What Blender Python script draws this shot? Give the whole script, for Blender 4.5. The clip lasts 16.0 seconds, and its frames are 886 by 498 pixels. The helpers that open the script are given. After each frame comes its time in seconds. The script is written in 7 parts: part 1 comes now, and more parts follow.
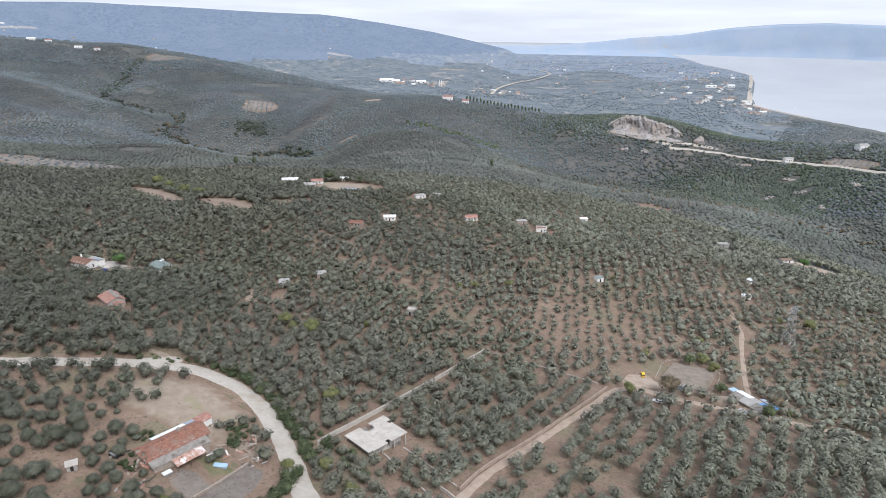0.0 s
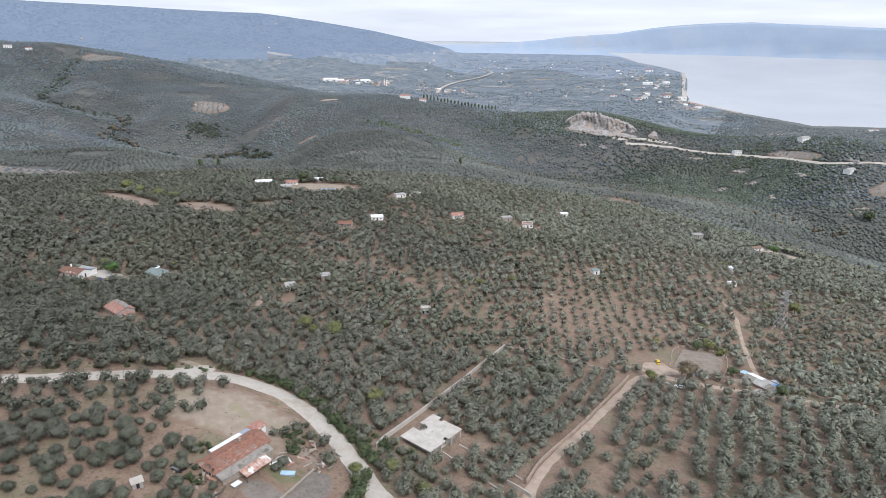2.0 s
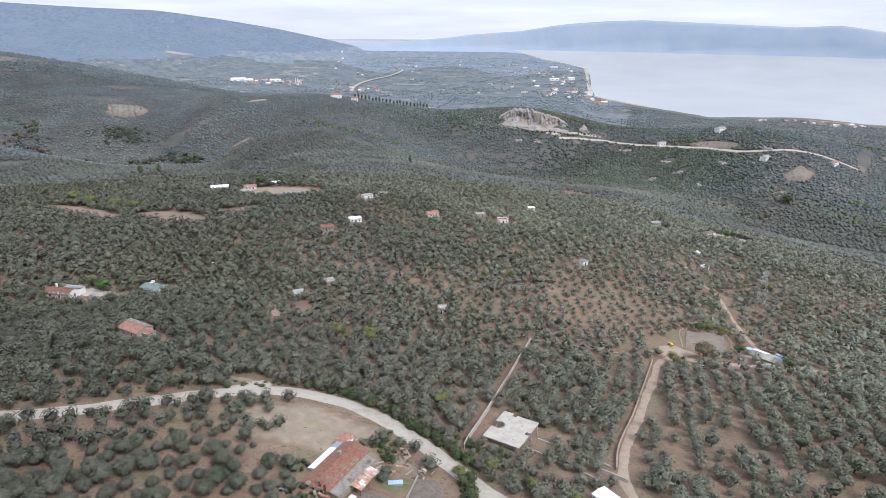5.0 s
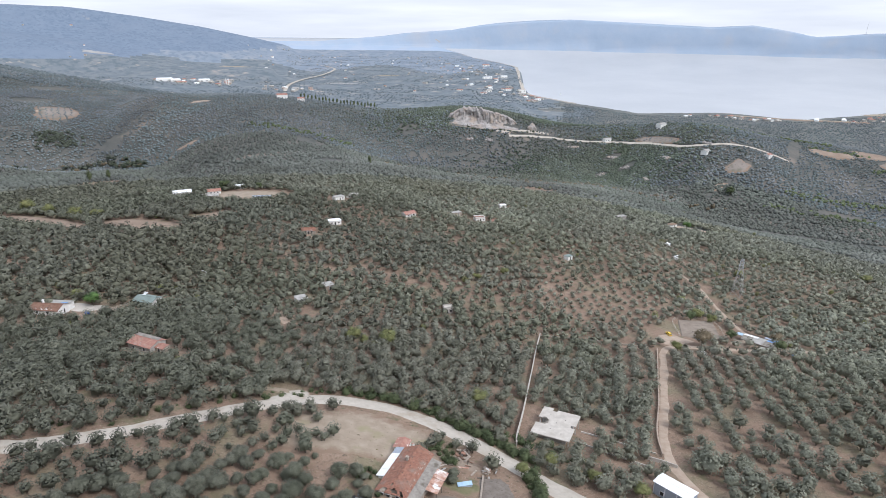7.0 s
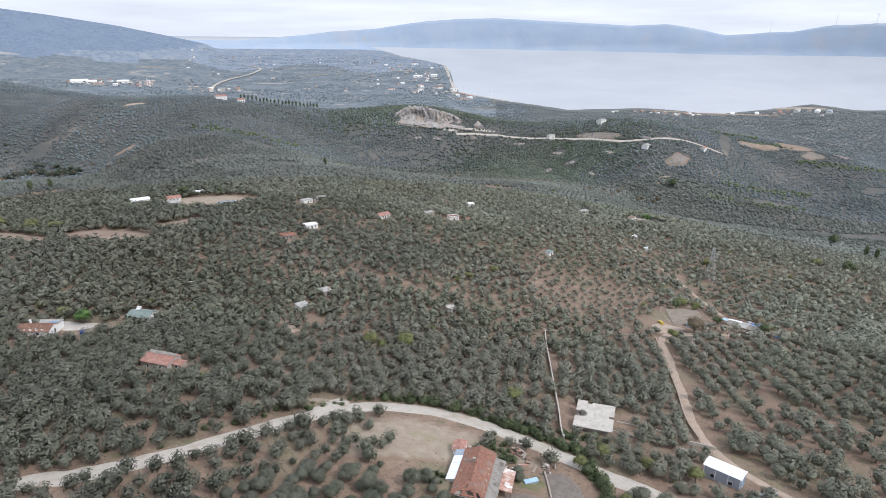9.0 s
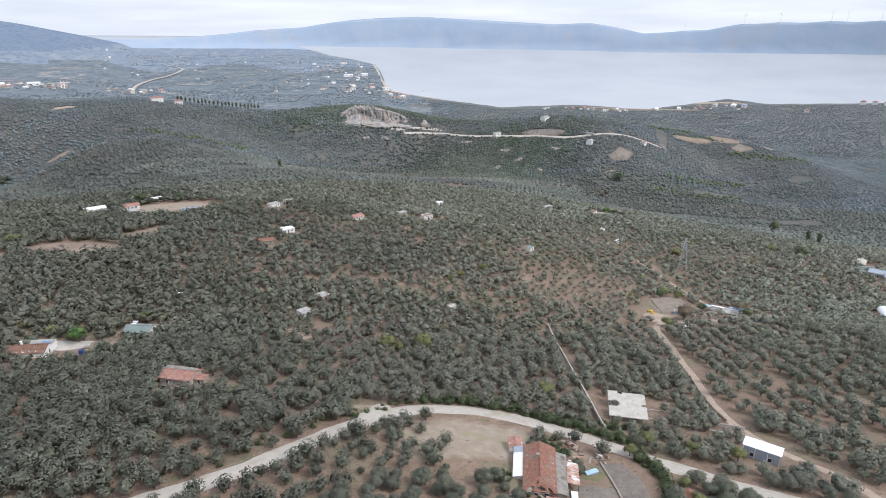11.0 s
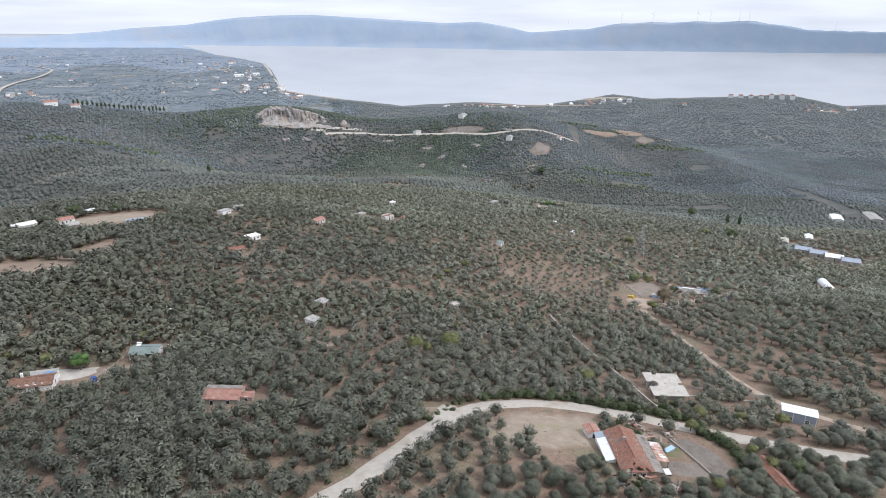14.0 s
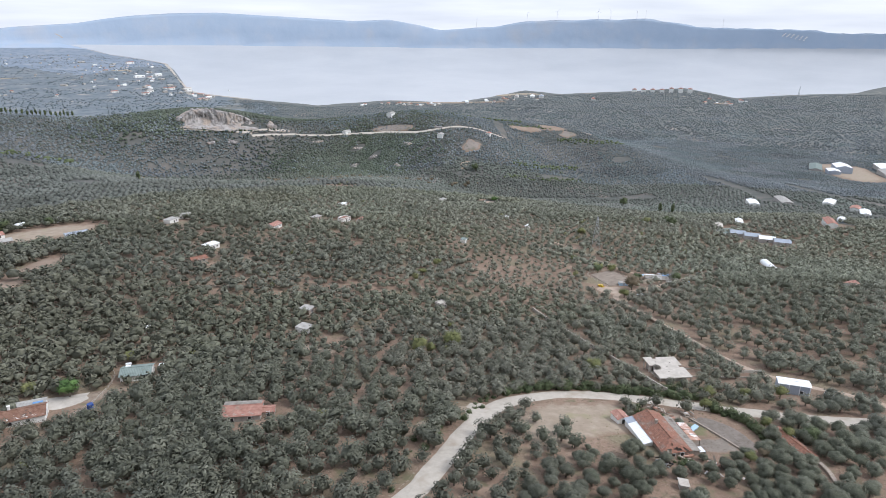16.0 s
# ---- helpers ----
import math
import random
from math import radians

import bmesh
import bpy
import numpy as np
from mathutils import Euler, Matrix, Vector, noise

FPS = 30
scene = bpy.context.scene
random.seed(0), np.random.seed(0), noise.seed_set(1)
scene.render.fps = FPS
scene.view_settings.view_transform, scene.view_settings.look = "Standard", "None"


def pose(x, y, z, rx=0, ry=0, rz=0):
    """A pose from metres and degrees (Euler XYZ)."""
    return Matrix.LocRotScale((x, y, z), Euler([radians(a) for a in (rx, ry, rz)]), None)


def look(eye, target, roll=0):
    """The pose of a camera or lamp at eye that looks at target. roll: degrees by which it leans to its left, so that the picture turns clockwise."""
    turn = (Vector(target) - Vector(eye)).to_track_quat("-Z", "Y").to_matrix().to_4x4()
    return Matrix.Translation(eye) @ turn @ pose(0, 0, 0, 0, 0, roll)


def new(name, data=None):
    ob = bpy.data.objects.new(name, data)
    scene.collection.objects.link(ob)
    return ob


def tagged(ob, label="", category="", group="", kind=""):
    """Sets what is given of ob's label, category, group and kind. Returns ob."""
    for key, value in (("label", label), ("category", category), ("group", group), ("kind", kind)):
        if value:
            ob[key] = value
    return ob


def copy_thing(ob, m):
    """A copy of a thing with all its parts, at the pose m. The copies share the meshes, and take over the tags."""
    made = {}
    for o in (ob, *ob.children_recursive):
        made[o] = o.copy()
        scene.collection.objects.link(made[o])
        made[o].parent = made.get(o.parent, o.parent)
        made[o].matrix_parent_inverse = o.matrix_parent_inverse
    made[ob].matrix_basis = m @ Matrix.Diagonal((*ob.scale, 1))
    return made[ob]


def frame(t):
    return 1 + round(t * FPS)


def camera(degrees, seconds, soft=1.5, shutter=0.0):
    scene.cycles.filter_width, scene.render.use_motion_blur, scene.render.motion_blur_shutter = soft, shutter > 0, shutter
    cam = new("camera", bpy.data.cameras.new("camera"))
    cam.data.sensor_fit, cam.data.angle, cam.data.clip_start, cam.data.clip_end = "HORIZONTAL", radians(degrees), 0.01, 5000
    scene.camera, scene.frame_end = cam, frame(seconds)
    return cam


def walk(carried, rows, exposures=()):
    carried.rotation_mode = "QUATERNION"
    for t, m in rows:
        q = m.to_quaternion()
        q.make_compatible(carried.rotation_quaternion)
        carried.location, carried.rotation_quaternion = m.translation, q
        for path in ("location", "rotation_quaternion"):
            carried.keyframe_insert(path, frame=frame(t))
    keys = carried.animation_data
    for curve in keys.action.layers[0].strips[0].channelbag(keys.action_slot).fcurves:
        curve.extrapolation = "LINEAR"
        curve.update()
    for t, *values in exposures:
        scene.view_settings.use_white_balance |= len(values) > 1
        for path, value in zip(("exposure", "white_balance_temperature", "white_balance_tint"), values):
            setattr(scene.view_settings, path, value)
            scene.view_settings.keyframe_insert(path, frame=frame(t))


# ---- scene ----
cam = camera(69.5, 16.0, soft=0.78)
PATH = [
    (0, (0.87, 0.749, 114.061), (0.874, 2.641, 113.413), 0.6),
    (0.5, (-7.837, 0.613, 113.872), (-7.789, 2.505, 113.224), 0.5),
    (1, (-16.896, 0.695, 113.718), (-16.802, 2.585, 113.071), 0.6),
    (1.5, (-25.541, 1.288, 113.388), (-25.404, 3.175, 112.74), 0.6),
    (2, (-34.27, 1.812, 113.146), (-34.086, 3.695, 112.497), 0.6),
    (2.5, (-42.715, 2.735, 113.048), (-42.486, 4.613, 112.399), 0.6),
    (3, (-51.237, 3.878, 113.042), (-50.962, 5.749, 112.39), 0.6),
    (3.5, (-59.73, 5.296, 113.056), (-59.411, 7.159, 112.403), 0.7),
    (4, (-68.622, 7.045, 113.054), (-68.256, 8.9, 112.401), 0.6),
    (6.5, (-111.796, 18.043, 113.258), (-111.189, 19.833, 112.605), 0.7),
    (7, (-120.218, 21.133, 113.452), (-119.559, 22.904, 112.798), 0.7),
    (7.5, (-128.289, 24.203, 113.671), (-127.581, 25.955, 113.016), 0.7),
    (8, (-136.688, 27.576, 113.896), (-135.93, 29.306, 113.24), 0.7),
    (8.5, (-144.854, 31.369, 114.07), (-144.045, 33.077, 113.413), 0.7),
    (9, (-153.099, 35.19, 114.15), (-152.24, 36.873, 113.494), 0.7),
    (11.5, (-190.51, 57.962, 114.123), (-189.422, 59.507, 113.465), 0.7),
    (12, (-197.802, 63.19, 114.098), (-196.672, 64.704, 113.44), 0.7),
    (12.5, (-205.081, 68.574, 114.044), (-203.907, 70.054, 113.386), 0.7),
    (13, (-212.059, 73.909, 114.085), (-210.844, 75.355, 113.427), 0.7),
    (13.5, (-218.86, 79.382, 113.894), (-217.604, 80.793, 113.236), 0.8),
    (14, (-225.543, 85.156, 113.732), (-224.243, 86.527, 113.075), 0.9),
    (14.5, (-231.622, 91.19, 113.601), (-230.276, 92.515, 112.944), 0.9),
    (15, (-237.417, 97.65, 113.4), (-236.025, 98.927, 112.742), 0.9),
    (15.5, (-243.072, 104.111, 113.455), (-241.636, 105.338, 112.796), 0.9),
    (16, (-248.808, 110.81, 113.627), (-247.33, 111.986, 112.968), 0.8),
]
walk(cam, [(t, look(eye, target, roll)) for t, eye, target, roll in PATH], exposures=[(0.0, 0.17, 6170, 12), (16.0, 0.17, 6170, 12)])

# ---- world, sun, exposure ----
scene.view_settings.exposure = 0.0
world = bpy.data.worlds.new("sky")
scene.world = world
world.use_nodes = True
wn, wl = world.node_tree.nodes, world.node_tree.links
wn.clear()
SUN_EL, SUN_AZ = radians(48), radians(150)
sky = wn.new("ShaderNodeTexSky")
sky.sky_type, sky.sun_disc, sky.sun_elevation, sky.sun_rotation = "NISHITA", False, SUN_EL, SUN_AZ
sky.air_density, sky.dust_density, sky.ozone_density = 1.0, 3.0, 1.0
coord = wn.new("ShaderNodeTexCoord")
stretch = wn.new("ShaderNodeMapping")
stretch.inputs["Scale"].default_value = (2.6, 2.6, 26.0)
cloud = wn.new("ShaderNodeTexNoise")
cloud.inputs["Scale"].default_value, cloud.inputs["Detail"].default_value = 1.6, 6.0
cover = wn.new("ShaderNodeValToRGB")
cover.color_ramp.elements[0].position, cover.color_ramp.elements[0].color = 0.3, (4.95, 5.27, 5.8, 1)
cover.color_ramp.elements[1].position, cover.color_ramp.elements[1].color = 0.7, (6.45, 6.7, 7.1, 1)
veil = wn.new("ShaderNodeMix")
veil.data_type = "RGBA"
veil.inputs[0].default_value = 0.88
back = wn.new("ShaderNodeBackground")
back.inputs["Strength"].default_value = 0.15
wout = wn.new("ShaderNodeOutputWorld")
wl.new(coord.outputs["Generated"], stretch.inputs["Vector"])
wl.new(stretch.outputs["Vector"], cloud.inputs["Vector"])
wl.new(cloud.outputs["Fac"], cover.inputs["Fac"])
wl.new(sky.outputs["Color"], veil.inputs[6])
wl.new(cover.outputs["Color"], veil.inputs[7])
wl.new(veil.outputs[2], back.inputs["Color"])
wl.new(back.outputs["Background"], wout.inputs["Surface"])
lamp = bpy.data.lights.new("sun", "SUN")
lamp.energy, lamp.angle, lamp.color = 2.1, radians(20), (1.0, 0.97, 0.93)
sun = new("sun", lamp)
sun.matrix_world = look((math.sin(SUN_AZ) * math.cos(SUN_EL) * 100, math.cos(SUN_AZ) * math.cos(SUN_EL) * 100, 100 * math.sin(SUN_EL)), (0, 0, 0))


# ---- materials ----
def material(name, colours, scale=1.0, rough=0.85, bump=0.0, bump_scale=None, spots=None, metal=0.0, vary=0.0, fine=True):
    """A surface whose colour wanders between colours by noise at two sizes; spots: (colour, scale, threshold) for stains."""
    m = bpy.data.materials.new(name)
    m.use_nodes = True
    n, l = m.node_tree.nodes, m.node_tree.links
    b = n["Principled BSDF"]
    b.inputs["Roughness"].default_value, b.inputs["Metallic"].default_value = rough, metal
    b.inputs["Specular IOR Level"].default_value = 0.25
    geo = n.new("ShaderNodeNewGeometry")
    where = geo.outputs["Position"]
    big = n.new("ShaderNodeTexNoise")
    big.inputs["Scale"].default_value, big.inputs["Detail"].default_value, big.inputs["Roughness"].default_value = scale, 8.0 if fine else 3.0, 0.62
    l.new(where, big.inputs["Vector"])
    ramp = n.new("ShaderNodeValToRGB")
    ramp.color_ramp.elements[0].position, ramp.color_ramp.elements[1].position = 0.3, 0.7
    for i, c in enumerate(colours):
        pos = 0.3 + 0.4 * i / max(1, len(colours) - 1)
        e = ramp.color_ramp.elements[0] if i == 0 else ramp.color_ramp.elements[-1] if i == len(colours) - 1 else ramp.color_ramp.elements.new(pos)
        e.position, e.color = pos, (*c, 1)
    l.new(big.outputs["Fac"], ramp.inputs["Fac"])
    out = ramp.outputs["Color"]
    if spots:
        for colour, sc, low, high in spots:
            sp = n.new("ShaderNodeTexNoise")
            sp.inputs["Scale"].default_value, sp.inputs["Detail"].default_value = sc, 5.0
            l.new(where, sp.inputs["Vector"])
            cut = n.new("ShaderNodeMapRange")
            cut.inputs["From Min"].default_value, cut.inputs["From Max"].default_value = low, high
            l.new(sp.outputs["Fac"], cut.inputs["Value"])
            mix = n.new("ShaderNodeMix")
            mix.data_type = "RGBA"
            mix.inputs[7].default_value = (*colour, 1)
            l.new(cut.outputs["Result"], mix.inputs[0])
            l.new(out, mix.inputs[6])
            out = mix.outputs[2]
    if vary:
        hsv = n.new("ShaderNodeHueSaturation")
        rnd = n.new("ShaderNodeObjectInfo")
        mr = n.new("ShaderNodeMapRange")
        mr.inputs["To Min"].default_value, mr.inputs["To Max"].default_value = 1 - vary, 1 + vary
        l.new(rnd.outputs["Random"], mr.inputs["Value"])
        l.new(mr.outputs["Result"], hsv.inputs["Value"])
        l.new(out, hsv.inputs["Color"])
        out = hsv.outputs["Color"]
    l.new(out, b.inputs["Base Color"])
    if bump:
        bn = n.new("ShaderNodeTexNoise")
        bn.inputs["Scale"].default_value, bn.inputs["Detail"].default_value = bump_scale or scale * 6, 6.0
        l.new(where, bn.inputs["Vector"])
        bp = n.new("ShaderNodeBump")
        bp.inputs["Strength"].default_value, bp.inputs["Distance"].default_value = 0.8, bump
        l.new(bn.outputs["Fac"], bp.inputs["Height"])
        l.new(bp.outputs["Normal"], b.inputs["Normal"])
    return m


def leaf_material(name, colours, scale=0.16, dark=1.0, parcels=0.0, spread=(0.74, 1.32)):
    """Foliage: the tint changes from tree to tree by slow noise and from tuft to tuft."""
    m = material(name, colours, scale=scale, rough=0.75, fine=False)
    n, l = m.node_tree.nodes, m.node_tree.links
    b = n["Principled BSDF"]
    src = b.inputs["Base Color"].links[0].from_socket
    hsv, geo, mr = n.new("ShaderNodeHueSaturation"), n.new("ShaderNodeNewGeometry"), n.new("ShaderNodeMapRange")
    mr.inputs["To Min"].default_value, mr.inputs["To Max"].default_value = spread
    l.new(geo.outputs["Random Per Island"], mr.inputs["Value"])
    l.new(mr.outputs["Result"], hsv.inputs["Value"])
    l.new(src, hsv.inputs["Color"])
    slow = n.new("ShaderNodeTexNoise")
    slow.inputs["Scale"].default_value, slow.inputs["Detail"].default_value = 0.011, 3.0
    l.new(geo.outputs["Position"], slow.inputs["Vector"])
    span = n.new("ShaderNodeMapRange")
    span.inputs["From Min"].default_value, span.inputs["From Max"].default_value = 0.3, 0.7
    span.inputs["To Min"].default_value, span.inputs["To Max"].default_value = 0.86, 1.14
    l.new(slow.outputs["Fac"], span.inputs["Value"])
    # the western groves have darker leaves
    axis, west, both = n.new("ShaderNodeSeparateXYZ"), n.new("ShaderNodeMapRange"), n.new("ShaderNodeMath")
    both.operation = "MULTIPLY"
    west.inputs["From Min"].default_value, west.inputs["From Max"].default_value = -130.0, 110.0
    west.inputs["To Min"].default_value, west.inputs["To Max"].default_value = dark, 1.0
    l.new(geo.outputs["Position"], axis.inputs["Vector"])
    l.new(axis.outputs["X"], west.inputs["Value"])
    l.new(west.outputs["Result"], both.inputs[0])
    l.new(span.outputs["Result"], both.inputs[1])
    tone = n.new("ShaderNodeHueSaturation")
    if parcels:
        # each grove parcel has its own tone
        cell, split = n.new("ShaderNodeTexVoronoi"), n.new("ShaderNodeSeparateColor")
        cell.voronoi_dimensions = "2D"
        cell.inputs["Scale"].default_value = 0.0125
        bend = n.new("ShaderNodeTexNoise")
        bend.inputs["Scale"].default_value = 0.02
        shift = n.new("ShaderNodeVectorMath")
        shift.operation = "MULTIPLY_ADD"
        shift.inputs[1].default_value = (40.0, 40.0, 0.0)
        l.new(geo.outputs["Position"], bend.inputs["Vector"])
        l.new(bend.outputs["Color"], shift.inputs[0])
        l.new(geo.outputs["Position"], shift.inputs[2])
        l.new(shift.outputs["Vector"], cell.inputs["Vector"])
        l.new(cell.outputs["Color"], split.inputs["Color"])
        light, pure, warm, times = n.new("ShaderNodeMapRange"), n.new("ShaderNodeMapRange"), n.new("ShaderNodeMapRange"), n.new("ShaderNodeMath")
        times.operation = "MULTIPLY"
        light.inputs["To Min"].default_value, light.inputs["To Max"].default_value = 1 - parcels, 1 + parcels
        pure.inputs["To Min"].default_value, pure.inputs["To Max"].default_value = 1 - 0.8 * parcels, 1 + 1.8 * parcels
        warm.inputs["To Min"].default_value, warm.inputs["To Max"].default_value = 0.5 - 0.2 * parcels, 0.5 + 0.12 * parcels
        l.new(split.outputs["Red"], light.inputs["Value"])
        l.new(split.outputs["Green"], pure.inputs["Value"])
        l.new(split.outputs["Blue"], warm.inputs["Value"])
        l.new(light.outputs["Result"], times.inputs[0])
        l.new(both.outputs["Value"], times.inputs[1])
        l.new(pure.outputs["Result"], tone.inputs["Saturation"])
        l.new(warm.outputs["Result"], tone.inputs["Hue"])
        both = times
    l.new(both.outputs["Value"], tone.inputs["Value"])
    l.new(hsv.outputs["Color"], tone.inputs["Color"])
    l.new(tone.outputs["Color"], b.inputs["Base Color"])
    return m


def worn(m, soil=(0.232, 0.166, 0.122), ragged=1.0):
    """Lets a laid surface give way to soil in a ragged line towards its edge."""
    n, l = m.node_tree.nodes, m.node_tree.links
    b = n["Principled BSDF"]
    src = b.inputs["Base Color"].links[0].from_socket
    near, where, breakup = n.new("ShaderNodeAttribute"), n.new("ShaderNodeNewGeometry"), n.new("ShaderNodeTexNoise")
    near.attribute_name = "inner"
    breakup.inputs["Scale"].default_value, breakup.inputs["Detail"].default_value, breakup.inputs["Roughness"].default_value = 0.28, 6.0, 0.7
    total, cut, mix = n.new("ShaderNodeMath"), n.new("ShaderNodeMapRange"), n.new("ShaderNodeMix")
    total.operation, mix.data_type = "MULTIPLY_ADD", "RGBA"
    total.inputs[1].default_value = 1.15 / ragged
    cut.inputs["From Min"].default_value, cut.inputs["From Max"].default_value = 0.56, 0.86
    mix.inputs[6].default_value = (*soil, 1)
    l.new(where.outputs["Position"], breakup.inputs["Vector"])
    l.new(near.outputs["Fac"], total.inputs[0])
    l.new(breakup.outputs["Fac"], total.inputs[2])
    l.new(total.outputs["Value"], cut.inputs["Value"])
    l.new(cut.outputs["Result"], mix.inputs[0])
    l.new(src, mix.inputs[7])
    l.new(mix.outputs[2], b.inputs["Base Color"])
    return m


SOIL = material("soil", [(0.172, 0.12, 0.088), (0.236, 0.165, 0.122), (0.292, 0.216, 0.162)], scale=0.09, bump=0.12, bump_scale=0.9,
                spots=[((0.21, 0.18, 0.12), 0.05, 0.52, 0.66), ((0.12, 0.095, 0.07), 0.9, 0.52, 0.72), ((0.33, 0.265, 0.205), 2.3, 0.56, 0.74), ((0.15, 0.14, 0.085), 0.22, 0.58, 0.72)])
# far scrub, with blue distance haze mixed into its colours
HAZED_LAND = material("hazed_scrubland", [(0.135, 0.163, 0.188), (0.168, 0.196, 0.217), (0.23, 0.24, 0.245)], scale=0.012, bump=2.0, bump_scale=0.05,
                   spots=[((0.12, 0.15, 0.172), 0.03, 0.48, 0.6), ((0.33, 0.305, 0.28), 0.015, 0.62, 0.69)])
# hills and plain beyond: the haze's pale blue is painted into these three
HAZED_HILLS = material("hazed_distant_hills", [(0.325, 0.405, 0.515), (0.352, 0.43, 0.535), (0.405, 0.455, 0.53)], scale=0.005, bump=4.0, bump_scale=0.012, spots=[((0.4, 0.435, 0.49), 0.004, 0.58, 0.74)])
HAZED_PLAIN = material("hazed_far_plain", [(0.19, 0.235, 0.292), (0.222, 0.262, 0.312), (0.285, 0.305, 0.33)], scale=0.012, bump=2.0, bump_scale=0.05, spots=[((0.172, 0.215, 0.27), 0.03, 0.5, 0.6)])
HAZED_WOODED = material("hazed_wooded_hills", [(0.15, 0.197, 0.265), (0.168, 0.217, 0.286), (0.19, 0.238, 0.305)], scale=0.02, spots=[((0.142, 0.188, 0.255), 0.05, 0.5, 0.6), ((0.182, 0.228, 0.296), 0.006, 0.5, 0.7), ((0.255, 0.275, 0.305), 0.012, 0.69, 0.75)])
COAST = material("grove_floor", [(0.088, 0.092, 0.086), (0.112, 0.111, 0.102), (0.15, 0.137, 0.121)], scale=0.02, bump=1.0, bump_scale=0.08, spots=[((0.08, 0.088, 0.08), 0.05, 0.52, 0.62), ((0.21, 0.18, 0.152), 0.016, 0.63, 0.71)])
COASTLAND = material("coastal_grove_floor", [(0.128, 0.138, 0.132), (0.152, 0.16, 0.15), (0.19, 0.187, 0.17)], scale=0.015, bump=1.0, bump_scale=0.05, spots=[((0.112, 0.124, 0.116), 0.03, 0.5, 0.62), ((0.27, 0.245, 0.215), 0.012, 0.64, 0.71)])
ROAD = worn(material("chalky_gravel", [(0.4, 0.362, 0.312), (0.45, 0.412, 0.36), (0.5, 0.46, 0.405)], scale=0.6, bump=0.06, bump_scale=3.0,
                spots=[((0.36, 0.31, 0.25), 0.12, 0.55, 0.7)]), (0.3, 0.25, 0.2), 0.35)
TRACK = worn(material("dirt_track", [(0.31, 0.235, 0.18), (0.39, 0.31, 0.245), (0.44, 0.36, 0.29)], scale=0.3, bump=0.06, bump_scale=2.0), (0.28, 0.21, 0.16), 0.4)
BUFF = material("dry_buff_grass", [(0.3, 0.255, 0.195), (0.35, 0.3, 0.23), (0.4, 0.345, 0.27)], scale=0.03, bump=0.3, bump_scale=0.2)
CUTTING = material("pale_cutting", [(0.27, 0.275, 0.285), (0.32, 0.32, 0.32), (0.38, 0.37, 0.355)], scale=0.02, bump=0.5, bump_scale=0.1)
PALE_SOIL = worn(material("stony_pale_soil", [(0.19, 0.165, 0.142), (0.235, 0.205, 0.18), (0.285, 0.25, 0.222)], scale=0.03, bump=0.2, bump_scale=0.6, spots=[((0.16, 0.15, 0.12), 0.06, 0.52, 0.64), ((0.13, 0.12, 0.1), 0.25, 0.58, 0.7)]))
FIELD = material("ploughed_field", [(0.215, 0.16, 0.122), (0.262, 0.2, 0.155), (0.305, 0.243, 0.193)], scale=0.06, bump=0.15, bump_scale=1.2)
OLIVE = leaf_material("olive_leaves", [(0.15, 0.157, 0.117), (0.202, 0.21, 0.161), (0.266, 0.274, 0.216)], dark=0.63, parcels=0.1)
BARK = material("olive_bark", [(0.09, 0.075, 0.06), (0.17, 0.145, 0.12)], scale=2.0, bump=0.05, bump_scale=8)
# distance haze greys and blues the leaf colour, mildly here, more in the next
HILLSIDE = leaf_material("hazed_hillside_leaves", [(0.112, 0.123, 0.108), (0.128, 0.139, 0.123), (0.15, 0.161, 0.143)], 0.03, dark=0.78, parcels=0.17, spread=(0.84, 1.16))
HAZED_LEAVES = leaf_material("hazed_far_leaves", [(0.124, 0.143, 0.151), (0.139, 0.158, 0.165), (0.158, 0.175, 0.179)], 0.02, dark=1.0, parcels=0.17, spread=(0.84, 1.16))
SCRUB = leaf_material("evergreen_oak_scrub", [(0.064, 0.08, 0.058), (0.088, 0.106, 0.08), (0.125, 0.142, 0.108)], 0.05, parcels=0.15, spread=(0.75, 1.25))
BUSH = leaf_material("dark_shrub_leaves", [(0.055, 0.075, 0.036), (0.085, 0.108, 0.052), (0.13, 0.15, 0.08)], 0.25)
YELLOWING = leaf_material("yellow_green_leaves", [(0.125, 0.14, 0.058), (0.165, 0.175, 0.072), (0.205, 0.2, 0.088)], 0.3)
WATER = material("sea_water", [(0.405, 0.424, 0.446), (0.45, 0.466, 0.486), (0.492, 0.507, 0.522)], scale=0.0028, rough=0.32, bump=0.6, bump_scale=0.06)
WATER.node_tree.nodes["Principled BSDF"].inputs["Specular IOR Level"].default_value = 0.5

# ---- the lie of the land: a tilted plane with rounded hills and hollows (x, y, half-width, height) ----
PLANE = (-41.05, -96.23, 24.35)
HILLS = [(-505.0, 983.0, 300.0, -74.9), (506.0, 417.0, 180.0, -25.9), (200.0, -250.0, 450.0, 47.2), (591.0, 905.0, 110.0, 41.8), (18.0, 1180.0, 180.0, 30.2), (-154.0, 194.0, 60.0, 8.6), (385.0, 730.0, 110.0, -15.2), (93.0, 259.0, 110.0, -13.9), (100.0, 1650.0, 300.0, -1.4), (158.0, 988.0, 110.0, -40.8), (322.0, 1065.0, 110.0, 43.3), (-1100.0, 1100.0, 180.0, -40.5), (-263.0, 1030.0, 110.0, -37.7), (832.0, 731.0, 110.0, 16.5), (614.0, 523.0, 110.0, -16.2), (330.0, 1026.0, 180.0, 7.7), (600.0, 1500.0, 180.0, -13.1)]
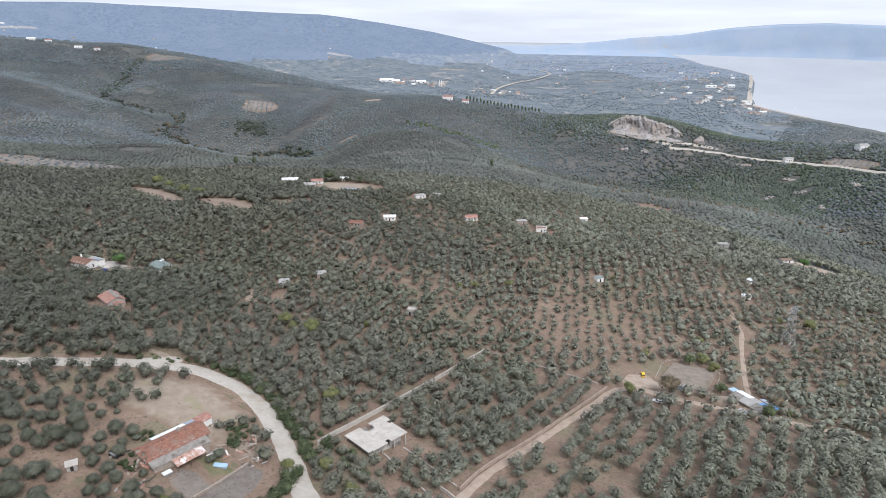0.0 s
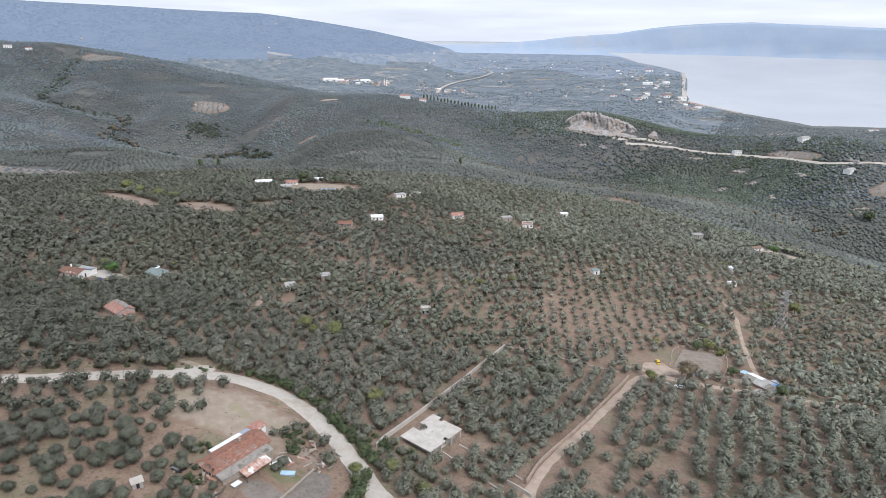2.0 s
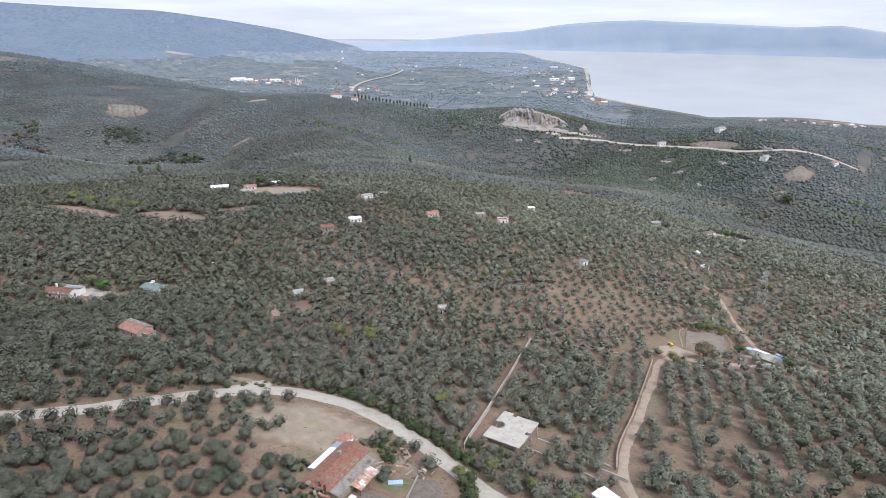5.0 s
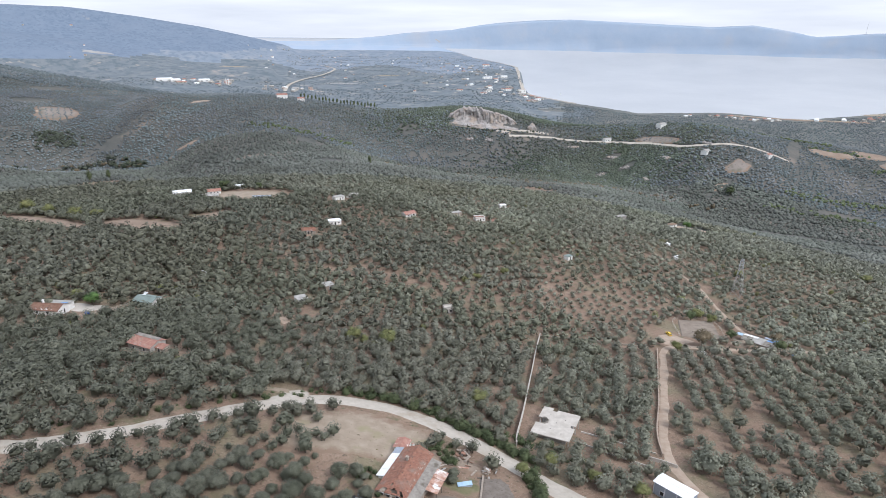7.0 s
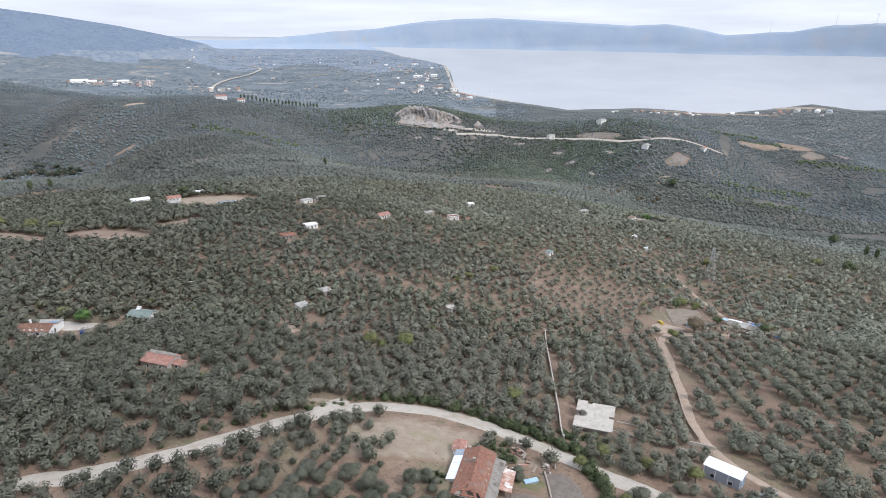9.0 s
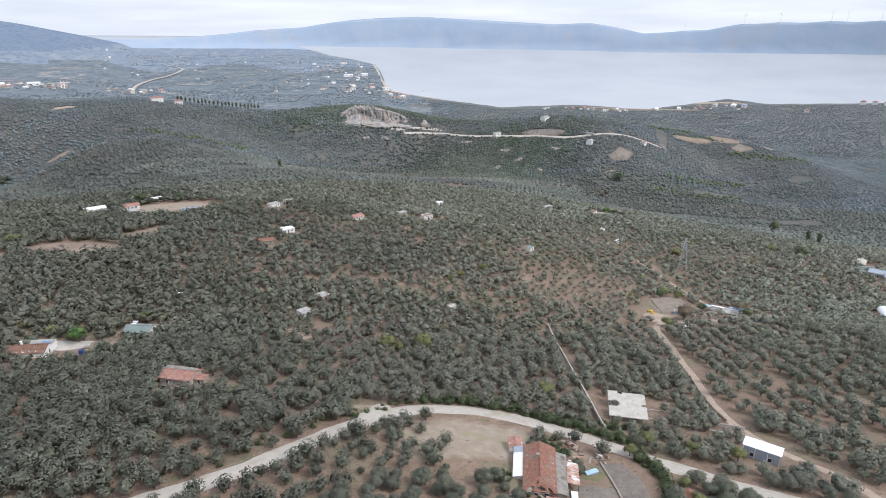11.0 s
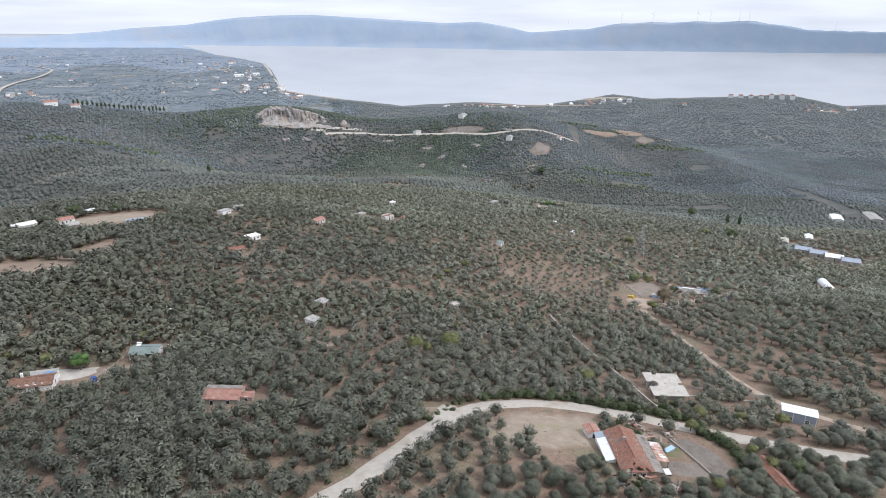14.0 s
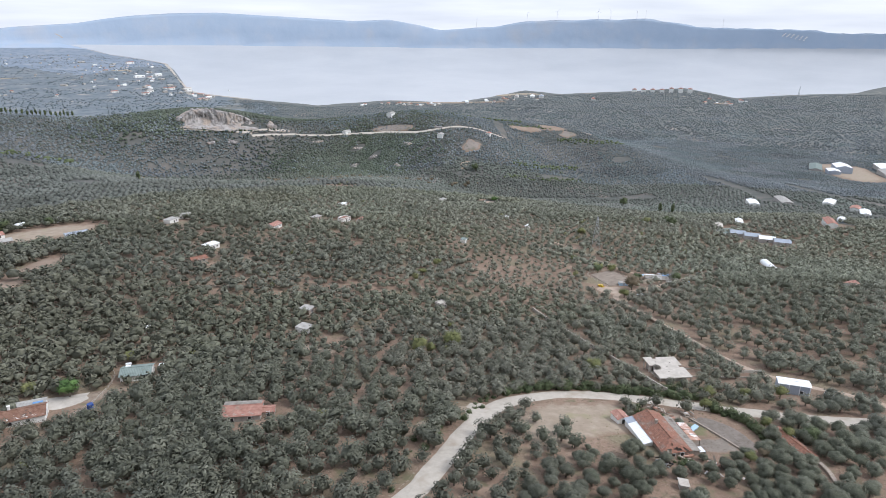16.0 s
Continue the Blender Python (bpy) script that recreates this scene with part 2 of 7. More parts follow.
HOLLOWS = [(-153.0, 335.0, 80.0, -5.4), (1055.0, 458.0, 180.0, -22.8), (-350.0, 350.0, 60.0, -7.5), (154.0, 142.0, 60.0, 11.9), (230.0, 194.0, 80.0, -9.3), (412.0, 198.0, 60.0, 9.4), (200.0, 40.0, 60.0, -5.6), (100.0, 1650.0, 450.0, -48.2), (-128.0, 1153.0, 180.0, 30.8), (385.0, 730.0, 80.0, 17.7), (587.0, 754.0, 110.0, 62.3), (750.0, 668.0, 110.0, -64.0), (508.0, 799.0, 110.0, -78.3), (487.0, 610.0, 80.0, -20.1), (258.0, 862.0, 110.0, -28.1), (832.0, 731.0, 180.0, 47.3), (98.0, 368.0, 60.0, 4.7)]
# streams cut into the hills and spurs between them: half-width, height, plan line
STREAM = [(-704, 1550), (-674, 1388), (-654, 1266), (-603, 1246), (-566, 1232), (-485, 1205), (-488, 1135), (-465, 1088), (-432, 1074), (-389, 1057), (-340, 1062), (-285, 1070), (-240, 1033), (-207, 992), (-181, 943), (-155, 860), (-136, 770)]
FOLDS = [(38.0, -17.0, STREAM), (48.0, 15.0, [(-900, 990), (-740, 1005), (-620, 1000), (-500, 975), (-400, 940)]), (42.0, 17.0, [(-1000, 1210), (-850, 1180), (-715, 1145), (-600, 1125)]),
         (70.0, 16.0, [(-760, 1590), (-650, 1560), (-540, 1530)]), (30.0, -9.0, [(-250, 1330), (-265, 1230), (-300, 1130), (-330, 1060)]), (45.0, 10.0, [(-430, 1330), (-420, 1230), (-400, 1150)]),
         (45.0, 12.0, [(-210, 1290), (-190, 1180), (-170, 1080)])]
HUB = (-120.0, 40.0, 114.0)
SEA = -196.0


def step(v):
    v = np.clip(v, 0.0, 1.0)
    return v * v * (3 - 2 * v)


def line_gap2(x, y, line):
    """Squared distance in plan to a line of points."""
    best = 1e12
    for (ax, ay), (bx, by) in zip(line, line[1:]):
        dx, dy = bx - ax, by - ay
        t = np.clip(((x - ax) * dx + (y - ay) * dy) / (dx * dx + dy * dy), 0, 1)
        best = np.minimum(best, (x - ax - t * dx) ** 2 + (y - ay - t * dy) ** 2)
    return best


def near_land(x, y):
    z = PLANE[0] + PLANE[1] * x / 1000 + PLANE[2] * y / 1000
    for a, b, s, h in HILLS + HOLLOWS:
        z = z + h * np.exp(-((x - a) ** 2 + (y - b) ** 2) / (2 * s * s))
    for wide_, high_, line_ in FOLDS:
        z = z + high_ * np.exp(-line_gap2(x, y, line_) / (2 * wide_ * wide_))
    return z


# by bearing from the hub: the near shore, the far shore, and the skyline's slope in degrees
SHORE_AZ = (19.0, 20.3, 22.7, 26.2, 26.9, 25.4 + 2, 27.8, 30.0, 32.0, 37.3, 44.0, 49.5, 53.9, 56.1, 59.2, 65.5, 69.7, 73.6, 78.3, 82.2, 84.8, 95.0)
SHORE_R = (14000, 10500, 7490, 5900, 5300, 3650, 3304, 3063, 2914, 2652, 2822, 2729, 3073, 3363, 3202, 3490, 3801, 3332, 3712, 3990, 4855, 6000)
OPPOSITE_AZ = (10.0, 20.0, 32.0, 51.0, 70.0, 85.0, 110.0)
OPPOSITE_R = (10800, 10700, 10340, 9930, 11900, 15900, 17000)
RIDGE_AZ = (1.0, 10.0, 15.0, 17.0, 21.0, 23.3, 25.0, 28.0, 31.0, 35.5, 39.0, 42.0, 45.0, 47.5, 49.3, 54.0, 57.0, 62.0, 67.0, 71.0, 75.0, 79.0, 80.5, 85.0, 95.0, 110.0)
RIDGE_EL = (-1.3, -1.15, -.72, -.45, -.14, .3, .5, .68, .8, .67, .46, .3, .47, .1, -.3, .03, .55, .71, .82, .2, .16, .1, -.12, -.03, .2, .3)
LEFT_AZ = (-180.0, -60.0, -33.0, -26.0, -18.0, -9.0, -4.2, 0.6, 4.5, 7.0, 9.0)
LEFT_EL = (1.2, 1.5, 1.6, 1.7, 1.45, 1.1, .6, -.15, -.95, -1.5, -2.7)


def true_land(x, y):
    """Height of the land before the far distance is drawn in."""
    d = np.hypot(x - HUB[0], y - HUB[1])
    az = np.degrees(np.arctan2(x - HUB[0], y - HUB[1]))
    wob = 22 * np.sin(x / 310.0 + 1.3 * np.sin(y / 420.0)) + 13 * np.sin(y / 190.0 + x / 270.0)
    shore = np.interp(az, SHORE_AZ, SHORE_R, left=14000, right=6000)
    plain = SEA + np.clip((shore - d) * 0.012, -12, 14) + np.clip(shore - d, 0, 3000) * 0.006 + 50 * step((13 - az) / 22)
    plain = plain + step((d - 1900) / 900) * 0.25 * wob * step((13 - az) / 12)
    # hills inland
    top = HUB[2] + 7400 * np.tan(np.radians(np.interp(az, LEFT_AZ, LEFT_EL)))
    rise = step((d - 3000) / 4400) * 0.72 + 0.28 * step((d - 5300) / 2000)
    inland = plain + np.clip(top - plain, 0, 900) * rise * (1 - step((d - 7400) / 1400)) + np.where(az < 6, wob * step((d - 2600) / 1500) * (1 - step((d - 6500) / 900)), 0)
    far = np.where(az < 9, np.maximum(inland, plain), plain)
    # the opposite side of the bay
    opp = np.interp(az, OPPOSITE_AZ, OPPOSITE_R)
    crest = HUB[2] + (opp + 1700) * np.tan(np.radians(np.interp(az, RIDGE_AZ, RIDGE_EL)))
    across = SEA - 10 + (crest - SEA + 10) * np.sqrt(np.clip((d - opp) / 1700, 0, 1)) * (1 - step((d - opp - 1700) / 2000))
    far = np.where((d > opp) & (az > 2), across, far)
    near = near_land(x, y)
    edge = np.interp(az, (-20.0, 5.0, 30.0, 50.0), (1750.0, 1350.0, 1250.0, 1250.0))
    w = step((d - edge) / 650)
    return near * (1 - w) + far * w


KEEP, REACH = 2600.0, 2300.0


def drawn_in(x, y, z):
    """Draws what lies beyond KEEP metres in towards the hub along its own line of sight, to stay inside the camera's reach."""
    dx, dy, dz = x - HUB[0], y - HUB[1], z - HUB[2]
    d = np.maximum(np.hypot(dx, dy), 1e-3)
    k = np.where(d > KEEP, (KEEP + REACH * (1 - np.exp(-(d - KEEP) / REACH))) / d, 1.0)
    return HUB[0] + dx * k, HUB[1] + dy * k, HUB[2] + dz * k, k


def place(x, y, up=0.0):
    px, py, pz, k = drawn_in(np.float64(x), np.float64(y), true_land(np.float64(x), np.float64(y)) + up)
    return Vector((float(px), float(py), float(pz))), float(k)


def grid_mesh(name, x, y, z, mats, pick=None, wrap=False):
    """A sheet from 2D arrays of places; pick gives each face's material."""
    r, c = x.shape
    me = bpy.data.meshes.new(name)
    idx = np.arange(r * c).reshape(r, c)
    a = idx if not wrap else np.c_[idx, idx[:, :1]]
    f = np.stack([a[:-1, :-1], a[:-1, 1:], a[1:, 1:], a[1:, :-1]], -1).reshape(-1, 4)
    fill(me, np.stack([x, y, z], -1).reshape(-1, 3), f)
    for m in mats:
        me.materials.append(m)
    if pick is not None:
        me.polygons.foreach_set("material_index", pick.astype(np.int32).ravel())
    me.polygons.foreach_set("use_smooth", np.ones(len(f), bool))
    return me


def fill(me, v, f):
    """Fast filling of a mesh with vertices v and faces f (all of one size)."""
    n = f.shape[1]
    me.vertices.add(len(v))
    me.vertices.foreach_set("co", np.ascontiguousarray(v, np.float32).ravel())
    me.loops.add(f.size)
    me.loops.foreach_set("vertex_index", np.ascontiguousarray(f, np.int32).ravel())
    me.polygons.add(len(f))
    me.polygons.foreach_set("loop_start", np.arange(0, f.size, n, dtype=np.int32))
    me.polygons.foreach_set("loop_total", np.full(len(f), n, np.int32))
    me.update(calc_edges=True)


bearings = np.radians(np.r_[np.arange(-50, 100, 0.45), np.arange(100, 310, 3.0)])
rings = np.r_[np.geomspace(3, 60, 14)[:-1], np.geomspace(60, 1500, 150)[:-1], np.geomspace(1500, 20000, 95)]
RR, BB = np.meshgrid(rings, bearings, indexing="ij")
gx, gy = HUB[0] + RR * np.sin(BB), HUB[1] + RR * np.cos(BB)
gz = true_land(gx, gy)
sway = np.sin(gx / 70 + 1.7 * np.sin(gy / 95)) + np.sin(gy / 60 + 1.3 * np.sin(gx / 80))
az_face = np.degrees(BB) + 1.3 * sway
edge_r = RR + 45 * sway
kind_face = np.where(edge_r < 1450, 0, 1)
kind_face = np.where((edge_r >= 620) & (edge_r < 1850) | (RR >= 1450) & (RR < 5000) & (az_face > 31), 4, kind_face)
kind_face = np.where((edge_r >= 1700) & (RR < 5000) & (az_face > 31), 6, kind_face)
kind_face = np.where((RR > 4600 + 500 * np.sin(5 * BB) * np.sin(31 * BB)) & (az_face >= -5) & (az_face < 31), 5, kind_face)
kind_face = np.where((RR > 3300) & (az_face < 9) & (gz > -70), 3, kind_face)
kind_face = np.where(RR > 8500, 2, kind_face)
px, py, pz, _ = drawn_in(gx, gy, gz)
tagged(new("ground", grid_mesh("ground", px, py, pz, [SOIL, HAZED_LAND, HAZED_HILLS, HAZED_WOODED, COAST, HAZED_PLAIN, COASTLAND], kind_face[:-1, :], wrap=True)),
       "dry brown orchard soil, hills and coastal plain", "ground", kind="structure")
RR, BB = np.meshgrid(np.geomspace(1900, 19000, 60), np.radians(np.arange(-5, 130, 1.5)), indexing="ij")
sx, sy = HUB[0] + RR * np.sin(BB), HUB[1] + RR * np.cos(BB)
px, py, pz, _ = drawn_in(sx, sy, np.full_like(sx, SEA))
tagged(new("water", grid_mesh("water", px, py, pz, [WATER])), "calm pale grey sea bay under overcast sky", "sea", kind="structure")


# ---- roads ----
VERGE = worn(material("dry_verge", [(0.26, 0.205, 0.15), (0.315, 0.26, 0.2), (0.36, 0.31, 0.25)], scale=0.4, bump=0.1, bump_scale=2, spots=[((0.2, 0.19, 0.11), 0.3, 0.55, 0.68), ((0.16, 0.12, 0.085), 0.8, 0.58, 0.72)]), (0.232, 0.166, 0.122), 0.7)
GARDEN_WALL = [(-38, 173), (-36, 177), (-26, 192), (-14.5, 210), (-3, 228), (9, 247), (21, 265)]
UPPER_WALL = [(21, 265), (40, 259), (70, 246)]
def smooth_line(points, gap=2.0):
    """A smooth line through plan points, at even steps (Catmull-Rom)."""
    p = np.array(points, float)
    q = np.r_[[2 * p[0] - p[1]], p, [2 * p[-1] - p[-2]]]
    out = []
    for i in range(1, len(q) - 2):
        n = max(2, int(np.hypot(*(q[i + 1] - q[i])) / gap))
        t = np.linspace(0, 1, n, endpoint=False)[:, None]
        a, b, c, d = q[i - 1], q[i], q[i + 1], q[i + 2]
        out.append(0.5 * (2 * b + (c - a) * t + (2 * a - 5 * b + 4 * c - d) * t ** 2 + (3 * b - a - 3 * c + d) * t ** 3))
    return np.r_[np.concatenate(out), p[-1:]]


def normals(line):
    t = np.gradient(line, axis=0)
    t /= np.maximum(np.hypot(t[:, 0], t[:, 1]), 1e-6)[:, None]
    return np.c_[-t[:, 1], t[:, 0]]


def inner(me, share):
    """Notes how far each vertex lies inside the outline, from 0 to 1."""
    me.attributes.new("inner", "FLOAT", "POINT").data.foreach_set("value", np.ascontiguousarray(share, np.float32))
    return me


def ribbon(name, points, width, mat, label, up=0.14, ragged=0.5, seed=1, category="road"):
    """A strip of road laid on the ground, with uneven edges and worn wheel ruts."""
    line = smooth_line(points)
    nrm = normals(line)
    rng = np.random.default_rng(seed)
    cross = np.linspace(-1, 1, 9)
    n = len(line)
    s = np.arange(n)
    edge = [ragged * (np.sin(s / 3.1 + k) + np.sin(s / 1.3 + 2 * k) * 0.5 + rng.normal(0, 0.35, n)) for k in (0.0, 2.0)]
    x, y, z = [], [], []
    for c in cross:
        half = width / 2 + (edge[0] if c < 0 else edge[1]) * abs(c) ** 3
        q = line + nrm * (c * half)[:, None]
        x.append(q[:, 0]), y.append(q[:, 1])
        h = up - 0.3 * abs(c) ** 6 - 0.05 * (abs(abs(c) - 0.45) < 0.15)
        z.append(near_land(q[:, 0], q[:, 1]) + h)
    return tagged(new(name, inner(grid_mesh(name, np.array(x), np.array(y), np.array(z), [mat]), np.repeat(1 - abs(cross), n))), label, category, kind="structure")


MAIN_ROAD = [(-330, 190), (-260, 196), (-192, 199), (-176, 196), (-162, 196), (-148, 197), (-132, 201), (-117, 206), (-104, 208), (-93, 209.5), (-82, 207), (-71, 201),
             (-61, 191), (-53, 180), (-47, 169), (-40, 154), (-33, 142), (-25, 127), (-16, 113), (0, 92), (30, 60), (70, 20)]
FARM_TRACK = [(89, 246), (78, 243), (66, 230), (52, 212), (36, 193), (24, 178), (12, 163), (6, 150), (4, 132), (5, 118), (2, 104), (-2, 94)]
LOWER_TRACK = [(89, 246), (108, 238), (126, 232), (150, 226), (180, 214)]
UPPER_TRACK = [(132, 236), (142, 258), (152, 285), (166, 318), (172, 345)]
ribbon("road_verge", MAIN_ROAD, 11.5, VERGE, "dry sandy verge of the gravel road", up=0.05, ragged=0.9, seed=12, category="verge")
ribbon("track_verge", FARM_TRACK, 5.4, VERGE, "dry sandy verge of the farm track", up=0.05, ragged=0.6, seed=13, category="verge")
ribbon("main_road", MAIN_ROAD, 7.8, ROAD, "pale gravel country road curving past the farmhouse", seed=2)
ribbon("farm_track", FARM_TRACK, 3.9, TRACK, "sandy dirt farm track with worn ruts", seed=3)
ribbon("lower_track", LOWER_TRACK, 4.5, TRACK, "sandy dirt track along the yard", seed=4, up=0.2)
ribbon("upper_track", UPPER_TRACK, 3.0, TRACK, "narrow dirt track between olive trees", seed=5)
QUARRY_ROAD = [(345, 968), (390, 962), (430, 955), (498, 925), (545, 875), (580, 812), (640, 770), (700, 735)]
ribbon("quarry_road", QUARRY_ROAD, 5.5, ROAD, "pale unpaved road running from the quarry", seed=6, up=0.7)
ribbon("side_track", [(-97, 209.5), (-101, 213), (-106, 218), (-114, 220), (-124, 219)], 3.6, VERGE, "sandy side track leaving the gravel road", seed=16, up=0.12, ragged=0.7)




# ---- olive trees ----
ICO_V = np.array([(0, 0, 1)] + [(math.cos(a) * 0.894, math.sin(a) * 0.894, 0.447) for a in np.arange(5) * 2 * math.pi / 5]
                 + [(math.cos(a) * 0.894, math.sin(a) * 0.894, -0.447) for a in (np.arange(5) + 0.5) * 2 * math.pi / 5] + [(0, 0, -1)])
ICO_F = np.array([(0, 1 + i, 1 + (i + 1) % 5) for i in range(5)] + [(1 + i, 6 + i, 1 + (i + 1) % 5) for i in range(5)]
                 + [(1 + (i + 1) % 5, 6 + i, 6 + (i + 1) % 5) for i in range(5)])


def tube(a, b, ra, rb, sides=5):
    """A tapered limb from a to b as triangles."""
    a, b = np.array(a, float), np.array(b, float)
    d = (b - a) / np.linalg.norm(b - a)
    u = np.cross(d, (0.3, 0.9, 0.2))
    u /= np.linalg.norm(u)
    w = np.cross(d, u)
    t = np.arange(sides) * 2 * math.pi / sides
    ring = np.cos(t)[:, None] * u + np.sin(t)[:, None] * w
    v = np.r_[a + ring * ra, b + ring * rb]
    i, j = np.arange(sides), (np.arange(sides) + 1) % sides
    return v, np.r_[np.c_[i, j, sides + j], np.c_[i, sides + j, sides + i]]


def join(pieces):
    v, f, n = [], [], 0
    for a, b in pieces:
        v.append(a), f.append(b + n)
        n += len(a)
    return np.concatenate(v), np.concatenate(f)


def tufts(rng, puffs, count, size):
    """Leafy tufts: small pointed sprays on the outside of the puffs (x, y, z, radius)."""
    pf = np.array(puffs)
    k = rng.choice(len(pf), count, p=pf[:, 3] ** 2 / (pf[:, 3] ** 2).sum())
    d = rng.normal(0, 1, (count, 3))
    d[:, 2] = d[:, 2] * 0.85 + 0.38
    d /= np.linalg.norm(d, axis=1)[:, None]
    c = pf[k, :3] + d * (pf[k, 3] * rng.uniform(0.75, 1.12, count))[:, None] * np.array([1, 1, 0.85])
    nrm = d + np.array([0, 0, 0.75]) + rng.normal(0, 0.3, (count, 3))
    nrm /= np.linalg.norm(nrm, axis=1)[:, None]
    u = np.cross(nrm, rng.normal(0, 1, (count, 3)))
    u /= np.linalg.norm(u, axis=1)[:, None]
    w = np.cross(nrm, u)
    s = size * rng.uniform(0.55, 1.3, (count, 1))
    tip = u * s * 0.55
    side = w * s * 0.42
    v = np.stack([c - tip + nrm * s * 0.1, c + side - tip * 0.2, c + tip - side * 0.5], 1).reshape(-1, 3)
    b = np.arange(count)[:, None] * 3
    return v, b + [0, 1, 2]


def blob(rng, x, y, z, r, flat=0.8):
    v = ICO_V * (1 + rng.uniform(-0.22, 0.22, (12, 1))) * r * np.array([1, 1, flat])
    return v + np.array([x, y, z]), ICO_F.copy()


def crown_puffs(rng, n, spread=0.98, low=1.45, high=2.55, r=(0.82, 1.2)):
    out = []
    for i in range(n):
        a = 2 * math.pi * (i + rng.uniform(-0.3, 0.3)) / max(1, n - 1)
        q = 0.0 if i == n - 1 else spread * rng.uniform(0.72, 1.18)
        out.append((q * math.cos(a), q * math.sin(a), rng.uniform(low, high) + (0.55 if i == n - 1 else 0), rng.uniform(*r)))
    return out


def rounded(piece, puffs, rng, rough=0.2):
    """Adds to a crown the normals of its leafy masses, and turns its faces outwards."""
    v, f = piece
    pf = np.array(puffs)
    off = v[:, None, :] - pf[None, :, :3]
    near = np.argmin(np.linalg.norm(off, axis=2) / pf[None, :, 3], axis=1)
    a = off[np.arange(len(v)), near]
    a = a / np.maximum(np.linalg.norm(a, axis=1), 1e-6)[:, None]
    b = v - np.array([0, 0, pf[:, 2].mean() - 0.15])
    b = b / np.maximum(np.linalg.norm(b, axis=1), 1e-6)[:, None]
    n = 0.7 * a + 0.5 * b + rng.normal(0, rough, v.shape)
    n = n / np.linalg.norm(n, axis=1)[:, None]
    g = np.cross(v[f[:, 1]] - v[f[:, 0]], v[f[:, 2]] - v[f[:, 0]])
    wrong = (g * n[f].sum(1)).sum(1) < 0
    f = f.copy()
    f[wrong] = f[wrong][:, ::-1]
    return v, f, n


def upright(piece):
    """Adds sideways normals to a trunk."""
    v, f = piece
    n = v * np.array([1, 1, 0]) + np.array([1e-3, 0, 0.05])
    return v, f, n / np.linalg.norm(n, axis=1)[:, None]


def olive_parts(seed, puffs, leaves, size, core_size=0.66):
    """Wood and crown of one olive tree about 4 m high."""
    rng = np.random.default_rng(seed)
    pf = crown_puffs(rng, puffs)
    wood = [tube((0, 0, -0.4), (0.1, 0.05, 0.9), 0.26, 0.19, 6)]
    for x, y, z, r in pf[:4]:
        wood.append(tube((0.1, 0.05, 0.8), (x * 0.75, y * 0.75, z - 0.3), 0.13, 0.05, 4))
    core = [blob(rng, x, y, z, r * core_size) for x, y, z, r in pf] if leaves > 500 else [blob(rng, 0, 0, 1.65, 1.35, 0.7)]
    return join(wood), rounded(join(core + [tufts(rng, pf, leaves, size)]), pf, rng)


def tri_mesh(name, v, f, mat, n=None):
    me = bpy.data.meshes.new(name)
    fill(me, v, f)
    me.materials.append(mat)
    if n is not None:
        shade_by(me, n)
    return me


def shade_by(me, n):
    """Gives a mesh the normals n, one for each vertex."""
    me.attributes.new("custom_normal", "FLOAT_VECTOR", "POINT").data.foreach_set("vector", np.ascontiguousarray(n, np.float32).ravel())
    me.update()


NEAR_KINDS = []
for s in range(7):
    wood, (v, f, n) = olive_parts(100 + s, 7 + s % 3, 1450, 0.36, 0.66)
    NEAR_KINDS.append((tri_mesh("trunk", *wood, BARK), tri_mesh("crown", v, f, OLIVE, n)))


def template(seed, level):
    rng = np.random.default_rng(seed)
    if level == 1:
        wood, crown = olive_parts(seed, 6, 200, 0.56)
        return crown, upright(tube((0, 0, -0.4), (0.05, 0, 1.6), 0.22, 0.14, 4))
    if level == 2:
        pf = crown_puffs(rng, 4, 1.1, 1.3, 2.1, (0.95, 1.25))
        return rounded(join([blob(rng, 0, 0, 1.5, 1.35, 0.7), tufts(rng, pf, 42, 0.88)]), pf, rng), None
    if level == 3:
        v, f = blob(rng, 0, 0, 1.5, 1.95, 0.9)
        return rounded((v[:11], f[:15]), [(0, 0, 1.3, 1.9)], rng, 0.12), None
    if level == 5:
        # the farthest crowns: four faces over a square foot
        t = np.arange(4) * math.pi / 2
        v = np.r_[[(rng.normal(0, 0.4), rng.normal(0, 0.4), 2.2)], np.c_[2.3 * np.cos(t), 2.3 * np.sin(t), rng.uniform(0.3, 0.8, 4)]]
        return rounded((v, np.array([(0, 1, 2), (0, 2, 3), (0, 3, 4), (0, 4, 1)])), [(0, 0, 0.9, 2.0)], rng, 0.12), None
    # a small far crown: a ragged dome of a few faces
    t = np.arange(3) * 2 * math.pi / 3 + rng.uniform(0, 2)
    hi = np.c_[1.35 * np.cos(t), 1.35 * np.sin(t), rng.uniform(2.0, 2.6, 3)] * rng.uniform(0.85, 1.1, (3, 1))
    lo = np.c_[2.3 * np.cos(t + 1.05), 2.3 * np.sin(t + 1.05), rng.uniform(0.3, 0.8, 3)] * rng.uniform(0.85, 1.15, (3, 1))
    dome = np.r_[hi, lo], np.array([(0, 1, 2), (0, 3, 1), (1, 4, 2), (2, 5, 0), (1, 3, 4), (2, 4, 5), (0, 5, 3)])
    return rounded(dome, [(0, 0, 1.0, 2.0)], rng, 0.12), None


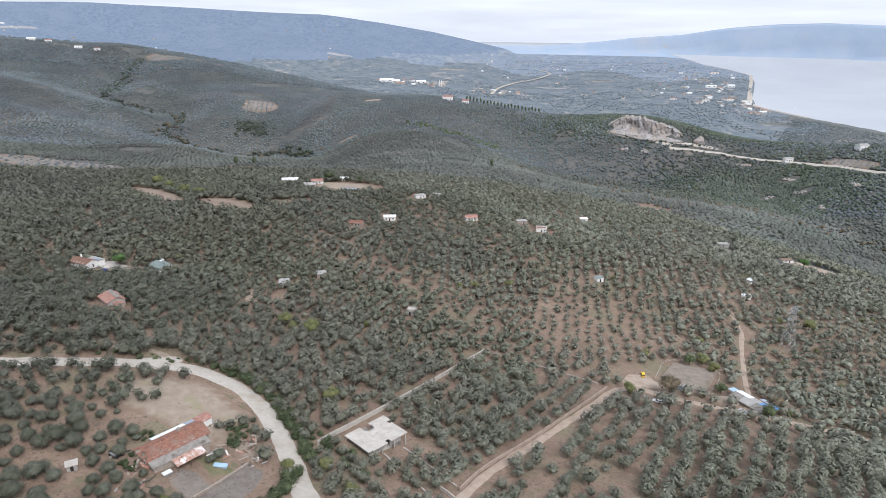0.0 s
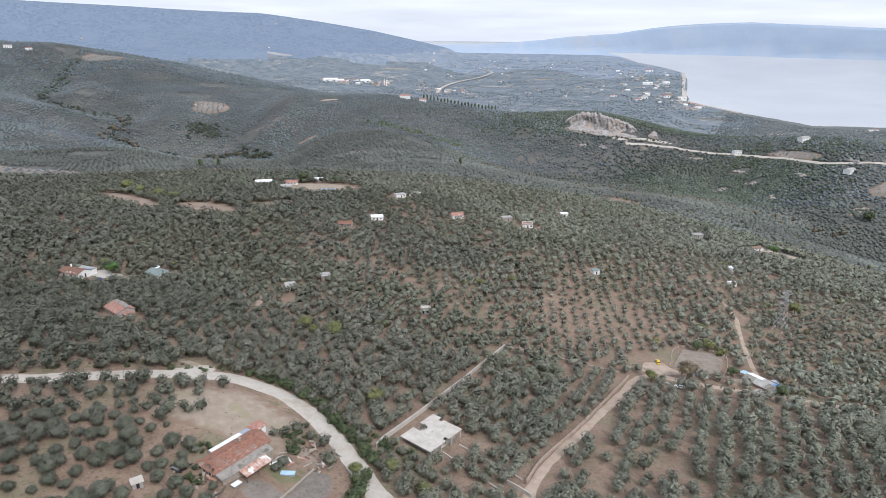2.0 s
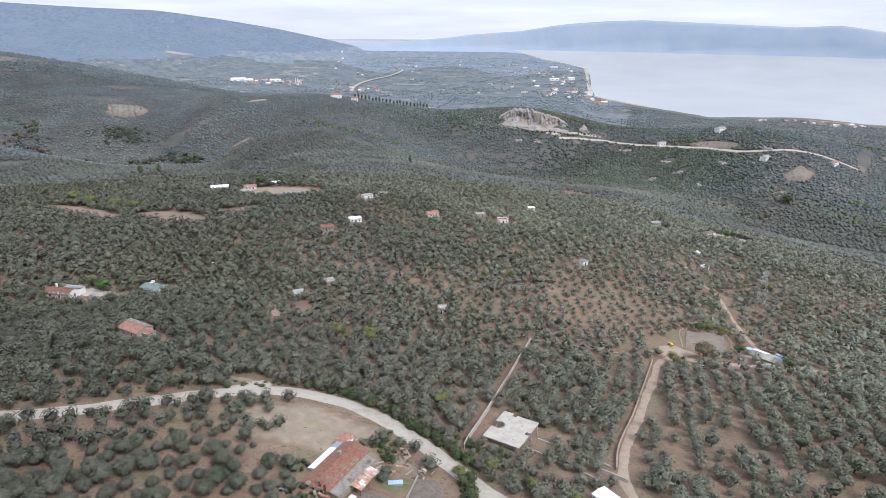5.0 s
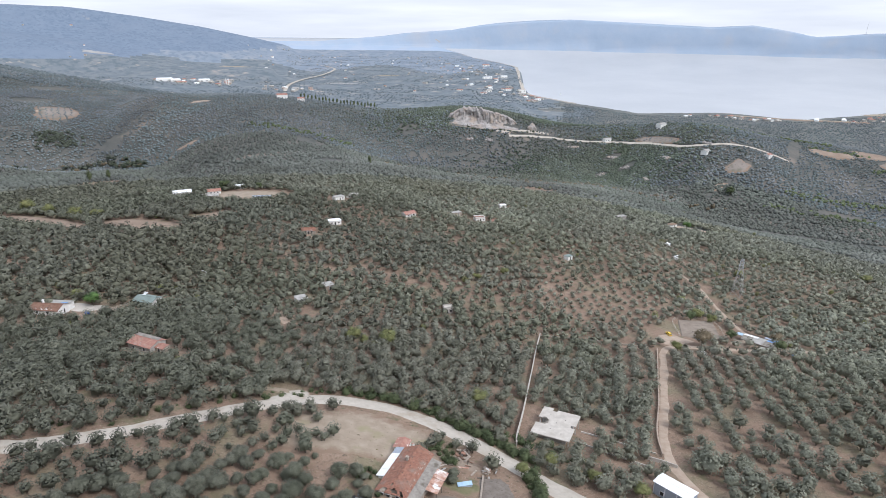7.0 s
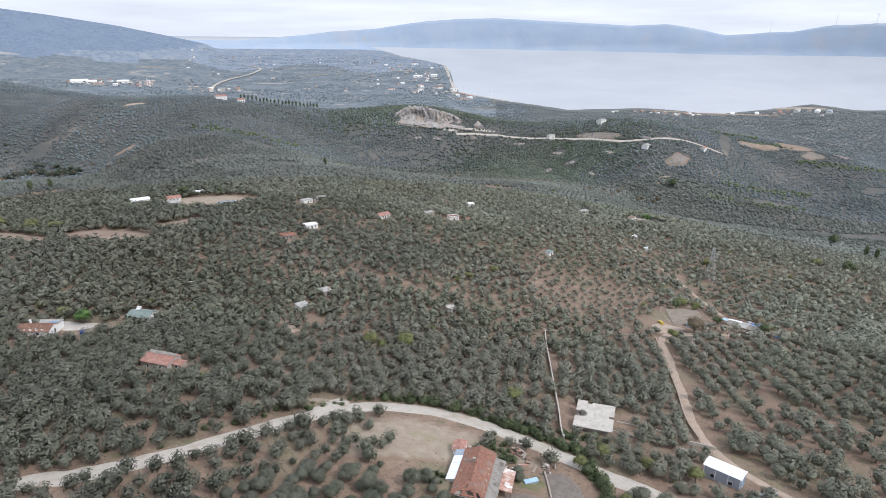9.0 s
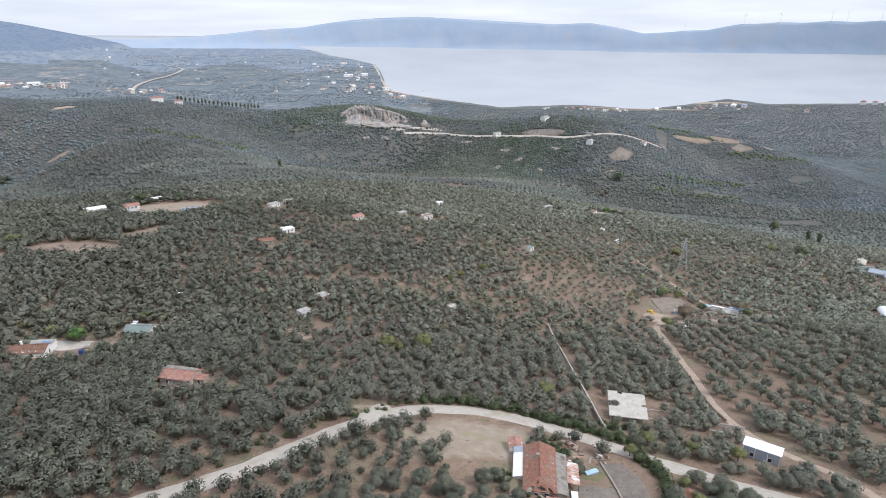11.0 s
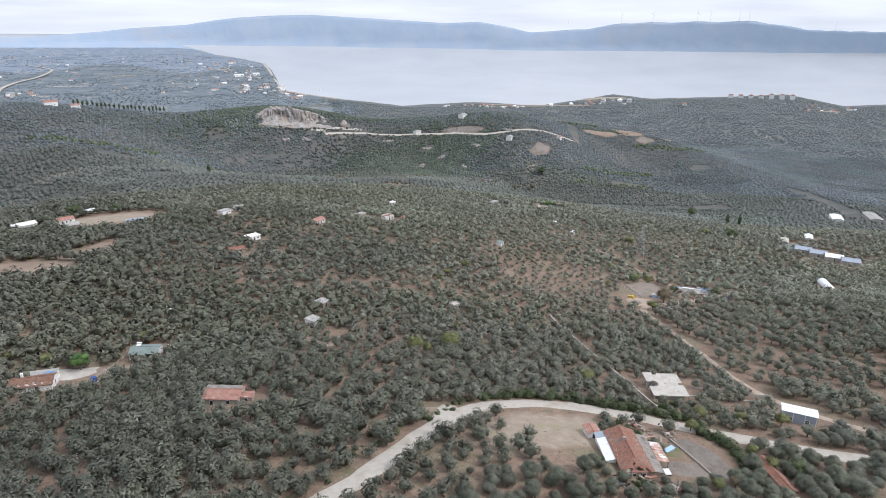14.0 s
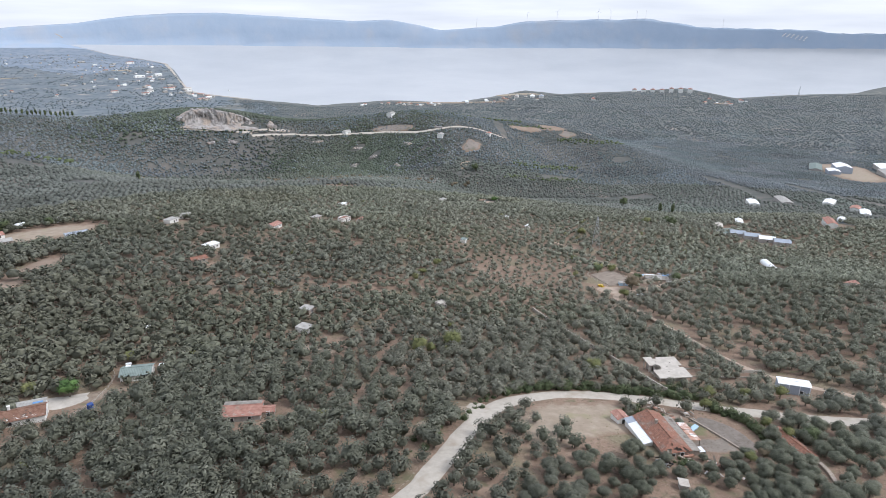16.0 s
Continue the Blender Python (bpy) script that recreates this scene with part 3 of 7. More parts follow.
def scatter(name, places, level, mat, label, category="trees"):
    """Many trees joined into one mesh: places are rows of x, y, z, size, turn."""
    kinds = [template(300 + 10 * level + k, level) for k in range(8)]
    rng = np.random.default_rng(level + 7)
    which = rng.integers(0, 8, len(places))
    vs, fs, ms, ns, n = [], [], [], [], 0
    for k, (crown, wood) in enumerate(kinds):
        sel = places[which == k]
        if not len(sel):
            continue
        c, s = np.cos(sel[:, 4])[:, None], np.sin(sel[:, 4])[:, None]
        for mi, piece in enumerate((crown, wood)):
            if piece is None:
                continue
            v, f, q = piece
            x = (c * v[:, 0] - s * v[:, 1]) * sel[:, 3:4] + sel[:, 0:1]
            y = (s * v[:, 0] + c * v[:, 1]) * sel[:, 3:4] + sel[:, 1:2]
            z = v[:, 2] * sel[:, 3:4] + sel[:, 2:3]
            vs.append(np.stack([x, y, z], -1).reshape(-1, 3))
            ns.append(np.stack([c * q[:, 0] - s * q[:, 1], s * q[:, 0] + c * q[:, 1], q[:, 2] + 0 * c], -1).reshape(-1, 3))
            fs.append((f[None] + (np.arange(len(sel)) * len(v))[:, None, None]).reshape(-1, 3) + n)
            ms.append(np.full(len(sel) * len(f), mi, np.int32))
            n += len(sel) * len(v)
    me = bpy.data.meshes.new(name)
    fill(me, np.concatenate(vs), np.concatenate(fs))
    me.materials.append(mat), me.materials.append(BARK)
    me.polygons.foreach_set("material_index", np.concatenate(ms))
    shade_by(me, np.concatenate(ns))
    return tagged(new(name, me), label, category, kind="stuff")


def off_line(x, y, points, gap):
    """True where a place is farther than gap from a line."""
    line = smooth_line(points, 4.0)
    ok = np.ones(len(x), bool)
    for a in range(0, len(line)):
        ok &= (x - line[a, 0]) ** 2 + (y - line[a, 1]) ** 2 > gap * gap
    return ok


CLEAR = [  # x, y, half-length, half-width, turn: yards, houses and fields without trees
    (-77, 162, 13.5, 9.5, 0.86), (-74, 183, 13, 8, 0.5), (-81, 190, 16, 10, -0.2), (-88, 176, 11, 8, 0.5), (-102, 214, 9, 5, 0.6), (-100, 147, 2.5, 2.5, 0), (-86, 152, 6, 5, 0), (-57, 148, 14, 7, 1.13), (-68, 149, 11, 8, -0.7), (-51, 129.3, 10, 4, 0.94), (-61, 119, 7, 3.5, 0.5), (-46, 146, 12, 3, 1.2), (-60, 166, 10, 6, -1.0), (-20, 180, 12, 13, 0.8), (-5.6, 138, 9, 6.5, -1.18), (-11.5, 135, 6, 4, -1.18), (93, 259, 15, 12, 0), (116, 263, 20, 15, 0.4), (133, 245, 12, 10, -0.6),
    (-188, 327, 13, 9, 0), (-170, 324, 10, 7, 0), (-152, 335, 10, 8, 0), (-149, 264, 12.5, 9.5, -0.7), (-178, 319, 8, 6, 0.5), (-83, 321, 4, 4, 0), (-83, 305, 4, 10, 0), (-67, 339, 4, 4, 0), (-14, 299, 4, 4, 0),
    (-168, 483, 30, 19, -0.6), (-232, 506, 44, 13, -0.75), (-126, 502, 24, 12, 0.7), (-92, 583, 40, 27, 0.0), (-145, 595, 12, 12, 0), (-38, 463, 9, 11, 0), (23, 481, 8, 10, 0), (76, 463, 11, 12, 0), (64, 482, 8, 10, 0), (-20, 546, 12, 14, 0), (120, 512, 7, 9, 0), (-60, 441, 8, 10, 0), (-425, 688, 120, 46, -0.47), (-655, 1562, 52, 30, -0.3), (-350, 1245, 34, 44, 0.2), (885, 705, 26, 16, 0), (962, 699, 22, 14, 0), (590, 722, 22, 16, 0.3), (545, 700, 16, 12, 0), (562, 868, 40, 12, -1.0), (-556, 1566, 46, 9, -0.3), (-895, 1552, 46, 15, -0.26), (-965, 1571, 14, 9, 0), (-832, 1523, 13, 9, 0), (390, 176, 19, 14, 0.3), (428, 171, 13, 11, 0), (594, 166, 16, 12, 0), (640, 180, 14, 13, 0), (678, 213, 18, 13, 0), (658, 262, 24, 15, 0.5), (620, 290, 17, 12, 0.4), (374, 248, 10, 8, 0), (346, 258, 10, 8, 0), (1300, 262, 140, 60, 0.3),
    (276, 470, 17, 14, 0.3), (228, 487, 7, 10, 0), (98, 368, 4, 4, 0), (216, 189, 19, 10, 0.62), (314, 219, 30, 13, 1.2), (157, 140, 7, 4, 0), (322, 1012, 56, 22, -0.45), (486, 878, 17, 7, 0), (489, 843, 20, 7, 0.2), (443, 843, 14, 6, 0.1), (280, 978, 9, 5, 0), (309, 964, 10, 5, 0), (442, 928, 12, 5, 0), (537, 695, 14, 7, 0.4), (292, 470, 22, 15, -0.3), (-123, 1153, 18, 9, 0.2), (-147, 991, 16, 6, 0), (-358, 1251, 22, 14, 0), (-260, 590, 10, 8, 0)]


def free(x, y):
    ok = (off_line(x, y, MAIN_ROAD, 5.0) | (x < -138) & off_line(x, y, MAIN_ROAD, 3.4)) & off_line(x, y, FARM_TRACK, 4.2) & off_line(x, y, LOWER_TRACK, 4.0) & off_line(x, y, UPPER_TRACK, 3.2) & off_line(x, y, QUARRY_ROAD, 4.5) & off_line(x, y, GARDEN_WALL, 2.8) & off_line(x, y, UPPER_WALL, 2.2)
    for a, b, l, w, t in CLEAR:
        c, s = math.cos(t), math.sin(t)
        u, v = (x - a) * c + (y - b) * s, -(x - a) * s + (y - b) * c
        ok &= (u / l) ** 2 + (v / w) ** 2 > 1
    return ok


def in_sight(x, y):
    """The part of the plan that the flight looks over."""
    return (y > 108 + 0.04 * np.maximum(x, -50)) & (x > np.minimum(-0.75 * y - 45, -275 + 0.25 * (y - 111)))


LANES = [(62, 190, 32, 6.7, 5.6), (85, 160, 32, 6.7, 5.6), (-120, 172, 42, 6.6, 5.4), (-100, 146, 42, 5.8, 4.8), (-122, 148, 42, 5.4, 4.8), (-140, 182, 42, 5.8, 4.8), (72, 300, 12, 6.0, 5.2), (98, 322, 12, 6.2, 5.4), (22, 310, 30, 4.8, 4.6), (-30, 285, 20, 4.9, 4.6),
         (-150, 232, 10, 4.55, 4.55), (-190, 240, 30, 4.5, 4.5), (-118, 238, 60, 4.55, 4.55), (-88, 238, 15, 4.55, 4.55), (-60, 232, 75, 4.55, 4.55), (-205, 290, 50, 4.5, 4.5), (-230, 230, 20, 4.5, 4.5), (-110, 285, 40, 4.55, 4.55), (-190, 215, 5, 4.55, 4.55), (-165, 300, 70, 4.55, 4.55),
         (-150, 168, 42, 5.4, 4.7), (-175, 165, 42, 5.2, 4.6), (-190, 180, 42, 5.0, 4.6), (-15, 222, 38, 5.6, 5.0)]


def groves(rng, r0, r1, gap):
    """Places of trees in rows, parcel by parcel, in the part of the land that the flight looks over."""
    n_par = 160
    pr = np.sqrt(rng.uniform(60 ** 2, 1600 ** 2, n_par))
    pa = np.radians(rng.uniform(-45, 95, n_par))
    cx, cy = HUB[0] + pr * np.sin(pa), HUB[1] + pr * np.cos(pa)
    turn, wide, thin = rng.uniform(0, math.pi, n_par), gap * rng.uniform(0.88, 1.15, n_par), 0.01 + 0.07 * rng.random(n_par) if r1 < 650 else 0.01 + 0.5 * rng.random(n_par) ** 3
    deep = wide.copy()
    if r1 < 1000:
        # parcels with clear lanes between their rows: centre, turn of the rows, row gap, gap within a row
        for px_, py_, t, a, b in LANES:
            near_by = np.hypot(cx - px_, cy - py_) > 28
            cx, cy, turn, wide, deep, thin, pr = cx[near_by], cy[near_by], turn[near_by], wide[near_by], deep[near_by], thin[near_by], pr[near_by]
            cx, cy, turn, wide, deep, thin, pr = np.r_[cx, px_], np.r_[cy, py_], np.r_[turn, -radians(t)], np.r_[wide, a], np.r_[deep, b], np.r_[thin, 0.03], np.r_[pr, 100.0]
    n_par = len(cx)
    out = []
    for k in range(n_par):
        # only the parcel's own surroundings
        reach = 330.0 if pr[k] > 500 else 240.0
        reach = 430.0 if r1 > 650 else reach
        u, v = np.meshgrid(np.arange(-reach, reach, wide[k]), np.arange(-reach, reach, deep[k]))
        loose = (0.18 if r1 < 1000 else 0.3) * gap
        u, v = u.ravel() + rng.normal(0, loose, u.size), v.ravel() + rng.normal(0, loose, v.size)
        c, s = math.cos(turn[k]), math.sin(turn[k])
        x, y = cx[k] + u * c - v * s, cy[k] + u * s + v * c
        d = np.hypot(x - HUB[0], y - HUB[1])
        az = np.degrees(np.arctan2(x - HUB[0], y - HUB[1]))
        ok = (d > r0) & (d < r1) & (az > np.where(d > 600, -34, -42)) & (az < np.where(d > 600, 84, 92)) & (rng.random(len(x)) > thin[k])
        x, y = x[ok], y[ok]
        own = np.ones(len(x), bool)
        dk = (x - cx[k]) ** 2 + (y - cy[k]) ** 2
        for j in range(n_par):
            if j != k and (cx[j] - cx[k]) ** 2 + (cy[j] - cy[k]) ** 2 < (2 * reach) ** 2:
                own &= dk <= (x - cx[j]) ** 2 + (y - cy[j]) ** 2
        out.append(np.c_[x[own], y[own]])
    return np.concatenate(out)


rng = np.random.default_rng(5)
spots = groves(rng, 60, 640, 4.95)
spots = spots[free(spots[:, 0], spots[:, 1]) & in_sight(spots[:, 0], spots[:, 1])]
# more trees where the western groves have gaps between their parcels
cells = np.zeros((420, 560), bool)
for dx in range(-4, 5):
    for dy in range(-4, 5):
        if dx * dx + dy * dy < 18:
            a, b = (spots[:, 0] + 380 + dx).astype(int), (spots[:, 1] - 60 + dy).astype(int)
            inside = (a >= 0) & (a < 420) & (b >= 0) & (b < 560)
            cells[a[inside], b[inside]] = True
ex, ey = [q.ravel() + rng.normal(0, 0.3, q.size) for q in np.meshgrid(np.arange(-378, 36, 4.4), np.arange(64, 615, 4.4))]
gap_here = ~cells[np.clip((ex + 380).astype(int), 0, 419), np.clip((ey - 60).astype(int), 0, 559)] & ((ey > 203) | (ex < -130)) & (((ex - 84) / 52) ** 2 + ((ey - 306) / 46) ** 2 > 1) & free(ex, ey) & in_sight(ex, ey)
spots = np.r_[spots, np.c_[ex, ey][gap_here]]
sx, sy = spots[:, 0], spots[:, 1]
patch = np.sin(sx / 37 + 2 * np.sin(sy / 61)) * np.sin(sy / 43 + 1.5 * np.sin(sx / 53))
young = ((sx - 84) / 45) ** 2 + ((sy - 306) / 40) ** 2 < 1  # the young orchard above the track
size = np.clip(rng.normal(1.0, 0.16, len(sx)) + 0.12 * patch, 0.5, 1.5)
size = np.where(young, size * (0.66 + 0.25 * step(((sx - 84) / 45) ** 2 + ((sy - 306) / 40) ** 2)), size)
yard = ((sx + 100) / 45) ** 2 + ((sy - 165) / 34) ** 2 < 1
size = np.where(yard, size * 0.84, size) * 1.05
size = np.where((sx < -105) & ((sy > 203) | (sx < -135)), size * 1.14, size)
size = np.where((sy > 335) & ~young, size * (1 + 0.16 * step((sy - 335) / 60)), size)
size = np.where((sx > 12) & (sy < 0.35 * sx + 205), size * 1.15, size)
size = np.where((sy > 215) & (sx < 60) & ~young, size * 1.07, size)
size = np.where((sx < -96) & (sx > -140) & (sy < 172), size * 1.22, size)
keep = ~(yard & (rng.random(len(sx)) < 0.03)) & ~((patch < -0.6) & (rng.random(len(sx)) < 0.15))
trees = np.c_[sx, sy, near_land(sx, sy), size * 1.22, rng.uniform(0, 6.28, len(sx))][keep]
dist = np.hypot(trees[:, 0] + 120, trees[:, 1] - 40)
stretch_near = (trees[:, 0] > -175) & (trees[:, 0] < 35) & (trees[:, 1] > 85) & (trees[:, 1] < 215)
order = np.argsort(np.where(stretch_near, dist, 9e9))[:300]
single = np.zeros(len(trees), bool)
single[order] = stretch_near[order]
for i, (x, y, z, s, t) in enumerate(trees[single]):
    wood, leaf = NEAR_KINDS[i % len(NEAR_KINDS)]
    tree = tagged(new("olive_tree"), "grey-green olive tree with a bushy crown", "tree", "olive trees of the near groves")
    tree.matrix_world = Matrix.Translation((x, y, z)) @ Matrix.Rotation(t, 4, "Z") @ Matrix.Diagonal((s, s, s * (0.85 + 0.25 * ((i * 37) % 10) / 10), 1))
    for nm, me in (("trunk", wood), ("crown", leaf)):
        ob = new(nm, me)
        ob.parent = tree
rest = trees[~single]
reach_near = np.minimum(np.minimum(dist[~single], np.hypot(rest[:, 0] - 10, rest[:, 1] - 10)), np.hypot(rest[:, 0] + 235, rest[:, 1] - 95)) < 235
scatter("olive_grove", rest[reach_near], 1, OLIVE, "rows of grey-green olive trees on brown soil")
scatter("olive_grove", rest[~reach_near], 2, OLIVE, "dense grey-green olive trees on the middle slopes")


def far_grove(name, seed, r0, r1, gap, size, level, mat, label):
    q = groves(np.random.default_rng(seed), r0, r1, gap)
    q = q[free(q[:, 0], q[:, 1])]
    x, y = q[:, 0], q[:, 1]
    q = q[np.sin(x / 61 + 2.2 * np.sin(y / 90)) * np.sin(y / 47 + 1.7 * np.sin(x / 83)) > -0.9]
    g = np.random.default_rng(seed + 1)
    n = len(q)
    rows = np.c_[q, true_land(q[:, 0], q[:, 1]), np.clip(g.normal(size, 0.22 * size, n), 0.5, 2.4), g.uniform(0, 6.28, n)]
    return scatter(name, rows, level, mat, label)


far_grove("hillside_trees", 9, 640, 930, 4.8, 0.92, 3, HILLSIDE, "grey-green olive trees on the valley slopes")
far_grove("hillside_trees", 19, 930, 1120, 4.3, 0.9, 4, HAZED_LEAVES, "grey-green olive and scrub cover on far hillsides")
far_grove("hillside_trees", 29, 1120, 1750, 4.0, 0.9, 5, HAZED_LEAVES, "grey-green olive and scrub cover on the farthest hillsides")


# ---- helpers for built things ----
def part(name, bm, mat, parent, label=""):
    me = bpy.data.meshes.new(name)
    bm.to_mesh(me)
    bm.free()
    me.materials.append(mat)
    ob = new(name, me)
    ob.parent = parent
    if label:
        ob["label"] = label
    return ob


def add_box(bm, x0, x1, y0, y1, z0, z1):
    v = [bm.verts.new(p) for p in ((x0, y0, z0), (x1, y0, z0), (x1, y1, z0), (x0, y1, z0), (x0, y0, z1), (x1, y0, z1), (x1, y1, z1), (x0, y1, z1))]
    for f in ((3, 2, 1, 0), (4, 5, 6, 7), (0, 1, 5, 4), (1, 2, 6, 5), (2, 3, 7, 6), (3, 0, 4, 7)):
        bm.faces.new([v[i] for i in f])
    return v


def box(*dims):
    bm = bmesh.new()
    add_box(bm, *dims)
    return bm


def boxes(rows):
    bm = bmesh.new()
    for r in rows:
        add_box(bm, *r)
    return bm


def prism(outline, z0, z1):
    """An upright slab over a plan outline (counter-clockwise)."""
    bm = bmesh.new()
    lo, hi = [bm.verts.new((x, y, z0)) for x, y in outline], [bm.verts.new((x, y, z1)) for x, y in outline]
    bm.faces.new(hi), bm.faces.new(lo[::-1])
    n = len(outline)
    for i in range(n):
        bm.faces.new((lo[i], lo[(i + 1) % n], hi[(i + 1) % n], hi[i]))
    return bm


def thing(name, label, category, x, y, turn=0.0, up=0.0, group="", lift=None):
    p, k = place(x, y, up)
    if lift is not None:
        p.z = lift
    ob = tagged(new(name), label, category, group)
    ob.matrix_world = Matrix.Translation(p) @ Matrix.Rotation(radians(turn), 4, "Z") @ Matrix.Diagonal((k, k, k, 1))
    return ob


def slope(rng, x0, x1, y0, z0, y1, z1, course=0.42, thick=0.12, wave=0.022, holes=(), cut=(0.0, 0.0)):
    """A roof slope in overlapping courses: from the eave (y0, z0) up to the ridge (y1, z1); holes: (u, v, radius) in parts of the slope; cut: how far its ends draw in towards the ridge."""
    bm = bmesh.new()
    run = math.hypot(y1 - y0, z1 - z0)
    n, m = max(2, int(run / course)), max(2, int((x1 - x0) / 0.9))
    grid = []
    for i in range(n):
        for e in (0, 1):
            t = (i + e) / n
            row = []
            for j in range(m + 1):
                s = j / m
                z = z0 + (z1 - z0) * t + (0.045 if e == 0 else 0.0) + wave * math.sin(j * 2.3 + i) + rng.uniform(-wave, wave) * 0.6 - 0.12 * wave * 30 * math.sin(math.pi * s) * math.sin(math.pi * t) * 0.3
                row.append(bm.verts.new((x0 + cut[0] * t + (x1 - x0 - (cut[0] + cut[1]) * t) * s, y0 + (y1 - y0) * t, z)))
            grid.append(row)
    for a in range(len(grid) - 1):
        for j in range(m):
            u, v = (j + 0.5) / m, (a / 2) / n
            if any(abs(u - hu) < hr * (0.7 + 0.5 * rng.random()) and abs(v - hv) < hr * 1.4 * (0.7 + 0.5 * rng.random()) for hu, hv, hr in holes):
                continue
            bm.faces.new((grid[a][j], grid[a][j + 1], grid[a + 1][j + 1], grid[a + 1][j]))
    # eave and verge boards give the roof its thickness
    add_box(bm, x0, x1, min(y0, y0 + 0.05), max(y0, y0 + 0.05), z0 - thick, z0 + 0.02)
    bmesh.ops.recalc_face_normals(bm, faces=bm.faces)
    return bm


def sheet(x0, x1, y0, z0, y1, z1, thick=0.06, pitch=0.55, ribs=True):
    """A corrugated sheet roof: a thin slab with raised ribs running down the slope."""
    bm = bmesh.new()
    n = max(2, int(abs(x1 - x0) / pitch))
    top, low = [], []
    for i in range(n * 2 + 1):
        x = x0 + (x1 - x0) * i / (2 * n)
        h = 0.05 if (i % 2 and ribs) else 0.0
        top.append((bm.verts.new((x, y0, z0 + h)), bm.verts.new((x, y1, z1 + h))))
        low.append((bm.verts.new((x, y0, z0 - thick)), bm.verts.new((x, y1, z1 - thick))))
    for i in range(2 * n):
        bm.faces.new((top[i][0], top[i + 1][0], top[i + 1][1], top[i][1]))
        bm.faces.new((low[i][0], low[i][1], low[i + 1][1], low[i + 1][0]))
        bm.faces.new((top[i][0], low[i][0], low[i + 1][0], top[i + 1][0]))
        bm.faces.new((top[i][1], top[i + 1][1], low[i + 1][1], low[i][1]))
    for i in (0, 2 * n):
        bm.faces.new((top[i][0], top[i][1], low[i][1], low[i][0]))
    bmesh.ops.recalc_face_normals(bm, faces=bm.faces)
    return bm


def gable_walls(l, w, h, rise, sink=1.6, hip=0.0):
    """Four walls with gables: long along x."""
    bm = bmesh.new()
    rows = [(-l / 2, -w / 2, -sink), (l / 2, -w / 2, -sink), (l / 2, w / 2, -sink), (-l / 2, w / 2, -sink), (-l / 2, -w / 2, h), (l / 2, -w / 2, h), (l / 2, w / 2, h), (-l / 2, w / 2, h), (-l / 2 + hip, 0, h + rise), (l / 2, 0, h + rise)]
    v = [bm.verts.new(p) for p in rows]
    for f in ((0, 1, 5, 4), (2, 3, 7, 6), (1, 2, 6, 9, 5), (3, 0, 4, 8, 7), (4, 5, 9, 8), (6, 7, 8, 9), (3, 2, 1, 0)):
        bm.faces.new([v[i] for i in f])
    return bm


def opening(parent, name, side, along, z0, width, height, l, w, frame_mat, pane_mat):
    """A door or window: a raised frame on a wall (side 's', 'n', 'e' or 'w') with its own pane."""
    d = 0.08
    if side in "sn":
        y = -w / 2 if side == "s" else w / 2
        ya, yb = (y - d, y + 0.05) if side == "s" else (y - 0.05, y + d)
        rows = [(along - width / 2 - 0.1, along - width / 2, ya, yb, z0, z0 + height), (along + width / 2, along + width / 2 + 0.1, ya, yb, z0, z0 + height), (along - width / 2 - 0.1, along + width / 2 + 0.1, ya, yb, z0 + height, z0 + height + 0.1)]
        mid = (ya * 0.5 + y * 0.5)
        pane = (along - width / 2, along + width / 2, min(mid, y), max(mid, y), z0, z0 + height)
    else:
        x = -l / 2 if side == "w" else l / 2
        xa, xb = (x - d, x + 0.05) if side == "w" else (x - 0.05, x + d)
        rows = [(xa, xb, along - width / 2 - 0.1, along - width / 2, z0, z0 + height), (xa, xb, along + width / 2, along + width / 2 + 0.1, z0, z0 + height), (xa, xb, along - width / 2 - 0.1, along + width / 2 + 0.1, z0 + height, z0 + height + 0.1)]
        mid = (xa * 0.5 + x * 0.5)
        pane = (min(mid, x), max(mid, x), along - width / 2, along + width / 2, z0, z0 + height)
    ob = part(name, boxes(rows), frame_mat, parent)
    part("pane" if name == "window" else "leaf", box(*pane), pane_mat, ob)
    return ob


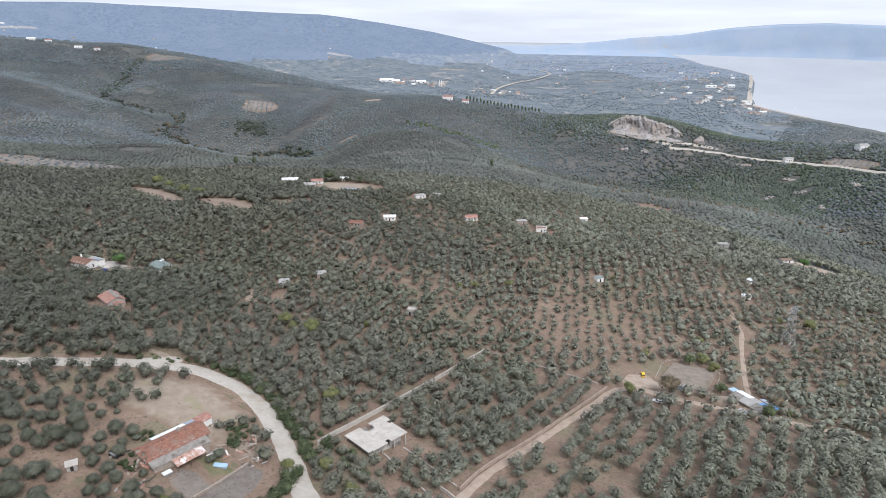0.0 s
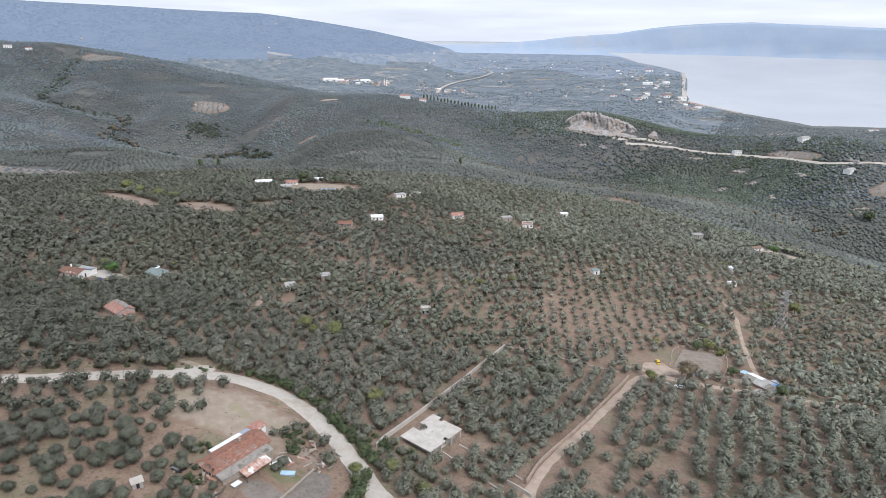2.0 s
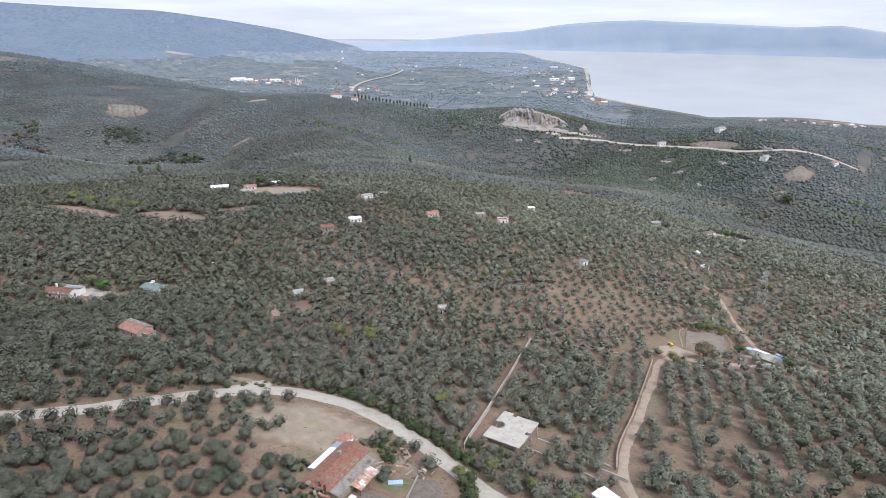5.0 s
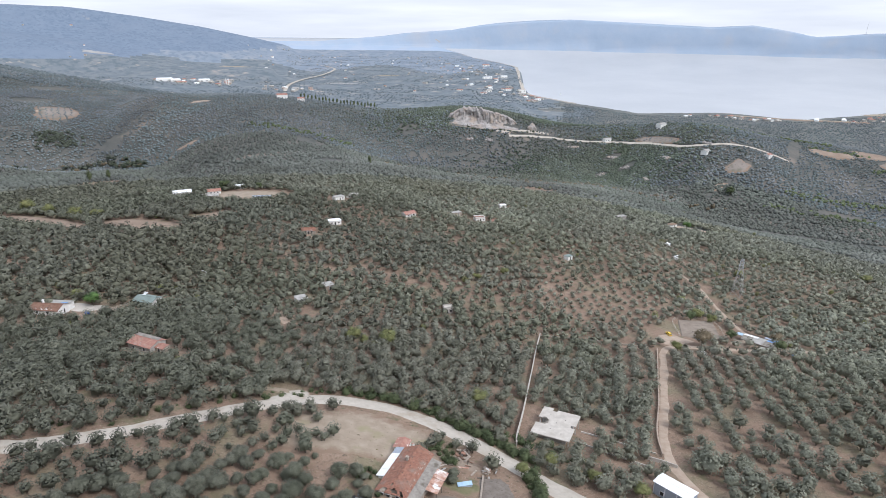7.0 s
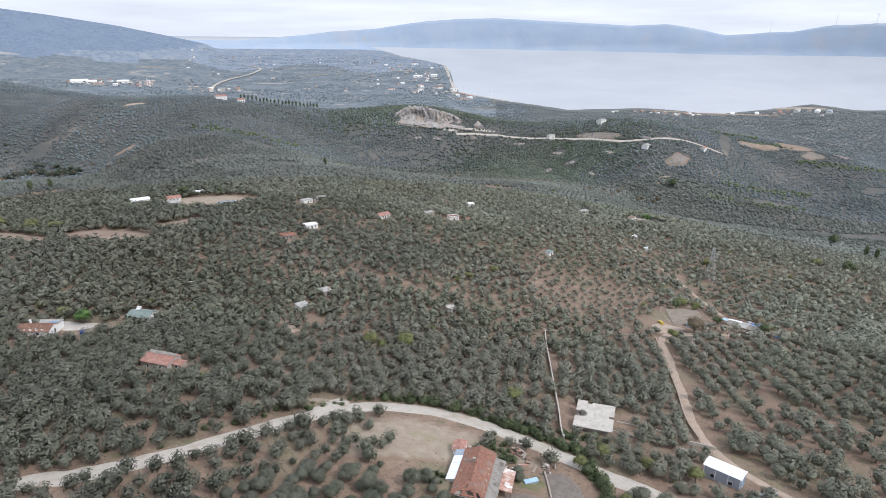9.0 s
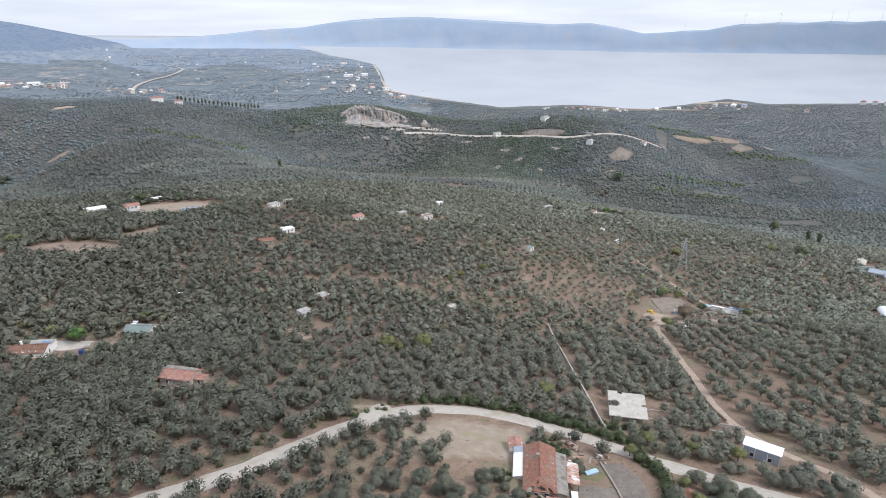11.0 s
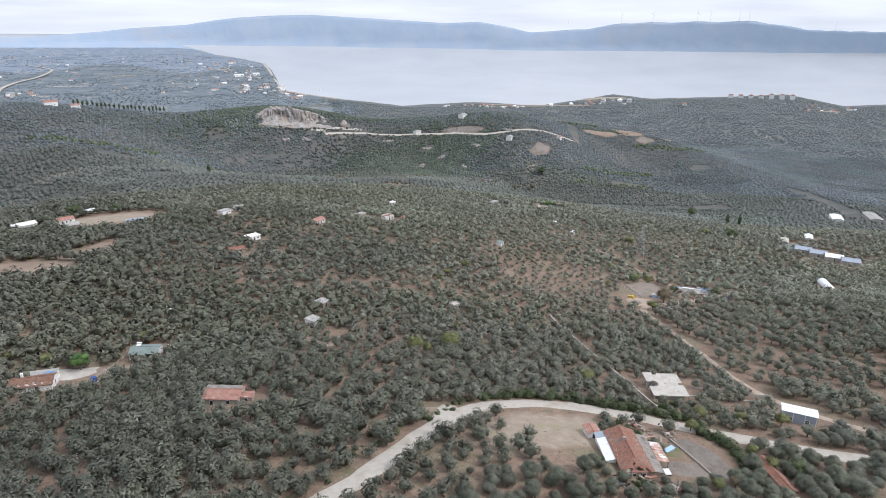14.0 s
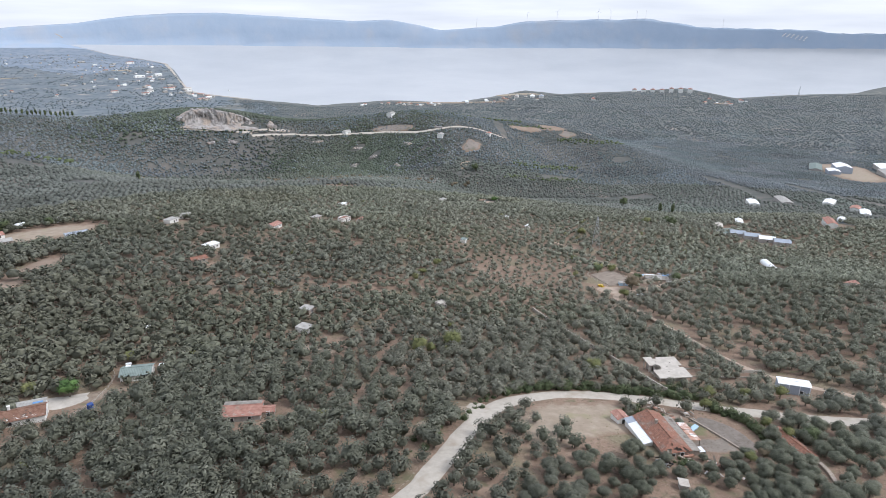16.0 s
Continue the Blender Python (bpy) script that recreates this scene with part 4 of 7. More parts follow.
def gable_house(name, label, category, x, y, turn, l, w, h, rise, wall, roof, over=0.45, holes=(), group="", chimney=None, doors=(), windows=(), tiled=True, hip=0.0):
    rng = random.Random(int(abs(x) * 7 + abs(y)))
    ob = thing(name, label, category, x, y, turn, group=group)
    part("wall", gable_walls(l, w, h, rise - 0.1, hip=hip), wall, ob)
    k = rise / (w / 2)
    for s in (-1, 1):
        ya, za = s * (w / 2 + over), h - over * k
        bm = slope(rng, -l / 2 - over, l / 2 + over, ya, za, 0, h + rise, holes=holes if s < 0 and not hip else (), cut=(hip, 0.0)) if tiled else sheet(-l / 2 - over, l / 2 + over, ya, za, 0, h + rise)
        part("roof_slope", bm, roof, ob)
    if hip:
        bm = slope(rng, -w / 2 - over, w / 2 + over, -l / 2 - over, h - over * k, -l / 2 - over + hip, h + rise, holes=holes, cut=(w / 2 + over, w / 2 + over - 0.02))
        bmesh.ops.transform(bm, matrix=Matrix(((0, 1, 0, 0), (-1, 0, 0, 0), (0, 0, 1, 0), (0, 0, 0, 1))), verts=bm.verts)
        part("hip_slope", bm, roof, ob, "broken tiled hip with holes")
    part("ridge", box(-l / 2 - over + hip, l / 2 + over, -0.16, 0.16, h + rise - 0.06, h + rise + 0.12), roof, ob)
    if chimney:
        part("chimney", boxes([(chimney[0] - 0.35, chimney[0] + 0.35, chimney[1] - 0.35, chimney[1] + 0.35, h, h + rise + 0.9), (chimney[0] - 0.45, chimney[0] + 0.45, chimney[1] - 0.45, chimney[1] + 0.45, h + rise + 0.9, h + rise + 1.0)]), wall, ob)
    for side, a in doors:
        opening(ob, "door", side, a, 0, 1.0, 2.05, l, w, WHITE_PAINT, DARK)
    for side, a in windows:
        opening(ob, "window", side, a, 1.0, 1.1, 1.2, l, w, WHITE_PAINT, DARK)
    return ob


def flat_house(name, label, category, x, y, turn, l, w, h, wall, roof, group="", doors=(), windows=(), over=0.25, parapet=0.0):
    ob = thing(name, label, category, x, y, turn, group=group)
    part("wall", box(-l / 2, l / 2, -w / 2, w / 2, -1.6, h), wall, ob)
    part("roof", box(-l / 2 - over, l / 2 + over, -w / 2 - over, w / 2 + over, h + 0.003, h + 0.2), roof, ob)
    if parapet:
        part("parapet", boxes([(-l / 2, l / 2, -w / 2, -w / 2 + 0.2, h + 0.2, h + 0.2 + parapet), (-l / 2, l / 2, w / 2 - 0.2, w / 2, h + 0.2, h + 0.2 + parapet), (-l / 2, -l / 2 + 0.2, -w / 2 + 0.2, w / 2 - 0.2, h + 0.2, h + 0.2 + parapet), (l / 2 - 0.2, l / 2, -w / 2 + 0.2, w / 2 - 0.2, h + 0.2, h + 0.2 + parapet)]), wall, ob)
    for side, a in doors:
        opening(ob, "door", side, a, 0, 1.0, 2.05, l, w, WHITE_PAINT, DARK)
    for side, a in windows:
        opening(ob, "window", side, a, 1.0, 1.0, 1.1, l, w, WHITE_PAINT, DARK)
    return ob


def patch(name, x, y, l, w, turn, mat, label, seed=0, up=0.1, category="clearing"):
    """A bare plot draped on the ground, with a wandering outline."""
    rng = np.random.default_rng(seed)
    t = np.linspace(0, 2 * math.pi, 49)[:-1]
    wob = 1 + 0.1 * np.sin(3 * t + rng.uniform(0, 6)) + 0.07 * np.sin(5 * t + rng.uniform(0, 6)) + rng.normal(0, 0.025, 48)
    sq = 1 / np.maximum(np.abs(np.cos(t)), np.abs(np.sin(t))) ** 0.55
    rr = np.linspace(0.02, 1, 10)[:, None] * (wob * sq)[None]
    u, v = rr * np.cos(t) * l, rr * np.sin(t) * w
    c, s = math.cos(radians(turn)), math.sin(radians(turn))
    gx, gy = x + u * c - v * s, y + u * s + v * c
    fade = np.linspace(1, 0.0, 10)[:, None] ** 0.3
    gx, gy, gz, _ = drawn_in(gx, gy, true_land(gx, gy) + up * fade - 0.02)
    return tagged(new(name, inner(grid_mesh(name, gx, gy, gz, [mat], wrap=True), np.repeat(np.linspace(1, 0, 10), 48))), label, category, kind="structure")


def wall_along(name, label, points, height, thick, mat, category="wall", cap=None, post=None):
    """A free-standing wall following the ground along a line, with posts where it has them."""
    line = smooth_line(points, 1.5)
    nrm = normals(line)
    z = near_land(line[:, 0], line[:, 1])
    ob = tagged(new(name), label, category)
    bm = bmesh.new()
    rows = []
    for (x, y), (nx, ny), g in zip(line, nrm, z):
        h = thick / 2
        rows.append([bm.verts.new(p) for p in ((x - nx * h, y - ny * h, g - 0.5), (x - nx * h, y - ny * h, g + height), (x + nx * h, y + ny * h, g + height), (x + nx * h, y + ny * h, g - 0.5))])
    for a, b in zip(rows, rows[1:]):
        for i in range(3):
            bm.faces.new((a[i], b[i], b[i + 1], a[i + 1]))
    bm.faces.new(rows[0]), bm.faces.new(rows[-1][::-1])
    bmesh.ops.recalc_face_normals(bm, faces=bm.faces)
    part("wall_body", bm, mat, ob)
    if cap:
        bm = bmesh.new()
        h = thick / 2 + 0.08
        rows = [[bm.verts.new(p) for p in ((x - nx * h, y - ny * h, g + height + 0.003), (x - nx * h, y - ny * h, g + height + 0.1), (x + nx * h, y + ny * h, g + height + 0.1), (x + nx * h, y + ny * h, g + height + 0.003))] for (x, y), (nx, ny), g in zip(line, nrm, z)]
        for a, b in zip(rows, rows[1:]):
            for i in range(4):
                bm.faces.new((a[i], b[i], b[(i + 1) % 4], a[(i + 1) % 4]))
        bmesh.ops.recalc_face_normals(bm, faces=bm.faces)
        part("coping", bm, cap, ob)
    if post:
        for (x, y), g in list(zip(line, z))[:: max(1, int(post / 1.5))]:
            part("post", box(x - 0.1, x + 0.1, y - 0.1, y + 0.1, g - 0.3, g + height + 0.7), mat, ob)
    return ob


def fence(name, label, points, gap, height, mat):
    ob = tagged(new(name), label, "fence")
    line = smooth_line(points, gap)
    z = near_land(line[:, 0], line[:, 1])
    first = None
    for (x, y), g in zip(line, z):
        if first is None:
            p = part("post", box(-0.07, 0.07, -0.07, 0.07, -0.3, height), mat, ob)
            first = p.data
        else:
            p = new("post", first)
            p.parent = ob
        p.location = (x, y, g)
    for k in (0.45, 0.9):
        for i in range(len(line) - 1):
            bm = bmesh.new()
            a, b = Vector((*line[i], z[i] + height * k)), Vector((*line[i + 1], z[i + 1] + height * k))
            side = (b - a).cross(Vector((0, 0, 1))).normalized() * 0.03
            q = [bm.verts.new(v) for v in (a - side, b - side, b + side, a + side)]
            r = [bm.verts.new(v + Vector((0, 0, 0.06))) for v in (a - side, b - side, b + side, a + side)]
            bm.faces.new(r), bm.faces.new(q[::-1])
            for m in range(4):
                bm.faces.new((q[m], q[(m + 1) % 4], r[(m + 1) % 4], r[m]))
            part("rail", bm, mat, ob)
    return ob


# ---- materials of built things ----
TILE = material("clay_roof_tiles", [(0.19, 0.092, 0.066), (0.265, 0.13, 0.092), (0.34, 0.185, 0.14)], scale=1.3, bump=0.05, bump_scale=4, spots=[((0.24, 0.185, 0.155), 0.3, 0.52, 0.72), ((0.12, 0.08, 0.065), 1.8, 0.56, 0.7)])
TILE_PALE = material("faded_red_tiles", [(0.29, 0.15, 0.118), (0.37, 0.2, 0.16), (0.43, 0.26, 0.21)], scale=0.8, bump=0.05, bump_scale=4, spots=[((0.3, 0.24, 0.2), 0.3, 0.6, 0.75)])
CONCRETE = material("raw_concrete", [(0.4, 0.365, 0.32), (0.48, 0.445, 0.4), (0.56, 0.525, 0.475)], scale=0.4, bump=0.03, bump_scale=3, spots=[((0.4, 0.37, 0.33), 0.25, 0.56, 0.72)])
PINK_RENDER = material("pinkish_render", [(0.3, 0.235, 0.19), (0.37, 0.295, 0.24), (0.43, 0.35, 0.295)], scale=0.5, bump=0.03, bump_scale=3, spots=[((0.25, 0.19, 0.15), 0.6, 0.58, 0.72)])
GREY_WALL = material("grey_render", [(0.29, 0.27, 0.25), (0.37, 0.35, 0.325), (0.45, 0.43, 0.4)], scale=0.6, bump=0.03, bump_scale=3)
STONE = material("rubble_stone", [(0.25, 0.21, 0.17), (0.34, 0.29, 0.245), (0.43, 0.38, 0.33)], scale=1.6, bump=0.1, bump_scale=3)
LIME = material("limewashed_wall", [(0.68, 0.67, 0.64), (0.76, 0.755, 0.73), (0.82, 0.81, 0.79)], scale=0.5, bump=0.02, bump_scale=3, spots=[((0.55, 0.53, 0.48), 0.4, 0.62, 0.78)])
WHITE_PAINT = material("white_paint", [(0.74, 0.75, 0.76), (0.8, 0.81, 0.82)], scale=0.5, rough=0.5)
WHITE_SHEET = material("white_sheet_metal", [(0.74, 0.76, 0.78), (0.82, 0.84, 0.86), (0.86, 0.87, 0.88)], scale=0.4, rough=0.45, spots=[((0.6, 0.61, 0.62), 0.5, 0.64, 0.8)])
GREY_SHEET = material("grey_fibre_cement", [(0.28, 0.275, 0.26), (0.37, 0.36, 0.34), (0.45, 0.435, 0.41)], scale=0.5, bump=0.03, bump_scale=3, spots=[((0.24, 0.21, 0.18), 0.4, 0.58, 0.75)])
RUST = material("rusty_sheet", [(0.28, 0.12, 0.075), (0.42, 0.25, 0.19), (0.62, 0.53, 0.48)], scale=0.5, rough=0.7, spots=[((0.72, 0.7, 0.68), 0.35, 0.54, 0.62)])
BLUE_SHEET = material("blue_tarpaulin", [(0.07, 0.19, 0.42), (0.12, 0.28, 0.55), (0.25, 0.42, 0.66)], scale=0.7, rough=0.45, bump=0.08, bump_scale=1.5)
PALE_BLUE = material("pale_blue_paint", [(0.33, 0.48, 0.62), (0.42, 0.58, 0.72)], scale=0.6, rough=0.55)
BLUE_GREY = material("blue_grey_cladding", [(0.3, 0.34, 0.4), (0.37, 0.41, 0.47)], scale=0.5, rough=0.55)
GREEN_ROOF = material("grey_green_roof", [(0.15, 0.19, 0.18), (0.195, 0.24, 0.225), (0.24, 0.285, 0.265)], scale=0.5, rough=0.6)
DARK = material("dark_interior", [(0.02, 0.02, 0.022), (0.04, 0.04, 0.042)], scale=1.0, rough=0.4)
STEEL = material("galvanised_steel", [(0.36, 0.37, 0.38), (0.45, 0.46, 0.47)], scale=1.0, rough=0.45, metal=0.6)
TAXI = material("yellow_car_paint", [(0.72, 0.47, 0.02), (0.78, 0.52, 0.03)], scale=1.0, rough=0.3)
TYRE = material("black_rubber", [(0.02, 0.02, 0.02), (0.035, 0.035, 0.035)], scale=3.0)
DUST = worn(material("dusty_yard_soil", [(0.265, 0.212, 0.16), (0.315, 0.258, 0.2), (0.375, 0.315, 0.25)], scale=0.25, bump=0.08, bump_scale=1.5, spots=[((0.28, 0.25, 0.16), 0.12, 0.58, 0.7)]))
GRASSY = worn(material("weedy_grass", [(0.115, 0.12, 0.06), (0.17, 0.16, 0.09), (0.23, 0.2, 0.13)], scale=0.3, bump=0.15, bump_scale=2))
ROCK = material("quarried_limestone", [(0.2, 0.18, 0.168), (0.33, 0.31, 0.295), (0.47, 0.45, 0.435)], scale=0.12, bump=1.8, bump_scale=0.35, spots=[((0.3, 0.24, 0.2), 0.1, 0.58, 0.7), ((0.14, 0.13, 0.12), 0.16, 0.54, 0.66), ((0.36, 0.3, 0.25), 0.06, 0.52, 0.64)])

LEVEL_SOIL = material("levelled_earth", [(0.21, 0.172, 0.14), (0.255, 0.212, 0.175), (0.3, 0.255, 0.212)], scale=0.3, bump=0.06, bump_scale=1.5, spots=[((0.18, 0.155, 0.12), 0.25, 0.56, 0.7)])
TRAMPLED = worn(material("trampled_soil", [(0.2, 0.15, 0.115), (0.265, 0.21, 0.165), (0.31, 0.255, 0.205)], scale=0.25, bump=0.08, bump_scale=1.5, spots=[((0.19, 0.175, 0.11), 0.2, 0.58, 0.7), ((0.15, 0.115, 0.085), 1.0, 0.56, 0.72)]))

OLD_TILE = material("brown_old_tiles", [(0.16, 0.085, 0.06), (0.22, 0.125, 0.09), (0.27, 0.17, 0.13)], scale=0.8, bump=0.04, bump_scale=4, spots=[((0.12, 0.09, 0.075), 0.9, 0.55, 0.7)])
OLD_SHEET = material("lichened_sheets", [(0.19, 0.17, 0.15), (0.255, 0.235, 0.21), (0.32, 0.3, 0.27)], scale=0.6, bump=0.03, bump_scale=3, spots=[((0.14, 0.12, 0.1), 0.5, 0.56, 0.7)])
DUG_SOIL = material("dug_soil", [(0.15, 0.128, 0.11), (0.19, 0.165, 0.143), (0.23, 0.202, 0.178)], scale=0.5, bump=0.12, bump_scale=1.6, spots=[((0.125, 0.105, 0.09), 1.2, 0.55, 0.7)])
GREY_SOIL = worn(material("grey_dug_soil", [(0.17, 0.145, 0.122), (0.215, 0.187, 0.16), (0.26, 0.23, 0.2)], scale=0.3, bump=0.1, bump_scale=1.2, spots=[((0.13, 0.11, 0.09), 1.2, 0.55, 0.7)]))

# ---- the old farmhouse and its yard ----
FARM = (-78.3, 161.0, 49.0)


def farm_at(u, y):
    c, s = math.cos(radians(FARM[2])), math.sin(radians(FARM[2]))
    return FARM[0] + u * c - y * s, FARM[1] + u * s + y * c


farm = gable_house("farmhouse", "old stone farmhouse with a broken red tiled roof", "house", FARM[0], FARM[1], FARM[2], 18.6, 8.2, 3.1, 1.7, STONE, TILE, over=0.5,
                   hip=4.6, holes=((0.2, 0.1, 0.1), (0.55, 0.22, 0.11), (0.85, 0.08, 0.08), (0.35, 0.5, 0.07)), doors=(("w", 1.0),), windows=(("w", -1.8), ("w", 2.9), ("s", 3.0)), chimney=(2.5, 0.6))
part("lean_to_wall", box(-9.2, 7.6, -7.2, -4.2, -1.6, 2.1), STONE, farm)
part("lean_to_roof", sheet(-9.5, 8.0, -7.6, 2.2, -4.3, 2.95, pitch=1.0), OLD_SHEET, farm, "weathered grey fibre-cement sheets")
for i, (a, b, m) in enumerate(((-4.2, -1.5, RUST), (-1.4, 1.0, RUST), (1.1, 4.8, RUST))):
    part("porch_sheet", sheet(a, b, -10.9, 1.75 + 0.06 * i, -7.5, 2.3 + 0.05 * i), m, farm, "rusty and white patchwork sheet roof")
for a, b in ((-4.0, -10.6), (0.0, -10.6), (4.5, -10.6)):
    part("porch_post", box(a - 0.08, a + 0.08, b - 0.08, b + 0.08, -1.4, 1.75), BARK, farm)
part("side_wall", box(-3.2, 9.6, 4.2, 6.9, -1.6, 2.0), LIME, farm)
for a, b, m in ((-3.6, -0.6, WHITE_SHEET), (-0.5, 3.6, WHITE_SHEET), (3.7, 7.0, WHITE_SHEET), (7.1, 10.0, BLUE_GREY)):
    part("side_roof", sheet(a, b, 7.4, 2.0, 4.3, 2.75), m, farm, "white painted corrugated sheet roof")
x, y = farm_at(-6.6, -9.4)
panel = thing("white_hatch", "white sheet metal hatch lying beside the porch", "panel", x, y, FARM[2], 0.5)
part("panel", box(-1.3, 1.3, -0.9, 0.9, 0, 0.12), WHITE_PAINT, panel)
part("frame", boxes([(-1.35, 1.35, -0.95, -0.9, -0.5, 0.16), (-1.35, 1.35, 0.9, 0.95, -0.5, 0.16)]), STEEL, panel)
x, y = farm_at(13.2, 7.0)
gable_house("tiled_shed", "small whitewashed shed with a red tiled roof", "shed", x, y, FARM[2] + 6, 4.4, 3.8, 2.4, 0.5, LIME, TILE_PALE, over=0.3, doors=(("w", 0.0),))
tarp = thing("blue_tarpaulin", "pale blue tarpaulin over a low trailer", "tarpaulin", -62.8, 155.8, -8, 0.2)
part("cover", sheet(-2.1, 2.1, -0.75, 0.55, 0.75, 0.75, ribs=True, pitch=0.9), PALE_BLUE, tarp)
part("side", box(-2.0, 2.0, -0.65, 0.65, -0.2, 0.45), BLUE_GREY, tarp)
chalet = thing("goat_hut", "small grey hut with a dusty sheet roof", "hut", -100.0, 147.0, 30)
part("wall", box(-1.3, 1.3, -1.1, 1.1, -0.5, 1.7), GREY_WALL, chalet)
part("roof", sheet(-1.6, 1.6, -1.4, 1.72, 1.4, 2.0), CONCRETE, chalet)
part("door", box(-0.4, 0.4, -1.16, -1.08, 0, 1.5), DARK, chalet)
patch("road_junction", -103, 211.5, 8, 4.5, 25, ROAD, "pale gravel fan where the side track leaves", 17, 0.2)
patch("yard", -86, 185, 27, 14, -25, DUST, "dusty trampled yard between farmhouse and road", 1, 0.16)
patch("yard_east", -60, 168, 9, 3.5, -55, TRAMPLED, "bare dusty ground beside the farmhouse", 2, 0.18)
patch("weedy_plot", -64.5, 156.5, 7.5, 3.6, -40, GRASSY, "green weedy plot by the porch", 3, 0.2)
patch("ash_ground", -68.5, 147.5, 7.0, 4.6, -40, GREY_SOIL, "grey bare ground strewn with rubble", 5, 0.2)
patch("dug_plot", -57, 147.6, 11.5, 4.6, 65, DUG_SOIL, "dug grey-brown vegetable plot", 4, 0.3)
wall_along("plot_wall", "low crumbling wall along the vegetable plot", [(-55.8, 159), (-61, 149), (-66.5, 139.5)], 0.6, 0.5, STONE)
gable_house("ruined_shed", "long low ruined shed with a broken tiled roof", "shed", -51.2, 129.3, 54, 15.0, 3.4, 1.7, 0.6, STONE, TILE, over=0.3, holes=((0.15, 0.5, 0.08), (0.7, 0.3, 0.06)), doors=(("s", 2.0),))
wall_along("ruined_wall", "low ruined stone wall among trees", [(-57.5, 121.3), (-61, 118.5), (-66, 116)], 0.9, 1.2, STONE)
rng = random.Random(4)
for k in range(26):
    u, w = rng.gauss(10, 4), rng.gauss(-9, 4)
    x, y = farm_at(u, w)
    if k > 15:
        x, y = rng.gauss(-84, 6), rng.gauss(144, 4)
    s = rng.uniform(0.3, 0.8)
    board = thing("plank", "loose weathered board lying on the ground", "plank", x, y, rng.uniform(0, 180), 0.12, "scrap boards round the farmhouse")
    part("board", box(-s * 2.2, s * 2.2, -s * 0.4, s * 0.4, -0.1, 0.12), (GREY_SHEET, BARK, RUST, BARK, STONE, BARK, LIME)[k % 7], board)

def junk(x, y, n, spread, seed, mats):
    """A heap of scrap: crossed boards, drums and sheets."""
    r = random.Random(seed)
    ob = thing("scrap_heap", "heap of broken boards, dark scrap and rubble", "rubble", x, y, r.uniform(0, 90), 0.1)
    for k in range(n):
        l, w, h = r.uniform(0.5, 1.5), r.uniform(0.1, 0.4), r.uniform(0.05, 0.2)
        bm = box(-l, l, -w, w, -h, h)
        bmesh.ops.transform(bm, matrix=Matrix.Translation((r.gauss(0, spread), r.gauss(0, spread * 0.6), r.uniform(0.05, 0.6))) @ Matrix.Rotation(r.uniform(0, 3.1), 4, "Z") @ Matrix.Rotation(r.uniform(-0.35, 0.35), 4, "Y"), verts=bm.verts)
        part("board", bm, mats[k % len(mats)], ob)
    bm = bmesh.new()
    bmesh.ops.create_cone(bm, cap_ends=True, segments=14, radius1=0.4, radius2=0.4, depth=1.3, matrix=Matrix.Translation((spread * 0.8, 0.5, 0.4)) @ Matrix.Rotation(math.pi / 2, 4, "X"))
    part("drum", bm, RUST, ob, "rusty steel drum")


junk(-92, 155, 22, 1.5, 61, (DARK, STEEL, DARK, BARK))
junk(-81, 141, 26, 2.4, 62, (RUST, BARK, LIME, GREY_SHEET, BARK))
junk(-84, 150.5, 12, 1.6, 63, (BARK, STONE, RUST))
junk(-58.5, 168.5, 24, 2.6, 64, (BARK, STONE, BARK, OLD_TILE))
junk(-54.0, 160.0, 12, 1.8, 65, (BARK, GREY_SHEET, STONE))
junk(-72, 176, 10, 1.2, 66, (GREY_SHEET, STONE, BARK))
r4 = np.random.default_rng(77)
vine = np.r_[np.c_[r4.normal(-63.5, 1.6, 16), r4.normal(175.5, 1.4, 16)], np.c_[r4.normal(-62.5, 1.2, 26), r4.normal(168, 2.6, 26)], np.c_[r4.normal(-87, 1.6, 12), r4.normal(151.5, 1.4, 12)], np.c_[r4.normal(-88, 1.2, 8), r4.normal(164.5, 1.5, 8)]]
vine = np.c_[vine, near_land(vine[:, 0], vine[:, 1]) - 0.4, r4.uniform(0.3, 0.62, len(vine)), r4.uniform(0, 6.28, len(vine))]
scatter("farm_shrubs", vine, 1, BUSH, "dark tangled vines and shrubs against the farmhouse", "shrubs")

# ---- the unfinished concrete house ----
C_HOUSE = (-20.1, 179.5, 45.2)
shell = thing("concrete_house", "unfinished raw concrete house with a flat roof", "house", C_HOUSE[0], C_HOUSE[1], C_HOUSE[2], lift=-14.6)
part("roof_slab", prism([(-8, -6.5), (-0.4, -6.5), (-0.4, -4.9), (1.1, -4.9), (1.1, -6.5), (8, -6.5), (8, 1.4), (7.0, 1.4), (7.0, 3.0), (8.6, 3.0), (8.6, 6.5), (1.8, 6.5), (1.8, 3.2), (0.9, 2.7), (-0.5, 2.7), (-1.6, 3.4), (-1.6, 6.5), (-8, 6.5)], 2.85, 3.1), CONCRETE, shell)
for a, b, c, d in ((-6.6, -6.4, -5.0, 5.4), (6.2, 6.4, -5.0, 5.6), (-6.4, 0.2, 5.2, 5.4), (2.2, 6.2, 5.2, 5.4), (-6.4, -1.0, -5.0, -4.8), (1.6, 6.2, -5.0, -4.8), (-0.6, -0.4, -4.8, 2.4)):
    part("wall", box(a, b, c, d, -1.8, 2.85), GREY_WALL, shell)
for a in (-7.6, -2.4, 2.6, 7.4):
    for b in (-6.1, 6.1):
        part("column", box(a - 0.17, a + 0.17, b - 0.17, b + 0.17, -1.8, 2.85), CONCRETE, shell)
bm = bmesh.new()
